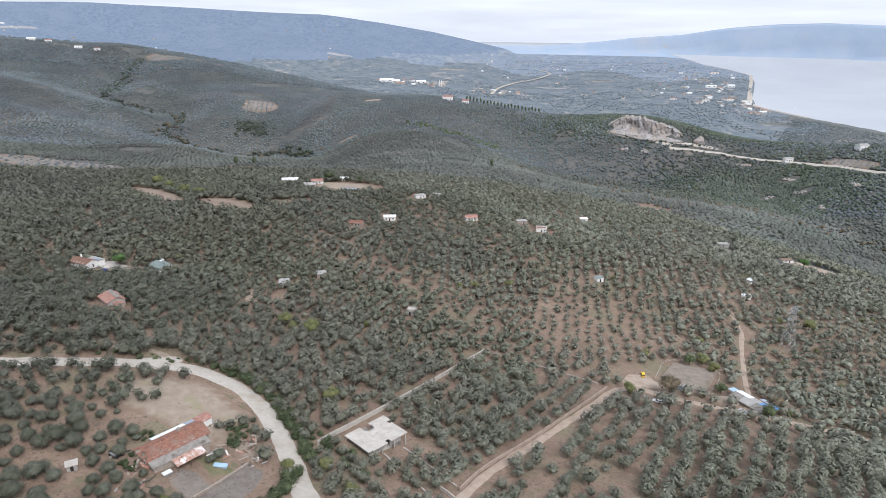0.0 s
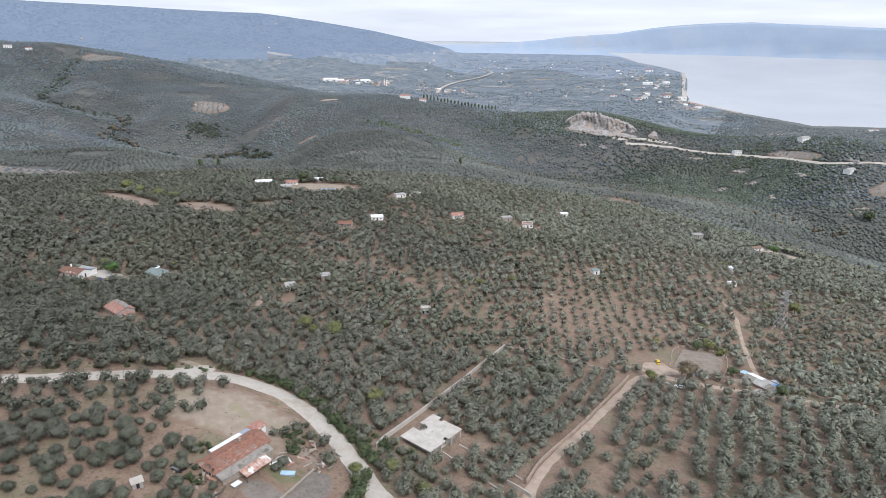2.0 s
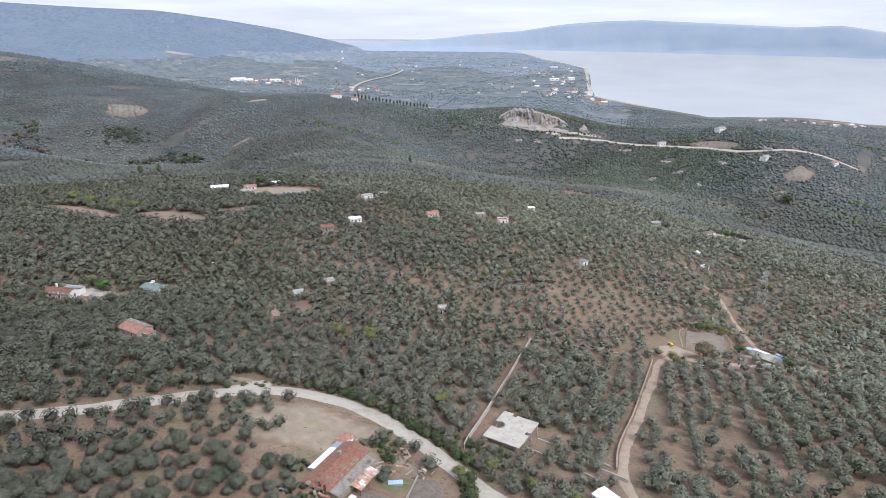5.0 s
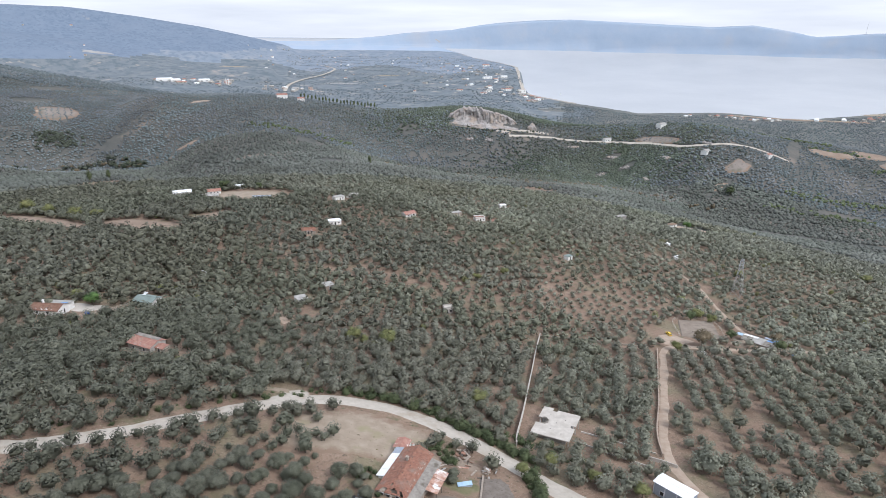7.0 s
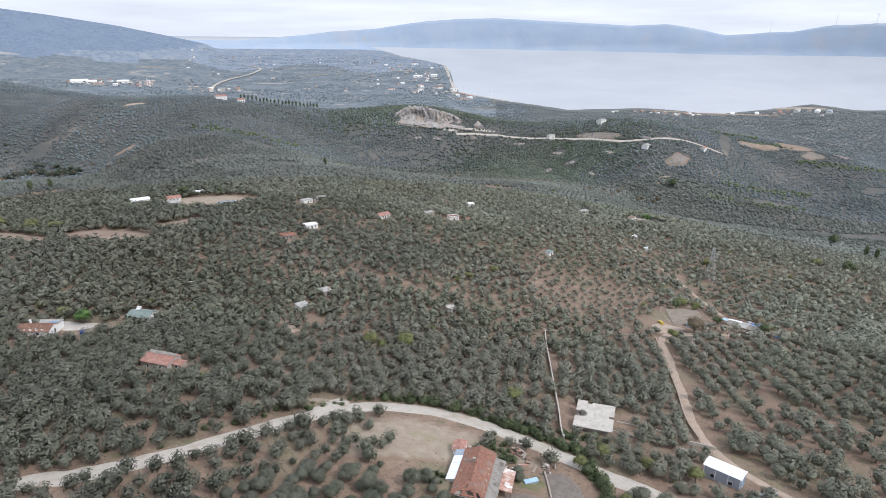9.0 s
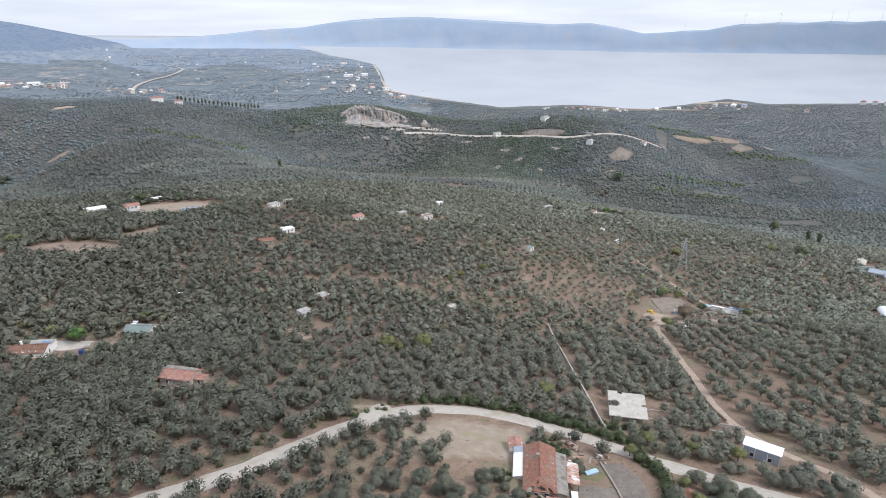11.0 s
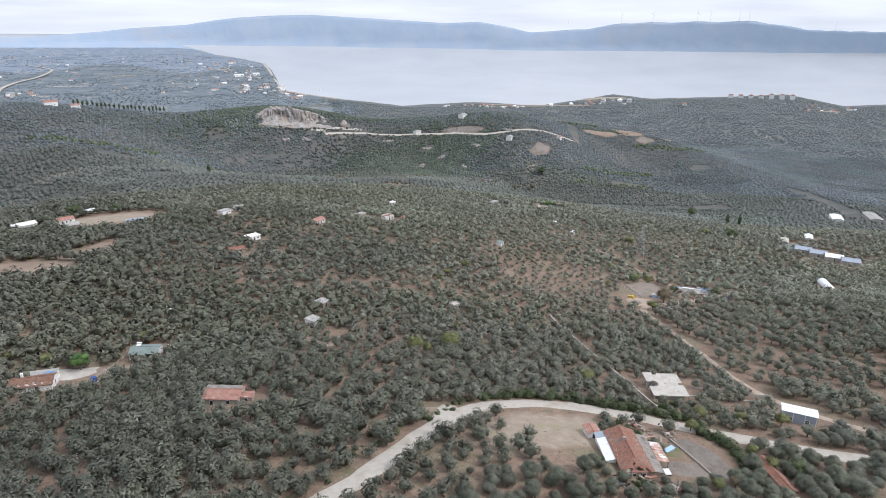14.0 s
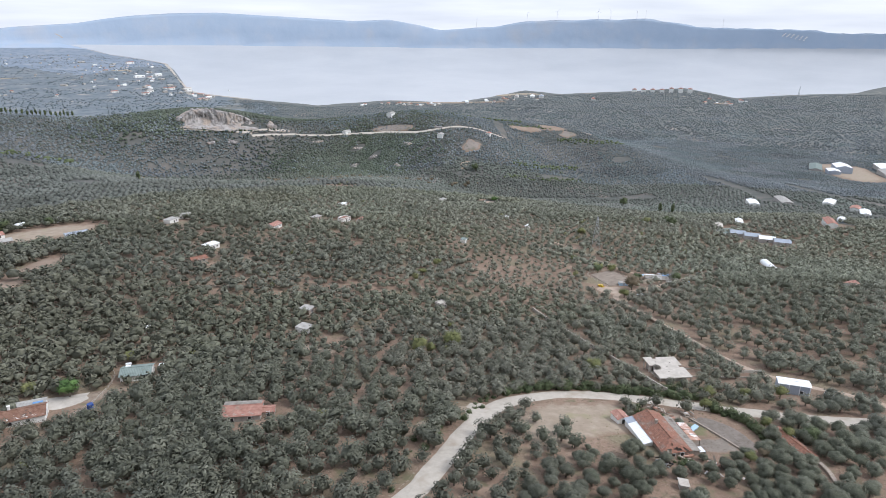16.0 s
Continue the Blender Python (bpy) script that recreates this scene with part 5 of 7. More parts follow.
arc = [(0.1 + 1.75 * math.cos(t), 4.6 + 1.75 * math.sin(t)) for t in np.linspace(math.pi * 0.95, math.pi * 2.05, 13)]
for (ax, ay), (bx, by) in zip(arc, arc[1:]):
    v = [bm.verts.new(p) for p in ((ax, ay, -1.5), (bx, by, -1.5), (bx, by, 3.5), (ax, ay, 3.5))]
    bm.faces.new(v)
bmesh.ops.solidify(bm, geom=bm.faces[:], thickness=0.16)
part("stair_wall", bm, CONCRETE, shell, "curved concrete stair wall")
part("floor", box(-6.6, 6.4, -5.0, 5.4, -1.8, 0.02), CONCRETE, shell)
for k, (a, b) in enumerate(((-5, -3), (3.2, -2.5), (-3.5, 1), (4.5, 3.0), (0.5, 0.0))):
    part("starter_column", box(a - 0.15, a + 0.15, b - 0.15, b + 0.15, 3.1, 3.32), GREY_WALL, shell)
wall_along("garden_wall", "pale concrete garden wall climbing the slope", GARDEN_WALL, 1.7, 0.3, CONCRETE, cap=CONCRETE)
wall_along("track_wall", "rendered block wall beside the farm track", [(7.0, 158), (13, 168), (20, 177), (32, 191), (47, 210), (62, 229), (73, 243)], 1.2, 0.35, PINK_RENDER, cap=PINK_RENDER)
wall_along("upper_wall", "low brown rubble wall at the grove edge", UPPER_WALL, 0.8, 0.6, STONE)
wall_along("kerb_wall", "low concrete terrace kerb below the house", [(-11, 178), (-2, 169), (6, 160)], 0.5, 0.35, CONCRETE)
wall_along("kerb_wall", "low concrete terrace kerb below the house", [(-17, 173), (-9, 163), (-1, 153)], 0.5, 0.35, CONCRETE)
wall_along("gate_wall", "short concrete wall at the track's bend", [(1, 158), (4, 155), (7, 151)], 1.3, 0.3, CONCRETE)
fence("post_fence", "wooden post and rail fence below the concrete house", [(-14, 150), (-8, 155), (3, 162)], 3.0, 1.2, BARK)

# ---- the white metal shed ----
shed = gable_house("metal_shed", "blue-grey metal shed with a bright white roof", "shed", -5.4, 137.9, -68, 10.8, 4.9, 4.3, 0.35, BLUE_GREY, WHITE_SHEET, over=0.25, tiled=False, windows=(("s", -2.6), ("s", 2.6)))
opening(shed, "door", "e", 0.0, 0.0, 3.0, 2.8, 10.8, 4.9, STEEL, PALE_BLUE)
for a in (-5.2, -1.8, 1.8, 5.2):
    part("column", box(a - 0.08, a + 0.08, -2.57, -2.46, -1.4, 4.2), WHITE_PAINT, shed)
for k in range(7):
    x, y = -2.5 + 1.4 * (k % 3) + 0.4 * k, 127.5 - 1.3 * (k // 3)
    crate = thing("crate", "dark crate of scrap stacked by the shed", "crate", x, y, 20 * k, 0, "scrap crates by the metal shed")
    part("body", box(-0.6, 0.6, -0.5, 0.5, -0.3, 0.7 + 0.1 * (k % 3)), DARK if k % 2 else GREY_SHEET, crate)
    part("lid", box(-0.65, 0.65, -0.55, 0.55, 0.75 + 0.1 * (k % 3), 0.82 + 0.1 * (k % 3)), STEEL, crate)


# ---- vehicles ----
def car(name, label, x, y, turn, paint):
    ob = thing(name, label, "car", x, y, turn)
    low = bmesh.new()
    prof = [(-2.1, 0.35), (-2.15, 0.75), (-1.95, 0.95), (-1.1, 1.0), (1.0, 1.0), (1.95, 0.85), (2.15, 0.6), (2.1, 0.35)]
    for s in (-0.85, 0.85):
        for px, pz in prof:
            low.verts.new((px, s, pz))
    low.verts.ensure_lookup_table()
    n = len(prof)
    low.faces.new(low.verts[:n][::-1]), low.faces.new(low.verts[n:])
    for i in range(n):
        low.faces.new((low.verts[i], low.verts[(i + 1) % n], low.verts[n + (i + 1) % n], low.verts[n + i]))
    bmesh.ops.recalc_face_normals(low, faces=low.faces)
    bmesh.ops.bevel(low, geom=low.edges[:], offset=0.06, segments=1, affect="EDGES")
    body = part("body", low, paint, ob)
    for nm, m, z0, z1, w0, w1, f0, f1, r0, r1 in (("cabin_glass", DARK, 0.97, 1.36, 0.78, 0.66, 0.95, 0.35, -1.95, -1.55), ("roof", paint, 1.362, 1.45, 0.66, 0.6, 0.36, 0.25, -1.56, -1.45)):
        bm = bmesh.new()
        v = [bm.verts.new(p) for p in ((r0, -w0, z0), (f0, -w0, z0), (f0, w0, z0), (r0, w0, z0), (r1, -w1, z1), (f1, -w1, z1), (f1, w1, z1), (r1, w1, z1))]
        for f in ((3, 2, 1, 0), (4, 5, 6, 7), (0, 1, 5, 4), (1, 2, 6, 5), (2, 3, 7, 6), (3, 0, 4, 7)):
            bm.faces.new([v[i] for i in f])
        part(nm, bm, m, ob)
    for a in (-1.35, 1.35):
        for b in (-0.84, 0.84):
            bm = bmesh.new()
            bmesh.ops.create_cone(bm, cap_ends=True, segments=14, radius1=0.33, radius2=0.33, depth=0.2, matrix=Matrix.Translation((a, b, 0.33)) @ Matrix.Rotation(math.pi / 2, 4, "X"))
            w = part("wheel", bm, TYRE, ob)
            bm = bmesh.new()
            bmesh.ops.create_cone(bm, cap_ends=True, segments=10, radius1=0.19, radius2=0.19, depth=0.23, matrix=Matrix.Translation((a, b, 0.33)) @ Matrix.Rotation(math.pi / 2, 4, "X"))
            part("rim", bm, STEEL, w)
    for b in (-0.6, 0.6):
        part("headlight", box(2.04, 2.14, b - 0.16, b + 0.16, 0.62, 0.76), WHITE_PAINT, ob)
        part("tail_light", box(-2.16, -2.08, b - 0.16, b + 0.16, 0.66, 0.82), TILE, ob)
    return ob


car("yellow_car", "bright yellow taxi-like car parked on bare earth", 94.0, 260.0, 77, TAXI)
car("white_car", "small white car parked under a tree", 92.5, 234.5, 150, WHITE_PAINT)
bike = thing("cart", "small grey two-wheeled farm cart", "cart", 88.5, 237.5, 140)
part("bed", box(-1.1, 1.1, -0.6, 0.6, 0.5, 0.75), GREY_SHEET, bike)
part("drawbar", box(1.1, 2.4, -0.05, 0.05, 0.55, 0.65), STEEL, bike)
for b in (-0.7, 0.7):
    bm = bmesh.new()
    bmesh.ops.create_cone(bm, cap_ends=True, segments=12, radius1=0.35, radius2=0.35, depth=0.14, matrix=Matrix.Translation((0, b, 0.35)) @ Matrix.Rotation(math.pi / 2, 4, "X"))
    part("wheel", bm, TYRE, bike)

# ---- the yard at the head of the track ----
patch("bare_yard", 91, 253, 9, 7, 20, TRACK, "bare sandy yard at the head of the track", 7, 0.2)
terrace = tagged(new("earth_terrace"), "level grey-brown earth terrace with banked sides", "terrace")
rim = [(100.3, 257.2), (117.3, 248.2), (132.0, 270.5), (114.0, 276.2)]
lift_at = (0.3, 1.3, 1.7, 0.5)
bm = bmesh.new()
ring_top = [bm.verts.new((x, y, float(near_land(x, y)) + h)) for (x, y), h in zip(rim, lift_at)]
ring_low = [bm.verts.new((116 + (x - 116) * 1.12, 263 + (y - 263) * 1.12, float(near_land(x, y)) - 0.6)) for x, y in rim]
bm.faces.new(ring_top)
for a in range(4):
    bm.faces.new((ring_low[a], ring_low[(a + 1) % 4], ring_top[(a + 1) % 4], ring_top[a]))
part("bank", bm, LEVEL_SOIL, terrace)
fence("wire_fence", "wire fence on concrete posts round a plot", [(99, 258), (112.5, 278), (134, 272), (119, 247), (110, 250)], 3.0, 1.4, CONCRETE)
kiosk = thing("blue_cabin", "pale blue sheet-metal cabin with a white edge", "cabin", 107.5, 251.5, -50)
part("wall", box(-2.6, 2.6, -1.3, 1.3, -0.6, 2.0), PALE_BLUE, kiosk)
part("roof", sheet(-2.8, 2.8, -1.6, 2.05, 1.6, 2.3), GREY_SHEET, kiosk)
part("corner_post", box(2.5, 2.75, -1.45, -1.25, -0.6, 2.7), WHITE_PAINT, kiosk)
part("door", box(-0.5, 0.5, -1.36, -1.28, 0, 1.9), BLUE_GREY, kiosk)
trough = thing("blue_trough", "long low blue water trough", "trough", 116.5, 255.5, -40)
part("tank", box(-2.3, 2.3, -0.5, 0.5, -0.3, 0.8), PALE_BLUE, trough)
part("water", box(-2.2, 2.2, -0.42, 0.42, 0.802, 0.81), DARK, trough)
barn = thing("barn", "low grey barn patched with blue tarpaulins", "barn", 135.0, 240.5, -62)
part("wall", box(-7.5, 7.5, -3.6, 3.6, -2.0, 2.1), STONE, barn)
for a, b, m in ((-8.0, -3.1, OLD_SHEET), (-3.0, 2.6, GREY_SHEET), (2.7, 8.0, OLD_SHEET)):
    part("roof_front", sheet(a, b, -4.2, 2.0, 0, 3.0, pitch=1.1), m, barn, "weathered grey roof sheets")
for a, b, m in ((-8.0, -1.1, WHITE_SHEET), (-1.0, 3.2, GREY_SHEET), (3.3, 8.0, BLUE_SHEET)):
    part("roof_back", sheet(a, b, 4.2, 2.0, 0, 3.0, pitch=1.1), m, barn, "patchwork of pale and blue roof sheets")
for a, b, c, d, m in ((5.5, 9.5, 2.2, 6.5, BLUE_SHEET), (-11.5, -8.1, -0.5, 3.6, PALE_BLUE), (8.3, 11.0, -2.5, 1.5, GREY_SHEET), (1.0, 4.6, 4.4, 7.2, BLUE_GREY)):
    part("tarpaulin", sheet(a, b, c, 2.35, d, 1.9, ribs=True, pitch=1.3), m, barn, "sagging tarpaulin cover")
    for e in (a + 0.2, b - 0.2):
        part("prop", box(e - 0.06, e + 0.06, d - 0.3, d - 0.18, -1.0, 1.86), BARK, barn)
lean = thing("small_shed", "tiny grey sheet-roofed shed", "shed", 126.5, 229.5, -50)
part("wall", box(-1.8, 1.8, -1.3, 1.3, -0.8, 1.7), STONE, lean)
part("roof", sheet(-2.1, 2.1, -1.7, 1.75, 1.7, 2.1), GREY_SHEET, lean)
heap = thing("tarp_heap", "heap covered by a bright blue tarpaulin", "heap", 139.0, 222.5, 10)
bm = bmesh.new()
bmesh.ops.create_icosphere(bm, subdivisions=2, radius=1.6)
for v in bm.verts:
    v.co = Vector((v.co.x * 1.3, v.co.y, max(-0.3, v.co.z * 0.55))) * (1 + 0.12 * math.sin(5 * v.co.x + 3 * v.co.y))
part("cover", bm, BLUE_SHEET, heap)
part("rope", box(-2.1, 2.1, -0.04, 0.04, 0.86, 0.92), WHITE_PAINT, heap)
mound = new("earth_mound", grid_mesh("earth_mound", *(lambda R, T: (126 + R * np.cos(T) * 6, 243 + R * np.sin(T) * 4.5, true_land(126 + R * np.cos(T) * 6, 243 + R * np.sin(T) * 4.5) + 1.7 * (1 - R ** 2) + 0.25 * np.sin(9 * T + 7 * R) * (1 - R) - 0.05))(*np.meshgrid(np.linspace(0.02, 1, 9), np.linspace(0, 2 * math.pi, 29)[:-1], indexing="ij")), [DUST], wrap=True))
inner(mound.data, np.ones(len(mound.data.vertices)))
tagged(mound, "mound of pale earth and rubble", "mound")


# ---- houses among the groves ----
white = gable_house("white_cottage", "whitewashed cottage with a brown tiled roof", "house", -194.5, 328.0, -26, 13.5, 7.6, 2.9, 1.5, LIME, OLD_TILE, chimney=(-3.5, 1.5), doors=(("e", 0.6),), windows=(("s", -3), ("s", 2), ("e", -2.0)))
part("rear_roof", sheet(-5.5, 6.5, 8.6, 2.3, 3.9, 2.95, pitch=1.0), GREY_SHEET, white, "grey corrugated lean-to roof")
part("rear_wall", box(-5.2, 6.2, 4.0, 8.2, -1.6, 2.2), LIME, white)
part("roof_tarpaulin", sheet(2.6, 5.6, 5.6, 2.83, 4.2, 3.05, pitch=1.5), BLUE_SHEET, white, "blue tarpaulin on the lean-to")
patch("paved_yard", -181, 332, 9, 5, -26, CONCRETE, "pale concrete yard beside the cottage", 11, 0.25)
patch("dry_garden", -170, 327, 8, 4, -20, TRAMPLED, "dry brown garden plot", 12, 0.2)
fence("garden_fence", "pale post fence along the garden", [(-184, 318), (-176, 322), (-166, 331), (-160, 339), (-158, 347)], 2.6, 1.1, CONCRETE)
tank = thing("water_tank", "dark blue plastic water tank on a stand", "tank", -177.8, 317.5, 0)
for a in (-0.8, 0.8):
    for b in (-0.8, 0.8):
        part("leg", box(a - 0.06, a + 0.06, b - 0.06, b + 0.06, -0.4, 1.1), STEEL, tank)
bm = bmesh.new()
bmesh.ops.create_cone(bm, cap_ends=True, segments=18, radius1=1.1, radius2=1.0, depth=1.6, matrix=Matrix.Translation((0, 0, 1.9)))
part("drum", bm, material("blue_plastic", [(0.02, 0.05, 0.2), (0.03, 0.08, 0.28)], rough=0.35), tank)
part("platform", box(-1.1, 1.1, -1.1, 1.1, 1.0, 1.1), STEEL, tank)
green = gable_house("green_roofed_cottage", "white cottage with a grey-green metal roof", "house", -154.5, 332.5, -38, 10.5, 8.0, 2.8, 1.3, LIME, GREEN_ROOF, tiled=False, doors=(("w", 0.0),), windows=(("s", -2.5), ("s", 2.5), ("w", 2.4)))
part("solar_heater", boxes([(-4.2, -2.4, 1.2, 2.6, 3.75, 3.9), (-4.3, -2.3, 2.6, 3.2, 4.0, 4.5)]), WHITE_PAINT, green, "white rooftop solar water heater")
can = thing("canopy", "small white sheet canopy on posts", "canopy", -145.8, 329.0, 52)
part("roof", sheet(-2.4, 2.4, -2.0, 2.3, 2.0, 2.5), WHITE_SHEET, can)
for a in (-2.2, 2.2):
    for b in (-1.8, 1.8):
        part("post", box(a - 0.06, a + 0.06, b - 0.06, b + 0.06, -0.8, 2.26), STEEL, can)
red = gable_house("red_roofed_house", "grey block house with a faded red tile roof", "house", -150.3, 270.2, -44, 11.6, 7.6, 3.0, 1.3, GREY_WALL, TILE_PALE, doors=(("s", -3.0),), windows=(("e", 1.5), ("s", 2.5)))
part("rear_slab", box(-5.9, 5.9, 0.2, 2.2, 4.36, 4.5), OLD_SHEET, red, "flat grey concrete strip behind the ridge")
gable_house("tile_annex", "small lean-to with red tiles beside the house", "shed", -144.5, 264.9, -44, 4.0, 3.6, 2.0, 0.5, STONE, TILE_PALE, over=0.25, doors=(("s", 0),))
for x, y, t, l, w, h, wl_, rf, nm, lb, dr, wd in (
        (-84.0, 321.0, 12, 5.2, 6.2, 2.7, LIME, GREY_SHEET, "stone_hut", "pale hut with a flat grey roof", (("s", 0.5),), (("e", 0.0),)),
        (-67.3, 339.5, 15, 5.2, 5.6, 2.6, STONE, GREY_SHEET, "field_hut", "brown stone hut with a sheet roof", (("s", 0.0),), ()),
        (-13.9, 298.6, -8, 4.6, 4.0, 2.8, GREY_WALL, CONCRETE, "grey_hut", "roofless-looking grey block hut with window gaps", (("s", -0.8),), (("s", 1.1), ("e", 0.0))),
        (98.0, 368.0, 20, 4.6, 3.8, 2.6, LIME, GREEN_ROOF, "orchard_hut", "small white hut with a greenish roof", (("s", 0.0),), ()),
        (-39.0, 468.0, 5, 9.0, 6.0, 2.9, LIME, WHITE_SHEET, "white_hut", "low white house with a flat white roof", (("s", 0.0),), (("s", 2.6), ("s", -2.6))),
        (64.0, 487.0, 10, 8.0, 5.0, 2.7, STONE, GREY_SHEET, "grey_roofed_hut", "stone hut with a pale grey roof", (("s", 1.0),), ()),
        (77.0, 469.0, -4, 8.0, 6.0, 2.8, LIME, TILE, "parapet_house", "white house with a red roof inside a parapet", (("s", 0.0),), (("s", 2.5),)),
        (229.0, 493.0, 0, 9.0, 5.0, 2.7, GREY_WALL, GREY_SHEET, "slope_hut", "grey hut with a pale sheet roof", (("s", 0.0),), ()),
        (120.0, 517.0, 0, 6.0, 4.5, 2.6, LIME, WHITE_SHEET, "white_hut", "small white hut among olive trees", (("s", 0.0),), ()),
        (193.0, 372.0, 0, 5.0, 3.5, 2.4, LIME, WHITE_SHEET, "white_hut", "small white hut among olive trees", (("s", 0.0),), ()),
        (211.0, 405.0, 30, 5.0, 3.5, 2.4, LIME, WHITE_SHEET, "white_hut", "small white hut among olive trees", (("s", 0.0),), ()),
        (-129.0, 372.0, 0, 4.0, 3.0, 2.2, LIME, WHITE_SHEET, "white_hut", "small white hut among olive trees", (("s", 0.0),), ()),
        (-19.0, 553.0, 20, 9.0, 6.0, 2.9, LIME, GREY_SHEET, "pale_house", "pale house with a grey-brown roof", (("s", 0.0),), (("s", 2.6),)),
        (274.0, 477.0, 10, 9.0, 5.0, 2.2, LIME, DUST, "ruin", "pale ruined hut on a bare slope", (("s", 1.0),), (("s", -2.0),))):
    flat_house(nm, lb, "hut", x, y, t, l, w, h, wl_, rf, doors=dr, windows=wd, parapet=0.5 if nm in ("parapet_house", "grey_hut") else 0.0)
for x, y, t, l, w, h, r, wm, rm, nm, lb in (
        (23.5, 486.0, 15, 9.5, 7.0, 2.8, 1.4, LIME, TILE_PALE, "red_cottage", "cottage with an orange-red tile roof"),
        (84.0, 458.0, 25, 6.0, 4.5, 2.6, 1.1, LIME, TILE_PALE, "red_cottage", "small cottage with a red tile roof"),
        (-61.0, 446.0, -10, 9.0, 6.0, 2.7, 1.2, STONE, TILE, "dark_red_cottage", "cottage with a dark red sheet roof"),
        (-145.0, 601.0, 8, 15.0, 8.0, 3.2, 1.2, LIME, WHITE_SHEET, "white_barn", "barn with a bright white metal roof"),
        (-119.0, 600.0, 4, 11.0, 6.5, 3.0, 1.4, LIME, TILE_PALE, "village_house", "farm building with a red tile roof"),
        (-122.0, 578.0, -6, 13.0, 7.5, 2.9, 1.2, STONE, GREY_SHEET, "tin_barn", "barn with a grey and red sheet roof"),
        (-82.0, 561.0, -8, 14.0, 8.0, 2.9, 1.0, LIME, BLUE_GREY, "tin_barn", "barn with a pale blue-grey sheet roof"),
        (-97.0, 623.0, 0, 9.0, 5.0, 2.6, 1.0, LIME, WHITE_SHEET, "white_shed", "white shed at the edge of the plot"),
        (-70.0, 622.0, 10, 8.0, 5.0, 2.6, 1.0, LIME, GREY_SHEET, "grey_shed", "grey-roofed shed at the edge of the plot"),
        (153.5, 138.5, -20, 7.0, 5.5, 2.7, 1.2, LIME, TILE_PALE, "red_cottage", "small white cottage with a red tile roof"),
        (-5.0, 560.0, -20, 10.0, 6.5, 2.9, 1.3, LIME, GREY_SHEET, "pale_house", "pale house with a brown-grey roof"),
        (388.0, 181.0, 20, 21.0, 8.5, 4.6, 1.6, LIME, TILE_PALE, "white_villa", "two-storey white house with a red roof strip"),
        (596.0, 172.0, 10, 24.0, 10.0, 4.0, 1.4, LIME, WHITE_SHEET, "white_barn", "long barn with a white metal roof"),
        (640.0, 186.0, 0, 16.0, 10.0, 4.0, 1.4, LIME, TILE_PALE, "village_house", "house with a red tile roof"),
        (680.0, 219.0, 0, 26.0, 12.0, 4.0, 1.2, LIME, WHITE_SHEET, "white_barn", "long barn with a white metal roof"),
        (660.0, 268.0, 30, 34.0, 14.0, 4.0, 1.2, GREY_WALL, GREY_SHEET, "grey_barn", "wide barn with pale grey roofs"),
        (622.0, 296.0, 25, 24.0, 12.0, 4.0, 1.0, LIME, WHITE_SHEET, "white_barn", "long barn with a white metal roof"),
        (374.0, 252.0, 20, 14.0, 6.0, 2.8, 1.0, LIME, WHITE_SHEET, "white_shed", "low shed with a white roof"),
        (346.0, 262.0, 20, 13.0, 6.0, 2.8, 1.0, LIME, CONCRETE, "grey_shed", "low shed with a pale roof"),
        (324.0, 250.0, -20, 15.0, 9.0, 3.0, 1.0, LIME, GREEN_ROOF, "grey_shed", "low shed with a greenish roof"),
        (596.0, 906.0, 15, 16.0, 10.0, 6.0, 2.0, LIME, GREY_SHEET, "white_house", "white house on the far slope"),
        (580.0, 779.0, 30, 16.0, 9.0, 4.5, 1.5, LIME, GREY_SHEET, "slope_house", "pale stone house below the far road"),
        (660.0, 738.0, 20, 12.0, 8.0, 4.0, 1.5, LIME, TILE_PALE, "slope_house", "house with a red roof below the far road"),
        (505.0, 925.0, 0, 12.0, 8.0, 4.0, 1.5, LIME, GREY_SHEET, "white_house", "white house on the far slope"),
        (9.0, 1177.0, 5, 18.0, 11.0, 6.0, 2.0, LIME, TILE_PALE, "ridge_house", "white house with a red roof on the ridge"),
        (41.0, 1174.0, -5, 12.0, 9.0, 4.5, 1.8, LIME, TILE_PALE, "ridge_house", "white house with a red roof on the ridge"),
        (-965.0, 1574.0, 10, 18.0, 9.0, 4.5, 1.6, LIME, WHITE_SHEET, "ridge_house", "white house on the inland ridge"),
        (-832.0, 1526.0, 25, 16.0, 9.0, 4.5, 1.6, LIME, GREY_SHEET, "ridge_house", "white house on the inland ridge"),
        (-789.0, 1524.0, 5, 12.0, 8.0, 4.0, 1.4, LIME, TILE_PALE, "ridge_house", "white house with a red roof on the ridge"),
        (-930.0, 1580.0, 40, 14.0, 8.0, 4.0, 1.4, LIME, TILE_PALE, "ridge_house", "white house with a red roof on the ridge"),
        (1301.0, 282.0, 20, 46.0, 30.0, 14.0, 4.0, BLUE_GREY, WHITE_SHEET, "warehouse", "tall warehouse with a white roof"),
        (1262.0, 292.0, 20, 30.0, 22.0, 8.0, 2.0, BLUE_GREY, WHITE_SHEET, "warehouse", "lower warehouse with a white roof"),
        (1300.0, 330.0, 10, 70.0, 24.0, 6.0, 3.0, GREY_WALL, GREEN_ROOF, "warehouse", "long warehouse with a green roof"),
        (1400.0, 210.0, 20, 80.0, 34.0, 9.0, 3.0, GREY_WALL, WHITE_SHEET, "warehouse", "large factory hall with a white roof"),
        (1330.0, 200.0, 20, 60.0, 30.0, 8.0, 2.5, GREY_WALL, GREY_SHEET, "warehouse", "large factory hall with a grey roof")):
    big = l > 16
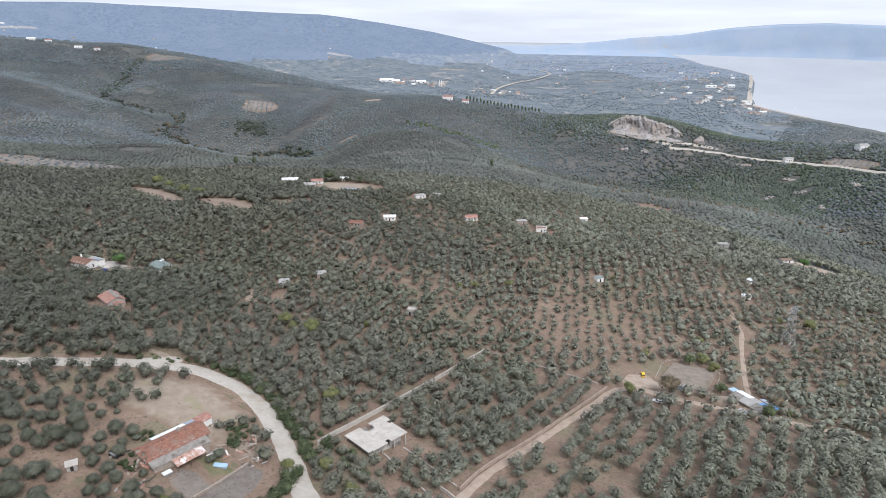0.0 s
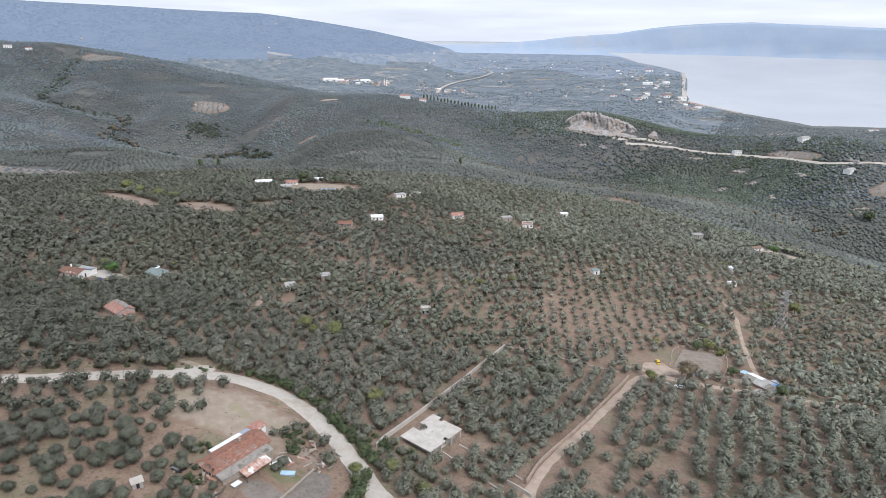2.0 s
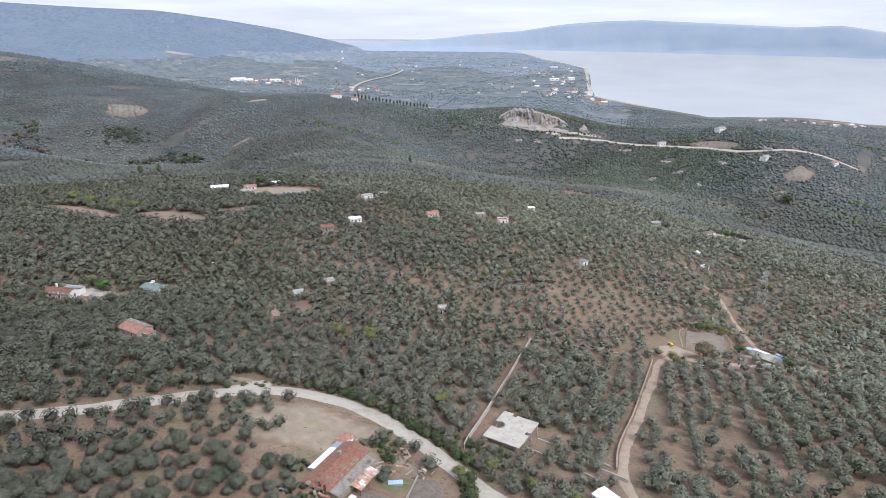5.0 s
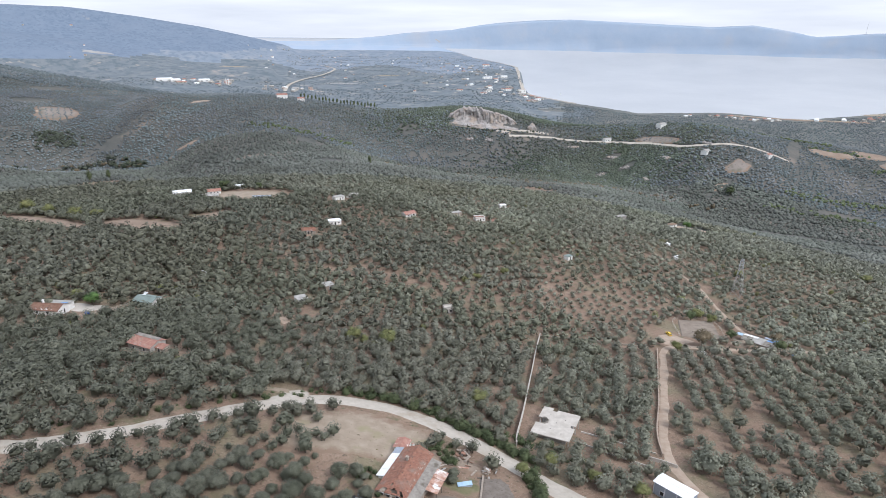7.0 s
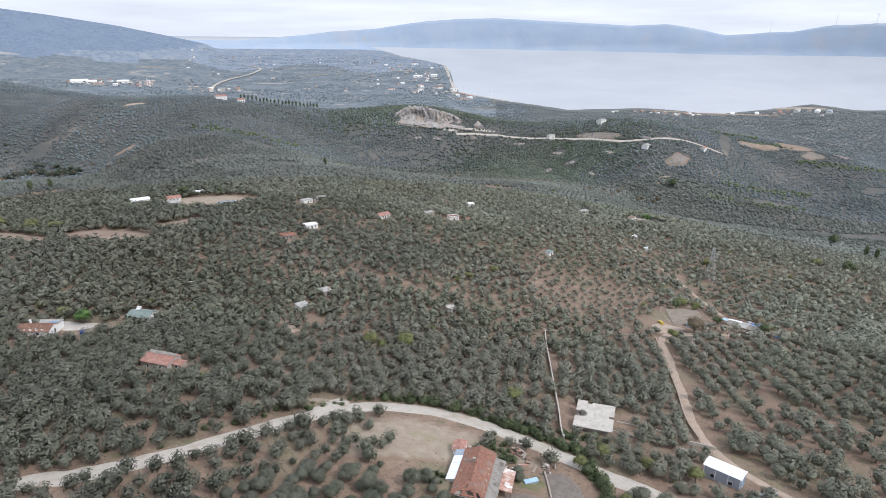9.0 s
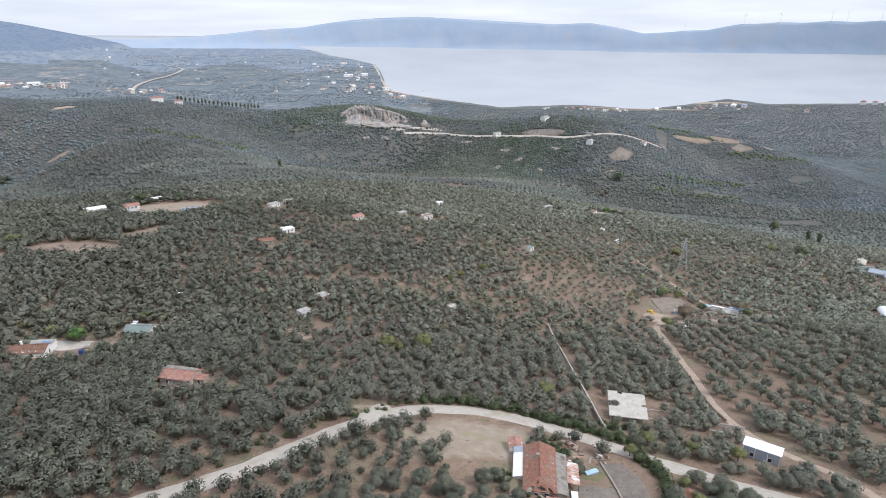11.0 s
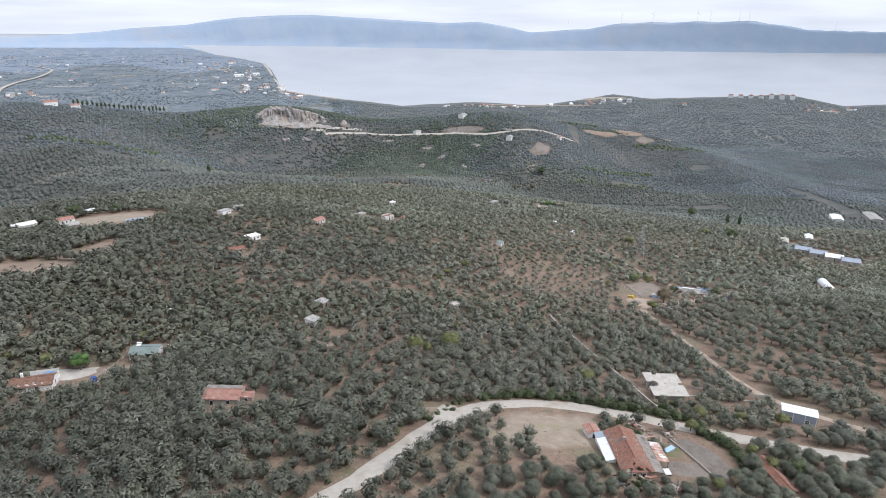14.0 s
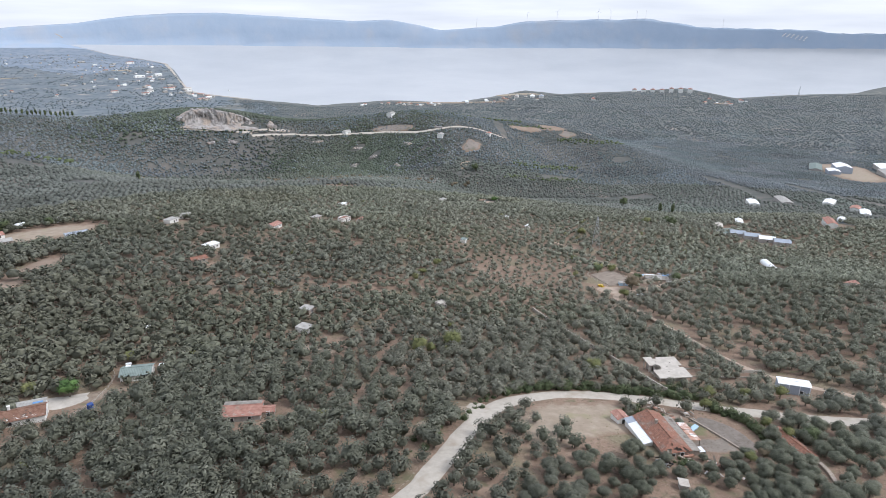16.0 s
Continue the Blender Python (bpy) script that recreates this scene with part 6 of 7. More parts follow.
    gable_house(nm, lb, "building" if big else "house", x, y, t, l, w, h, r, wm, rm, over=0.4, tiled=rm in (TILE, TILE_PALE) and not big, doors=(("s", 0.0),), windows=(("s", -l / 4), ("s", l / 4), ("e", 0.0)))
for k in range(4):
    x, y, t = 323 - 4.6 * k, 240 - 12.5 * k, -70
    bay = gable_house("long_shed", "bay of a long white-roofed greenhouse shed", "shed", x, y, t, 12.4, 11.0, 3.2, 1.3, GREY_WALL, WHITE_SHEET if k == 2 else BLUE_GREY, over=0.2, group="bays of the long shed", tiled=False, doors=(("s", 0.0),))


def tunnel(x, y, turn, l, w, h, label):
    """A plastic greenhouse: a ribbed arched cover with closed ends."""
    ob = thing("tunnel_greenhouse", label, "greenhouse", x, y, turn)
    bm = bmesh.new()
    n, m = int(l / 1.5), 10
    rows = [[bm.verts.new((-l / 2 + l * i / n, -w / 2 * math.cos(math.pi * j / m), h * math.sin(math.pi * j / m) ** 0.8 + (0.06 if i % 2 else 0) - 0.2)) for j in range(m + 1)] for i in range(n + 1)]
    for a, b in zip(rows, rows[1:]):
        for j in range(m):
            bm.faces.new((a[j], b[j], b[j + 1], a[j + 1]))
    part("cover", bm, WHITE_SHEET, ob)
    for r in (0, -1):
        bm = bmesh.new()
        xx = -l / 2 if r == 0 else l / 2
        vs = [bm.verts.new((xx, -w / 2 * math.cos(math.pi * j / m), h * math.sin(math.pi * j / m) ** 0.8 - 0.2)) for j in range(m + 1)]
        bm.faces.new(vs if r else vs[::-1])
        bmesh.ops.solidify(bm, geom=bm.faces[:], thickness=0.05)
        part("end_wall", bm, BLUE_GREY, ob)
    return ob


tunnel(217, 190, 36, 27, 6.0, 2.8, "long white plastic tunnel greenhouse")
tunnel(428, 176, 10, 18, 8.0, 3.4, "white arched plastic greenhouse beside the villa")
patch("ploughed_field", -168, 486, 26, 13, -35, FIELD, "bare reddish ploughed field", 21, 0.4)
patch("ploughed_field", -232, 511, 38, 8, -42, FIELD, "bare reddish ploughed strip", 22, 0.4)
patch("ploughed_field", -126, 505, 20, 7, 38, FIELD, "bare reddish ploughed field corner", 23, 0.4)
patch("village_plot", -92, 589, 33, 19, -4, DUST, "bare pale farmyard among barns", 24, 0.5)
patch("bare_slope", 290, 470, 19, 12, -20, TRACK, "bare eroded slope round a ruin", 25, 0.6)
patch("bare_path", -95, 303, 3.5, 12, 10, TRACK, "bare sandy path below the huts", 26, 0.2)
patch("bare_bank", 412, 190, 14, 9, 10, TRACK, "bare brown earth bank beside the villa", 27, 0.5)
patch("factory_yard", 1300, 262, 130, 50, 20, DUST, "pale factory yard", 28, 1.0)
patch("stubble_field", 820, 760, 36, 12, -30, FIELD, "brown stubble field on the far slope", 29, 3.2)
patch("stubble_field", 886, 742, 30, 16, -30, FIELD, "brown stubble field on the far slope", 30, 3.2)
patch("pasture", -425, 690, 98, 34, -27, PALE_SOIL, "pale brown pasture with scattered trees", 31, 0.5)

# ---- quarry and rock outcrops ----
QUARRY_FOOT = [(264, 1046), (272, 1036), (295, 1016), (312, 1001), (337, 993), (361, 989), (376, 989)]
foot = smooth_line(QUARRY_FOOT, 1.4)
ns, nh = len(foot), 44
qs, qh = np.meshgrid(np.linspace(0, 1, ns), np.linspace(0, 1, nh), indexing="ij")
inward = (math.sin(radians(22)), math.cos(radians(22)))
crag = np.array([[noise.fractal(Vector((a * 14.0, b * 2.4, 3.1)), 1.0, 2.0, 6) for a, b in zip(r1, r2)] for r1, r2 in zip(qs, qh)])
flute = np.array([noise.fractal(Vector((a * 30.0, 0.0, 8.0)), 1.0, 2.0, 4) for a in qs[:, 0]])[:, None]
bay = np.sin(math.pi * np.clip((qs - 0.12) / 0.5, 0, 1)) * 11 + np.sin(math.pi * np.clip((qs - 0.62) / 0.36, 0, 1)) * 6
# rubble slope, steep face, then the cap that runs back into the hill
depth = -9 + 13 * np.clip(qh / 0.25, 0, 1) + (bay + 6) * np.clip((qh - 0.1) / 0.4, 0, 1) + 34 * np.clip((qh - 0.86) / 0.14, 0, 1)
tall = np.interp(qs, (0, 0.06, 0.25, 0.5, 0.72, 0.9, 1.0), (2.0, 12.0, 25.0, 28.0, 21.0, 13.0, 2.0)) * (1 + 0.12 * flute)
lift = 0.22 * np.clip(qh / 0.25, 0, 1) + 0.74 * step((qh - 0.22) / 0.6) + 0.04 * np.clip((qh - 0.8) / 0.1, 0, 1)
on_face = np.clip(qh / 0.15, 0, 1) * (1 - np.clip((qh - 0.84) / 0.1, 0, 1))
depth = depth + on_face * (5.0 * crag + 1.8 * flute)
qx, qy = foot[:, 0][:, None] + inward[0] * depth, foot[:, 1][:, None] + inward[1] * depth
base = true_land(foot[:, 0], foot[:, 1])[:, None]
qz = base - 1.5 + tall * lift + on_face * crag * 1.5
qz = np.where(qh > 0.97, np.minimum(qz, true_land(qx, qy) - 1.5), qz)
face = grid_mesh("quarry_face", qx, qy, qz, [ROCK])
face.polygons.foreach_set("use_smooth", np.zeros(len(face.polygons), bool))
tagged(new("quarry_face", face), "pale grey and buff quarried limestone cliff", "cliff", kind="structure")
patch("quarry_floor", 312, 1001, 52, 6, -33, ROAD, "pale dusty quarry floor", 41, 1.0)
patch("quarry_floor", 385, 978, 40, 4, -10, ROAD, "pale dusty quarry apron", 42, 1.0)
patch("eroded_slope", 537, 696, 13, 6, 20, DUST, "pale eroded bare slope among scrub", 43, 0.6)
patch("bare_spot", -123, 1153, 15, 6, 10, TRACK, "bare sandy spot on the hillside", 45, 0.8)
patch("bare_spot", -147, 991, 13, 4, 0, FIELD, "bare brown terrace on the hillside", 46, 0.8)
patch("bare_spot", -358, 1251, 20, 12, 0, TRACK, "sparse sandy orchard on the hillside", 47, 0.8)


def row_orchard(x, y, l, w, turn, across, along_row, size, seed, label):
    """Young trees in open rows on pale soil."""
    patch("orchard_soil", x, y, l, w, turn, PALE_SOIL, "pale soil between the rows of a young orchard", seed, 1.0)
    g = np.random.default_rng(seed)
    u, v = [q.ravel() for q in np.meshgrid(np.arange(-l, l, across), np.arange(-w, w, along_row))]
    u, v = u + g.normal(0, 0.06 * across ** 1.3, u.size), v + g.normal(0, 0.06 * across ** 1.3, v.size)
    inside = ((u / l) ** 2 + (v / w) ** 2 < 1.15) & (g.random(u.size) > 0.1)
    u, v = u[inside], v[inside]
    c, s = math.cos(radians(turn)), math.sin(radians(turn))
    px_, py_ = x + u * c - v * s, y + u * s + v * c
    scatter("young_orchard", np.c_[px_, py_, true_land(px_, py_), size * g.uniform(0.7, 1.3, len(u)), g.uniform(0, 6.28, len(u))], 4, HAZED_LEAVES, label)


row_orchard(-655, 1562, 48, 27, -17, 9.0, 6.0, 0.8, 201, "rows of young trees on a pale knoll")
row_orchard(-350, 1245, 31, 40, 11, 9.0, 6.5, 0.8, 202, "rows of young trees on a pale slope")
row_orchard(-425, 690, 112, 42, -27, 13.0, 12.0, 1.0, 203, "scattered olive trees on stony pasture")
row_orchard(562, 868, 36, 10, -57, 8.0, 6.0, 0.8, 204, "rows of young trees below the quarry road")
patch("dry_meadow", -556, 1566, 42, 6, -17, FIELD, "yellowed dry meadow on the ridge", 205, 1.0)
patch("bare_slope", -895, 1552, 40, 12, -15, PALE_SOIL, "bare pale slope below the ridge houses", 211, 1.0)
patch("bare_field", 885, 705, 22, 12, 10, PALE_SOIL, "bare grey-brown field on the far slope", 206, 1.0)
patch("bare_field", 962, 699, 19, 11, 0, PALE_SOIL, "bare grey-brown field on the far slope", 207, 1.0)
patch("stony_slope", 590, 722, 20, 13, 15, PALE_SOIL, "stony bare slope among scrub", 208, 1.0)


def outcrop(x, y, l, w, h, turn, seed):
    rng = np.random.default_rng(seed)
    v, f = [], []
    pieces = [blob(rng, rng.normal(0, l / 3), rng.normal(0, w / 3), rng.uniform(-0.2, 0.35) * h, h * rng.uniform(0.35, 0.95), rng.uniform(0.5, 1.0)) for _ in range(18)]
    ob = tagged(new("rock_outcrop"), "bare grey limestone outcrop among scrub", "rock", "rock outcrops on the far slope")
    ob.matrix_world = Matrix.Translation(place(x, y)[0]) @ Matrix.Rotation(radians(turn), 4, "Z")
    for v, f in pieces:
        new("boulder", tri_mesh("boulder", v, f, ROCK)).parent = ob
    return ob


for k, (x, y, l, w, h) in enumerate(((486, 878, 24, 8, 3.6), (489, 843, 28, 8, 3.6), (443, 843, 20, 7, 3.2), (487, 790, 14, 6, 4), (398, 990, 20, 6, 7), (309, 964, 14, 6, 4), (540, 815, 12, 5, 4), (600, 800, 10, 5, 4), (280, 978, 12, 6, 4), (442, 928, 16, 6, 3.2))):
    outcrop(x, y, l, w, h, 20 * k, 50 + k)

# ---- lattice pylon ----
pylon = thing("pylon", "grey steel lattice power pylon", "pylon", 186.5, 308.0, 25)
H = 25.0


def strut(bm, a, b, r=0.07):
    v, f = tube(a, b, r, r, 4)
    vs = [bm.verts.new(p) for p in v]
    for q in f:
        bm.faces.new([vs[i] for i in q])


wide = lambda z: 2.6 * (1 - z / H) + 0.45
for sx_, sy_ in ((-1, -1), (1, -1), (1, 1), (-1, 1)):
    bm = bmesh.new()
    strut(bm, (sx_ * wide(0), sy_ * wide(0), -0.5), (sx_ * wide(H), sy_ * wide(H), H), 0.1)
    part("leg", bm, STEEL, pylon)
levels = [0, 4, 8, 12, 16, 19.5, 22, 25]
corners = ((-1, -1), (1, -1), (1, 1), (-1, 1))
for a, b in zip(levels, levels[1:]):
    for i in range(4):
        p, q = corners[i], corners[(i + 1) % 4]
        for c, d in ((p, q), (q, p)):
            bm = bmesh.new()
            strut(bm, (c[0] * wide(a), c[1] * wide(a), a), (d[0] * wide(b), d[1] * wide(b), b))
            part("brace", bm, STEEL, pylon)
for z, r in ((17.5, 4.2), (21.0, 5.0), (23.2, 4.0)):
    bm = bmesh.new()
    for s in (-1, 1):
        for e in (-1, 1):
            strut(bm, (s * wide(z), e * wide(z), z), (s * r, 0, z + 0.4))
            strut(bm, (s * wide(z + 1.4), e * wide(z + 1.4), z + 1.4), (s * r, 0, z + 0.4))
    part("crossarm", bm, STEEL, pylon)


# ---- other trees and shrubs ----
def big_tree(x, y, s, mat, label, seed, tall=1.0):
    rng = np.random.default_rng(seed)
    pf = crown_puffs(rng, 9, 1.4, 2.3, 4.0, (1.1, 1.6))
    wood = [tube((0, 0, -0.5), (0.1, 0.0, 1.6), 0.24, 0.17, 6)] + [tube((0.1, 0, 1.4), (a * 0.7, b * 0.7, c - 0.2), 0.1, 0.04, 4) for a, b, c, r in pf]
    ob = tagged(new("broadleaf_tree"), label, "tree")
    ob.matrix_world = Matrix.Translation(place(x, y)[0]) @ Matrix.Diagonal((s, s, s * tall, 1))
    o = new("trunk", tri_mesh("trunk", *join(wood), BARK))
    o.parent = ob
    core = [blob(rng, a, b, c, r * 0.72) for a, b, c, r in pf]
    v, f, n = rounded(join(core + [tufts(rng, pf, 820, 0.48)]), pf, rng)
    o = new("crown", tri_mesh("crown", v, f, mat, n))
    o.parent = ob
    return ob


BROWNISH = leaf_material("autumn_brown_leaves", [(0.12, 0.095, 0.062), (0.16, 0.13, 0.085), (0.2, 0.16, 0.11)], 0.3)
FRESH = leaf_material("fresh_green_leaves", [(0.05, 0.1, 0.03), (0.085, 0.15, 0.045), (0.12, 0.19, 0.06)], 0.3)
for k, (x, y, s, m, lb) in enumerate((
        (-38.5, 202, 1.3, YELLOWING, "yellow-green broadleaf tree in the grove"), (-57, 258, 1.5, YELLOWING, "yellow-green broadleaf tree in the grove"), (-70, 265, 1.4, YELLOWING, "yellowing broadleaf tree in the grove"), (-66, 262, 0.8, YELLOWING, "yellowing low tree in the grove"),
        (100, 243, 1.8, BROWNISH, "brown autumn-leaved tree beside the yard"), (82, 240, 1.1, YELLOWING, "thin yellow-green tree beside the track"), (126, 250, 1.1, BUSH, "round dark evergreen tree beside the yard"), (129, 279, 1.3, YELLOWING, "yellow-green tree above the yard"),
        (121, 275, 1.1, BUSH, "dark green tree above the yard"), (131, 270, 1.2, YELLOWING, "yellow-green tree above the yard"), (137, 229, 1.2, BUSH, "dark tree beside the barn"), (146, 240, 1.2, BROWNISH, "brown bush behind the barn"),
        (-178, 334.0, 1.5, FRESH, "round bright green tree in a paved yard"), (-150, 348, 1.0, YELLOWING, "yellowing tree behind the cottage"), (-186, 346, 1.1, YELLOWING, "yellow-green tree behind the cottage"), (-33, 160, 0.9, YELLOWING, "yellow-green bush by the road"),
        (-44, 158, 0.8, YELLOWING, "yellow-green bush by the road"), (-24, 150, 0.9, YELLOWING, "yellow-green tree by the shed"), (-15, 140, 1.0, YELLOWING, "yellowing tree beside the shed"), (-138, 246, 0.8, YELLOWING, "yellow-green low tree in the grove"),
        (-66, 134.5, 0.8, BROWNISH, "brown bush by the timber heap"), (-71, 137, 0.75, YELLOWING, "yellow-green bush by the timber heap"), (-45, 126, 1.1, BUSH, "dark green tree by the ruined shed"), (-43.5, 139, 0.7, YELLOWING, "bright yellow-green bush in the hedge"), (-47.5, 131.5, 0.8, YELLOWING, "yellow-green bush by the ruined shed"), (-248, 548, 2.0, YELLOWING, "large yellow-green tree by a field"), (-232, 532, 1.8, YELLOWING, "yellow-green trees by a field"), (-213, 516, 2.0, YELLOWING, "large yellow-green tree by a field"),
        (-198, 509, 1.7, YELLOWING, "yellow-green tree by a field"), (212, 333, 1.3, YELLOWING, "yellow-green tree on the slope"), (282, 466, 1.5, FRESH, "bright green tree below the ruin"), (-110, 612, 2.0, BUSH, "large dark tree in the farmyard"), (-80, 612, 1.3, BUSH, "dark tree in the farmyard"),
        (330, 300, 1.8, BUSH, "dark green tree on the lower slope"), (345, 310, 1.6, BUSH, "dark green tree on the lower slope"), (320, 320, 1.6, YELLOWING, "yellow-green tree on the lower slope"), (514, 424, 2.2, BUSH, "large dark tree in the hollow"), (533, 672, 2.4, BUSH, "large dark tree in the hollow"), (40, 345, 1.0, YELLOWING, "yellow-green tree in the young orchard"), (20, 340, 1.0, YELLOWING, "yellow-green tree in the young orchard"), (135, 300, 1.0, YELLOWING, "yellow-green tree on the slope"))):
    big_tree(x, y, s, m, lb, 700 + k, 0.85 + 0.3 * ((k * 13) % 7) / 7)
for k, (x, y) in enumerate(((-231, 711), (-217, 731), (60, 760), (420, 330), (444, 352))):
    big_tree(x, y, 0.9, BUSH, "slim dark poplar in the grove", 800 + k, 3.0)
for k in range(22):
    x = 44 + 6.3 * k
    big_tree(x, 1192 - 0.25 * k + 3 * math.sin(k), 0.75, BUSH, "dark slim cypress in a row on the ridge", 830 + k, 3.0 + 0.3 * math.sin(k * 2.1))


def along(points, spread, gap, rng, size):
    line = smooth_line(points, gap)
    nrm = normals(line)
    off = rng.normal(0, spread, len(line))
    p = line + nrm * off[:, None] + rng.normal(0, gap * 0.25, line.shape)
    return np.c_[p, true_land(p[:, 0], p[:, 1]) - 0.9, size * rng.uniform(0.6, 1.35, len(p)), rng.uniform(0, 6.28, len(p))]


rng = np.random.default_rng(21)
hedge = np.r_[along([(-84, 215.5), (-72, 209), (-61, 200), (-53, 190), (-45, 177), (-38, 163)], 1.3, 0.8, rng, 0.95),
              along([(-42, 157), (-44, 148), (-48, 139.5), (-52, 135)], 1.0, 0.8, rng, 0.95), along([(-112, 212), (-98, 215), (-88, 217)], 1.2, 2.0, rng, 0.6),
              along([(-44, 186), (-38, 178), (-30, 168), (-22, 160)], 1.6, 1.5, rng, 0.75), along([(-120, 214), (-150, 206), (-190, 208)], 1.5, 3.5, rng, 0.6)]
scatter("roadside_hedge", hedge, 1, BUSH, "dark green shrubs along the road", "shrubs")
weeds = np.c_[rng.normal(-84, 22, 5200), rng.normal(170, 20, 5200)]
weeds = weeds[off_line(weeds[:, 0], weeds[:, 1], MAIN_ROAD, 4.2)]
turned = np.hypot((weeds[:, 0] - FARM[0]) * 0.656 + (weeds[:, 1] - FARM[1]) * 0.754, 0) < 10.5
across_ = np.abs(-(weeds[:, 0] - FARM[0]) * 0.754 + (weeds[:, 1] - FARM[1]) * 0.656 + 1.5) < 9.5
weeds = weeds[~(turned & across_)]
weeds = np.c_[weeds, near_land(weeds[:, 0], weeds[:, 1]), 0.018 * rng.gamma(1.2, 1.0, len(weeds)) + 0.012, rng.uniform(0, 6.28, len(weeds))]
DRY = leaf_material("dry_weeds", [(0.16, 0.13, 0.07), (0.2, 0.17, 0.1), (0.15, 0.155, 0.085)], 0.2)
scatter("dry_weeds", weeds, 4, DRY, "dry weeds and tussocks round the farmhouse", "weeds")
copse = np.c_[rng.normal(-332, 15, 70), rng.normal(1137, 9, 70)]
copse = np.c_[copse, true_land(copse[:, 0], copse[:, 1]) - 0.5, rng.uniform(1.3, 2.1, 70), rng.uniform(0, 6.28, 70)]
valley = np.r_[along(STREAM[:10], 8, 2.6, rng, 1.55), along(STREAM[9:14], 7, 2.2, rng, 2.1), copse, along([(-365, 1128), (-340, 1138), (-312, 1142)], 9, 0.8, rng, 1.5)]
bank = along([(515, 720), (541, 690), (556, 648), (580, 629), (612, 600)], 13, 0.3, rng, 1.05)
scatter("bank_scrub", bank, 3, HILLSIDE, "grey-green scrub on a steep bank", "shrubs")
scatter("valley_trees", valley, 2, SCRUB, "dark green trees along the valley stream", "trees")
autumn = np.r_[along(STREAM[5:14], 9, 11, rng, 2.2), along([(100, 850), (243, 838), (330, 790), (420, 700), (500, 640)], 14, 9, rng, 1.8), along([(200, 722), (290, 708), (380, 800), (410, 785)], 10, 8, rng, 1.6)]
scatter("autumn_trees", autumn, 2, BROWNISH, "brown and bare trees along the valley", "trees")
for belt, deep in (([(796, 783), (847, 760), (876, 735)], 5), ([(839, 702), (875, 670), (906, 645), (974, 631)], 5), ([(607, 649), (653, 632), (714, 628), (761, 618)], 6),
                   ([(553, 632), (582, 608), (618, 585), (671, 567)], 4), ([(150, 830), (210, 800), (262, 742)], 9), ([(-60, 1010), (20, 990), (90, 985)], 5), ([(700, 880), (780, 850), (860, 800)], 4)):
    scatter("tree_belt", along(belt, deep, 1.6, rng, 1.15), 3, BUSH, "dark belt of trees between olive parcels", "trees")
GREY_BRUSH = leaf_material("leafless_grey_brush", [(0.125, 0.112, 0.1), (0.158, 0.142, 0.126), (0.195, 0.176, 0.156)], 0.1, spread=(0.8, 1.2))
brush = np.r_[along([(250, 700), (300, 735), (350, 770), (380, 730), (420, 698), (470, 690)], 15, 1.3, rng, 1.1), along([(575, 540), (610, 532), (650, 522)], 16, 1.0, rng, 1.1), along([(150, 690), (210, 690), (260, 700)], 8, 3, rng, 1.0), along([(170, 190), (190, 212), (205, 240)], 9, 4.0, rng, 0.8)]
scatter("bare_brush", brush, 3, GREY_BRUSH, "grey-brown leafless brush in the hollow", "shrubs")
mixed = np.c_[rng.uniform(-350, 420, 170), rng.uniform(230, 640, 170)]
mixed = mixed[free(mixed[:, 0], mixed[:, 1])]
mixed = np.c_[mixed, near_land(mixed[:, 0], mixed[:, 1]) - 0.3, rng.uniform(0.7, 1.25, len(mixed)), rng.uniform(0, 6.28, len(mixed))]
scatter("grove_shrubs", mixed, 1, YELLOWING, "yellow-green shrubs among the olive trees", "shrubs")
scrub = np.c_[rng.normal(455, 80, 9000), rng.normal(850, 48, 9000)]
scrub = scrub[free(scrub[:, 0], scrub[:, 1])]
scrub = np.c_[scrub, true_land(scrub[:, 0], scrub[:, 1]) + 0.4, rng.uniform(0.55, 1.2, len(scrub)), rng.uniform(0, 6.28, len(scrub))]
scatter("hill_scrub", scrub, 4, SCRUB, "dark green oak scrub on the far hillside", "shrubs")
crest = np.c_[rng.normal(420, 125, 9000), rng.normal(1090, 42, 9000)]
front = along([(285, 1010), (318, 986), (350, 980)], 2.5, 5, rng, 1.1)
scatter("quarry_shrubs", front, 1, BUSH, "dark shrubs at the foot of the quarry", "shrubs")
crest = crest[free(crest[:, 0], crest[:, 1])]
crest = np.c_[crest, true_land(crest[:, 0], crest[:, 1]) + 0.5, rng.uniform(0.6, 1.3, len(crest)), rng.uniform(0, 6.28, len(crest))]
scatter("crest_scrub", crest, 4, SCRUB, "green woodland on the ridge above the quarry", "trees")

# ---- the coastal plain: houses, factory, woods ----
rng = random.Random(31)
far_kinds = {}


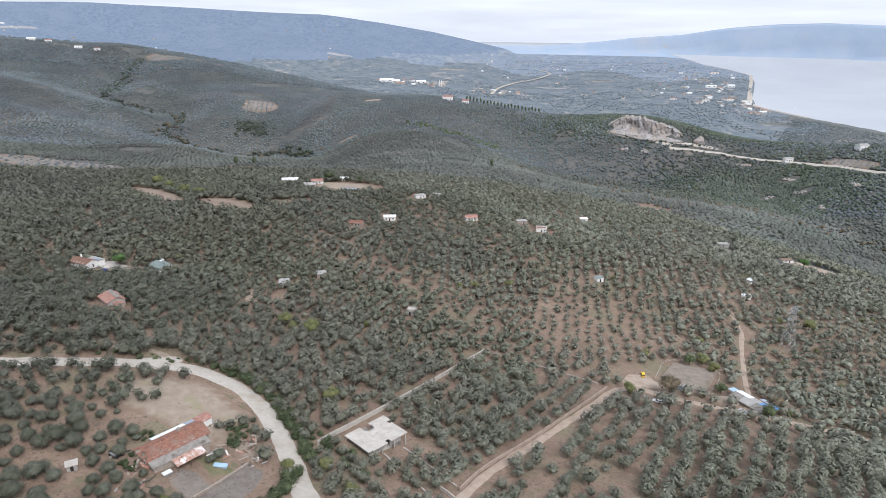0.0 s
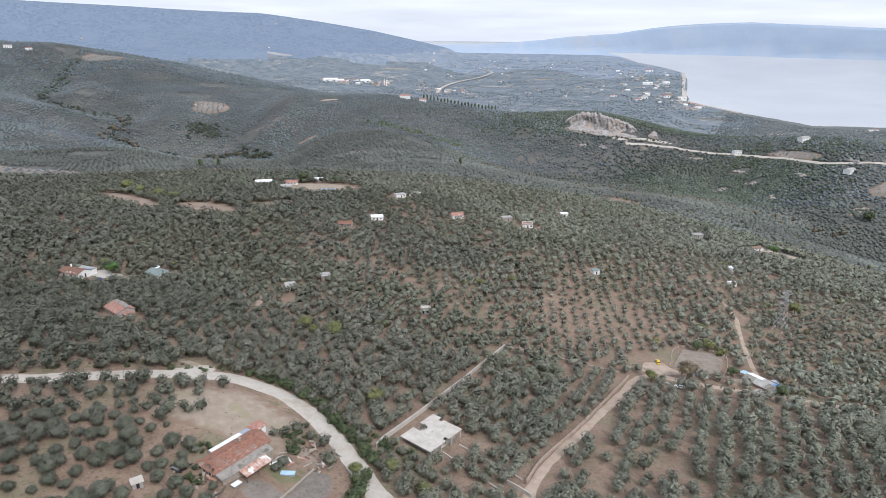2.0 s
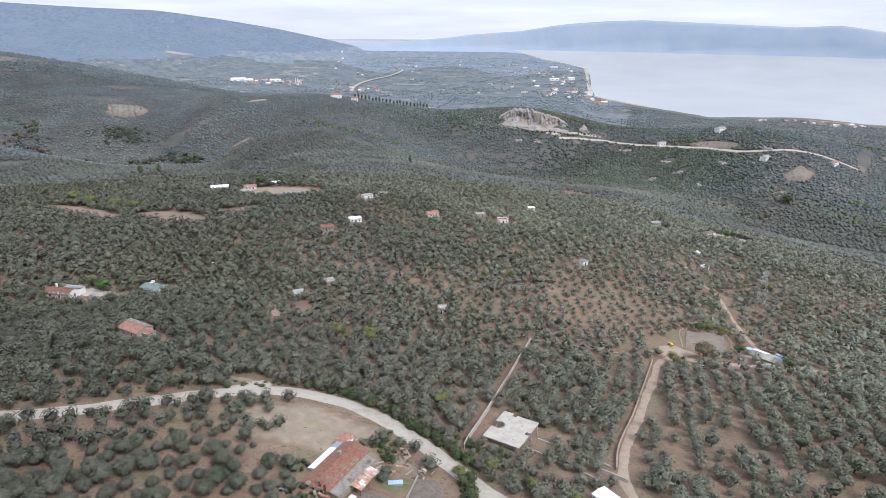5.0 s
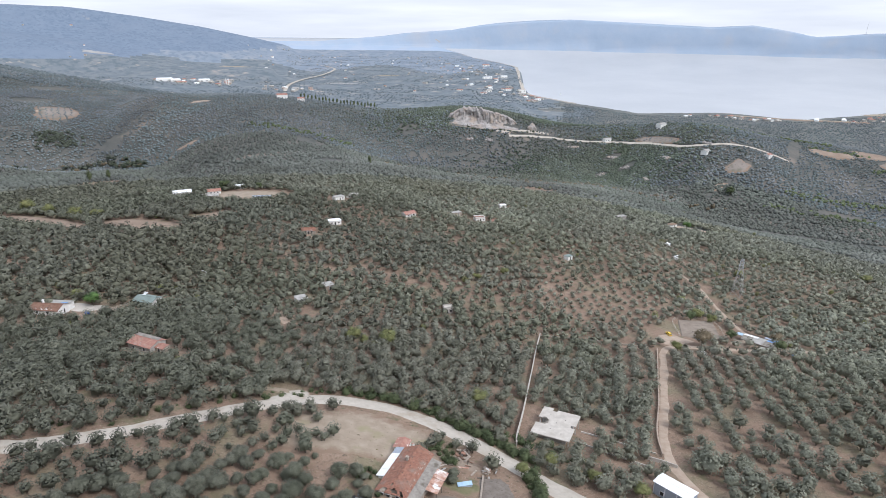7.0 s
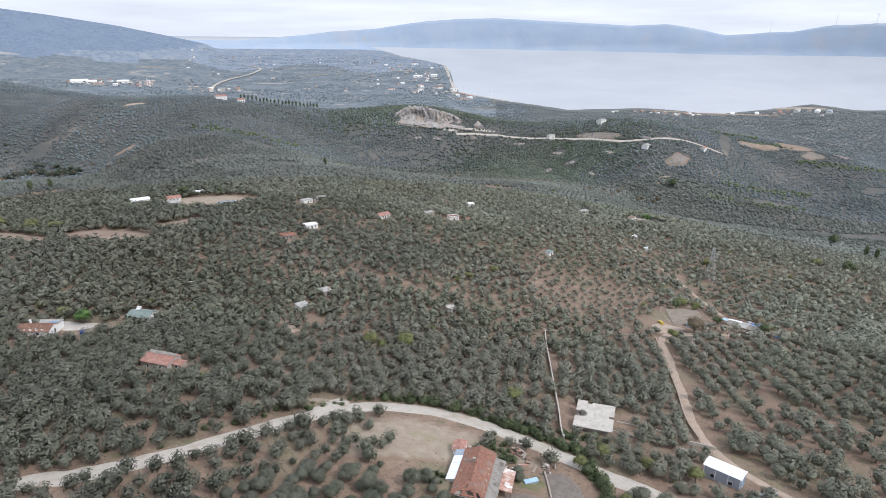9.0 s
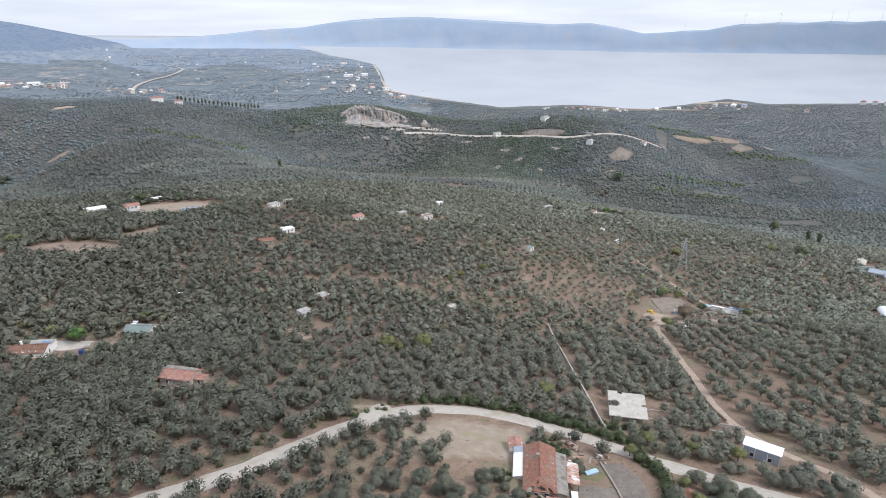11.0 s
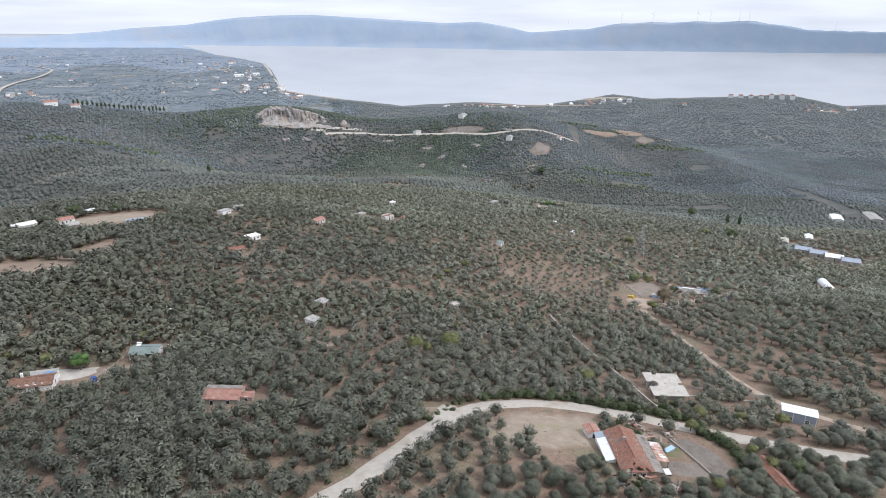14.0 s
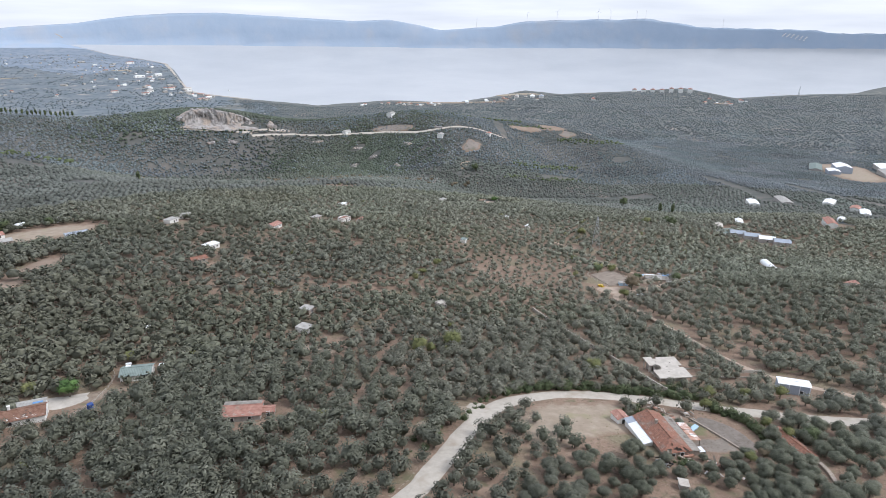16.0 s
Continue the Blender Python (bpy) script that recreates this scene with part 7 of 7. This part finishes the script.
def far_house(x, y, l, w, h, turn, wall, roof, label, group):
    """A distant house, drawn in with the land; houses of one kind share their meshes."""
    key = (round(l), round(w), round(h), wall.name, roof.name)
    p, k = place(x, y)
    m = Matrix.Translation(p) @ Matrix.Rotation(radians(turn), 4, "Z") @ Matrix.Diagonal((k, k, k, 1))
    if key not in far_kinds:
        ob = tagged(new("far_house"), label, "building", group)
        part("wall", box(-l / 2, l / 2, -w / 2, w / 2, -6, h), wall, ob)
        bm = bmesh.new()
        v = [bm.verts.new(q) for q in ((-l / 2 - 0.5, -w / 2 - 0.5, h), (l / 2 + 0.5, -w / 2 - 0.5, h), (l / 2 + 0.5, w / 2 + 0.5, h), (-l / 2 - 0.5, w / 2 + 0.5, h), (-l / 2, 0, h + w * 0.2), (l / 2, 0, h + w * 0.2))]
        for f in ((0, 1, 5, 4), (2, 3, 4, 5), (1, 2, 5), (3, 0, 4), (3, 2, 1, 0)):
            bm.faces.new([v[i] for i in f])
        part("roof", bm, roof, ob)
        for a in (-l / 4, l / 4):
            part("window", box(a - l / 12, a + l / 12, -w / 2 - 0.12, -w / 2 - 0.02, h * 0.35, h * 0.65), DARK, ob)
        far_kinds[key] = ob
        ob.matrix_world = m
        return ob
    src = far_kinds[key]
    ob = copy_thing(src, m)
    ob.matrix_world = m
    return ob


sizes = ((10, 8, 4), (13, 9, 5), (19, 11, 6), (28, 14, 6))
tones = ((LIME, TILE_PALE, "white house with a red roof on the plain"), (LIME, WHITE_SHEET, "white building on the coastal plain"), (CONCRETE, GREY_SHEET, "pale grey building on the coastal plain"), (CONCRETE, TILE_PALE, "grey house with a red roof on the plain"), (GREY_WALL, CONCRETE, "grey flat-roofed building on the plain"))


def hamlet(n, r0, r1, a0, a1, group, big=0):
    for _ in range(n):
        d, az = rng.uniform(r0, r1), radians(rng.uniform(a0, a1))
        x, y = HUB[0] + d * math.sin(az), HUB[1] + d * math.cos(az)
        if true_land(np.float64(x), np.float64(y)) < SEA + 2:
            continue
        s, t = sizes[min(3, rng.choice((0, 0, 1, 1, 2, 3)) + big)], rng.choice(tones)
        far_house(x, y, *s, rng.choice((0, 30, 60, 90, 120)), t[0], t[1], t[2], group)


hamlet(52, 3300, 5400, 20, 26.3, "houses of the coastal town")
hamlet(36, 2850, 3350, 23.5, 29.5, "houses by the near shore", 1)
hamlet(66, 2900, 7000, 4, 23, "houses scattered on the plain")
hamlet(30, 2940, 3230, -3.4, 2.4, "factory buildings on the plain", 1)
hamlet(18, 2850, 3100, 5, 9.5, "buildings beside the plain road", 1)
hamlet(14, 2900, 6000, -34, -8, "houses on the inland hills")
hamlet(9, 5250, 5600, -33, -30, "houses on the inland hills", 1)
hamlet(44, 2580, 2770, 41, 48.5, "terraced houses on the shore")
hamlet(14, 2700, 2950, 49, 57, "buildings on the shore", 1)
hamlet(12, 2850, 3150, 70.5, 74.5, "buildings on the eastern shore")


def at_bearing(az, d):
    return HUB[0] + d * math.sin(radians(az)), HUB[1] + d * math.cos(radians(az))


for az, d, l, w, h, turn, rf, lb in ((-2.7, 3080, 64, 26, 10, 10, WHITE_SHEET, "long white factory hall on the plain"), (-1.9, 3060, 40, 24, 9, 10, WHITE_SHEET, "long white factory hall on the plain"), (0.3, 3120, 46, 22, 10, 0, WHITE_SHEET, "white factory hall on the plain"),
                                     (27.2, 3170, 52, 16, 11, 20, CONCRETE, "long pale hotel by the shore"), (26.0, 3120, 34, 16, 8, 20, TILE_PALE, "red-roofed hotel by the shore"), (24.3, 3010, 34, 18, 7, 15, GREY_SHEET, "pale hall by the shore"),
                                     (25.6, 3990, 44, 18, 11, 10, WHITE_SHEET, "long white block in the coastal town"), (24.2, 3850, 60, 14, 9, 10, WHITE_SHEET, "long white block in the coastal town"), (24.0, 5300, 60, 20, 12, 10, TILE_PALE, "long block in the coastal town"),
                                     (50.6, 2730, 70, 14, 6, 40, WHITE_SHEET, "long white hall on the shore"), (52.4, 2770, 60, 14, 6, 40, WHITE_SHEET, "long white hall on the shore"), (55.2, 2930, 90, 18, 8, 30, GREY_SHEET, "row of grey-white halls on the shore"), (56.6, 2950, 60, 20, 7, 30, WHITE_SHEET, "white hall on the shore"),
                                     (57.4, 2960, 50, 22, 8, 30, BLUE_GREY, "blue-grey hall on the shore"), (61.9, 2885, 46, 16, 8, 30, TILE_PALE, "pale building with a long red roof"), (74.0, 3110, 30, 18, 9, 30, TILE_PALE, "white house with a red roof near the shore")):
    far_house(*at_bearing(az, d), l, w, h, turn, LIME, rf, lb, "large buildings on the plain and the shore")
for k in range(7):
    far_house(*at_bearing(65.6 + 0.75 * k, 3450), 42, 22, 20 if k > 3 else 13, 20, LIME, TILE_PALE, "pink apartment block with a red roof", "apartment blocks above the shore")
for k in range(18):
    far_house(*at_bearing(76.9 + 0.3 * (k % 6) + 0.08 * (k // 6), 14400 + 160 * (k // 6) + 20 * (k % 3)), 34, 22, 14, 0, LIME, CONCRETE, "white block of a settlement across the bay", "settlement on the opposite shore")
for k, (az, d) in enumerate(((2.0, 2990), (2.18, 2985))):
    p, q = place(*at_bearing(az, d))
    stack = tagged(new("slim_tower"), "slim white tower beside the factory", "tower", "twin white towers")
    stack.matrix_world = Matrix.Translation(p) @ Matrix.Diagonal((q, q, q, 1))
    bm = bmesh.new()
    bmesh.ops.create_cone(bm, cap_ends=True, segments=10, radius1=1.8, radius2=1.3, depth=30, matrix=Matrix.Translation((0, 0, 14)))
    part("shaft", bm, LIME, stack)
    bm = bmesh.new()
    bmesh.ops.create_cone(bm, cap_ends=True, segments=10, radius1=1.4, radius2=0.1, depth=6, matrix=Matrix.Translation((0, 0, 32)))
    part("spire", bm, GREY_SHEET, stack)
    part("base", box(-3, 3, -3, 3, -4, 4), LIME, stack)


def turbine(az, d, spin):
    """A wind turbine on the far ridge, blades at rest."""
    p, q = place(*at_bearing(az, d), -2.0)
    ob = tagged(new("wind_turbine"), "white three-bladed wind turbine on the far ridge", "turbine", "wind turbines on the ridge")
    ob.matrix_world = Matrix.Translation(p) @ Matrix.Rotation(radians(40 + 25 * spin), 4, "Z") @ Matrix.Diagonal((q, q, q, 1))
    bm = bmesh.new()
    bmesh.ops.create_cone(bm, cap_ends=True, segments=10, radius1=4.5, radius2=2.6, depth=140, matrix=Matrix.Translation((0, 0, 70)))
    part("tower", bm, WHITE_PAINT, ob)
    part("nacelle", box(-3, 3, -9, 5, 138, 145), WHITE_PAINT, ob)
    for k in range(3):
        bm = prism([(-2.6, 0), (2.6, 0), (0.8, 66), (-0.4, 66)], -0.6, 0.6)
        bmesh.ops.transform(bm, matrix=Matrix.Translation((0, -10, 141)) @ Matrix.Rotation(radians(120 * k + 40 * spin), 4, "Y") @ Matrix.Rotation(math.pi / 2, 4, "X"), verts=bm.verts)
        part("blade", bm, WHITE_PAINT, ob)


for k, az in enumerate((52.5, 56.8, 59.3, 62.7, 63.7, 65.8, 66.5, 72.5)):
    turbine(az, float(np.interp(az, OPPOSITE_AZ, OPPOSITE_R)) + 1690, k)
# the mast on the eastern shore and the boat off the town
p, q = place(*at_bearing(78.2, 3330))
mast = tagged(new("mast"), "slim grey lattice mast near the shore", "mast")
mast.matrix_world = Matrix.Translation(p) @ Matrix.Diagonal((q, q, q, 1))
for a, b in ((-1, -1), (1, -1), (1, 1), (-1, 1)):
    bm = bmesh.new()
    strut(bm, (a * 4, b * 4, -1), (a * 0.6, b * 0.6, 62), 0.5)
    part("leg", bm, STEEL, mast)
for z in range(0, 60, 8):
    g = 4 - 3.4 * z / 62
    bm = bmesh.new()
    strut(bm, (-g, -g, z), (g, -g, z + 8), 0.35)
    strut(bm, (g, -g, z), (-g, -g, z + 8), 0.35)
    part("bracing", bm, STEEL, mast)
bx, by = at_bearing(30.6, 3330)
px, py, pz, q = drawn_in(np.float64(bx), np.float64(by), np.float64(SEA))
boat = tagged(new("boat"), "small white boat moored off the town", "boat")
boat.matrix_world = Matrix.Translation((float(px), float(py), float(pz))) @ Matrix.Rotation(0.6, 4, "Z") @ Matrix.Diagonal((float(q), float(q), float(q), 1))
part("hull", prism([(-9, -3), (5, -3), (10, 0), (5, 3), (-9, 3)], -0.5, 2.4), WHITE_PAINT, boat)
part("cabin", box(-5, 2, -2, 2, 2.403, 5.2), LIME, boat)
bm = bmesh.new()
strut(bm, (-1, 0, 5), (-1, 0, 12), 0.3)
part("mast", bm, STEEL, boat)
# bare ground on the plain and along the shore
for az, d, l, w, t, m, lb, sd in ((11.5, 3400, 85, 26, -10, CUTTING, "pale levelled lot on the plain", 301), (51.0, 2735, 150, 26, -48, DUST, "pale cleared strip along the shore", 302), (46.5, 2720, 120, 14, -45, DUST, "pale cleared strip along the shore", 303), (55.6, 3110, 120, 45, -35, BUFF, "dry buff grass on the headland", 304),
                                 (72.6, 2960, 60, 16, -20, DUST, "pale road cutting near the shore", 305), (-7.2, 4340, 80, 36, 0, CUTTING, "bare cutting on the inland slope", 306), (2.9, 3830, 80, 20, 0, BUFF, "dry field on the plain", 307), (-31.4, 5420, 150, 50, 20, CUTTING, "bare ground by the hill village", 308), (23.2, 4450, 60, 20, 0, BUFF, "dry field on the plain", 309), (15.5, 4000, 70, 16, 0, BUFF, "dry field on the plain", 310)):
    patch("bare_ground", *at_bearing(az, d), l, w, t, m, lb, sd, 3.0)
# woods on the plain and the inland slopes
r2 = np.random.default_rng(41)
az = np.radians(r2.uniform(-40, 34, 34000))
d = 1500 + 5200 * r2.random(34000) ** 1.5
wx, wy = HUB[0] + d * np.sin(az), HUB[1] + d * np.cos(az)
wz = true_land(wx, wy)
ok = wz > SEA + 1.5
clump = np.sin(wx / 90 + 2 * np.sin(wy / 130)) + np.sin(wy / 75 + 2 * np.sin(wx / 160)) > -0.5
ok &= clump & ((np.degrees(az) > 7) | (d < 3400))
px, py, pz, kk = drawn_in(wx, wy, wz)
woods = np.c_[px, py, pz, kk * r2.uniform(0.9, 1.9, len(px)), r2.uniform(0, 6.28, len(px))][ok]
# the woods' leaf colour has the plain's blue haze painted in
scatter("plain_woods", woods, 4, leaf_material("hazed_plain_woodland", [(0.098, 0.123, 0.135), (0.12, 0.145, 0.155), (0.15, 0.17, 0.175)], 0.012, spread=(0.85, 1.18)), "groves and woods on the coastal plain", "trees")


az = np.radians(r2.uniform(31, 92, 62000))
d = 1650 + 2200 * r2.random(62000) ** 1.2
wx, wy = HUB[0] + d * np.sin(az), HUB[1] + d * np.cos(az)
wz = true_land(wx, wy)
ok = (wz > SEA + 1.5) & (np.sin(wx / 80 + 2 * np.sin(wy / 110)) * np.sin(wy / 65) > -0.97) & free(wx, wy)
px, py, pz, kk = drawn_in(wx, wy, wz)
scatter("coastal_groves", np.c_[px, py, pz, kk * r2.uniform(0.9, 1.7, len(px)), r2.uniform(0, 6.28, len(px))][ok], 5, HAZED_LEAVES, "olive groves running down to the shore", "trees")


def far_line(name, points, width, mat, label, up=1.5):
    line = smooth_line(points, 40.0)
    nrm = normals(line)
    cols = [line + nrm * c * width / 2 for c in (-1, 0, 1)]
    xs, ys = np.array([c[:, 0] for c in cols]), np.array([c[:, 1] for c in cols])
    x, y, z, _ = drawn_in(xs, ys, np.maximum(true_land(xs, ys), SEA) + up)
    return tagged(new(name, inner(grid_mesh(name, x, y, z, [mat]), np.ones(x.size))), label, "road", kind="structure")


def polar(pairs):
    return [(HUB[0] + r * math.sin(radians(a)), HUB[1] + r * math.cos(radians(a))) for a, r in pairs]


far_line("highway", polar(((6.7, 2840), (7.1, 3190), (8.3, 3550), (9.8, 3920), (10.8, 4350), (10.9, 4620), (9.8, 4950))), 15, ROAD, "pale highway curving across the plain", 4)
far_line("beach", polar(((19.6, 11200), (20.3, 10500), (22.6, 7500), (26.1, 5900), (26.7, 5300), (27.2, 3700), (27.7, 3310), (30.0, 3066), (32.0, 2918))), 26, ROAD, "sandy beach along the bay", 1.0)
far_line("jetty", polar(((76.3, 3690), (78.2, 3640), (80.3, 3570))), 9, ROAD, "low stone breakwater off the eastern shore", 2.5)
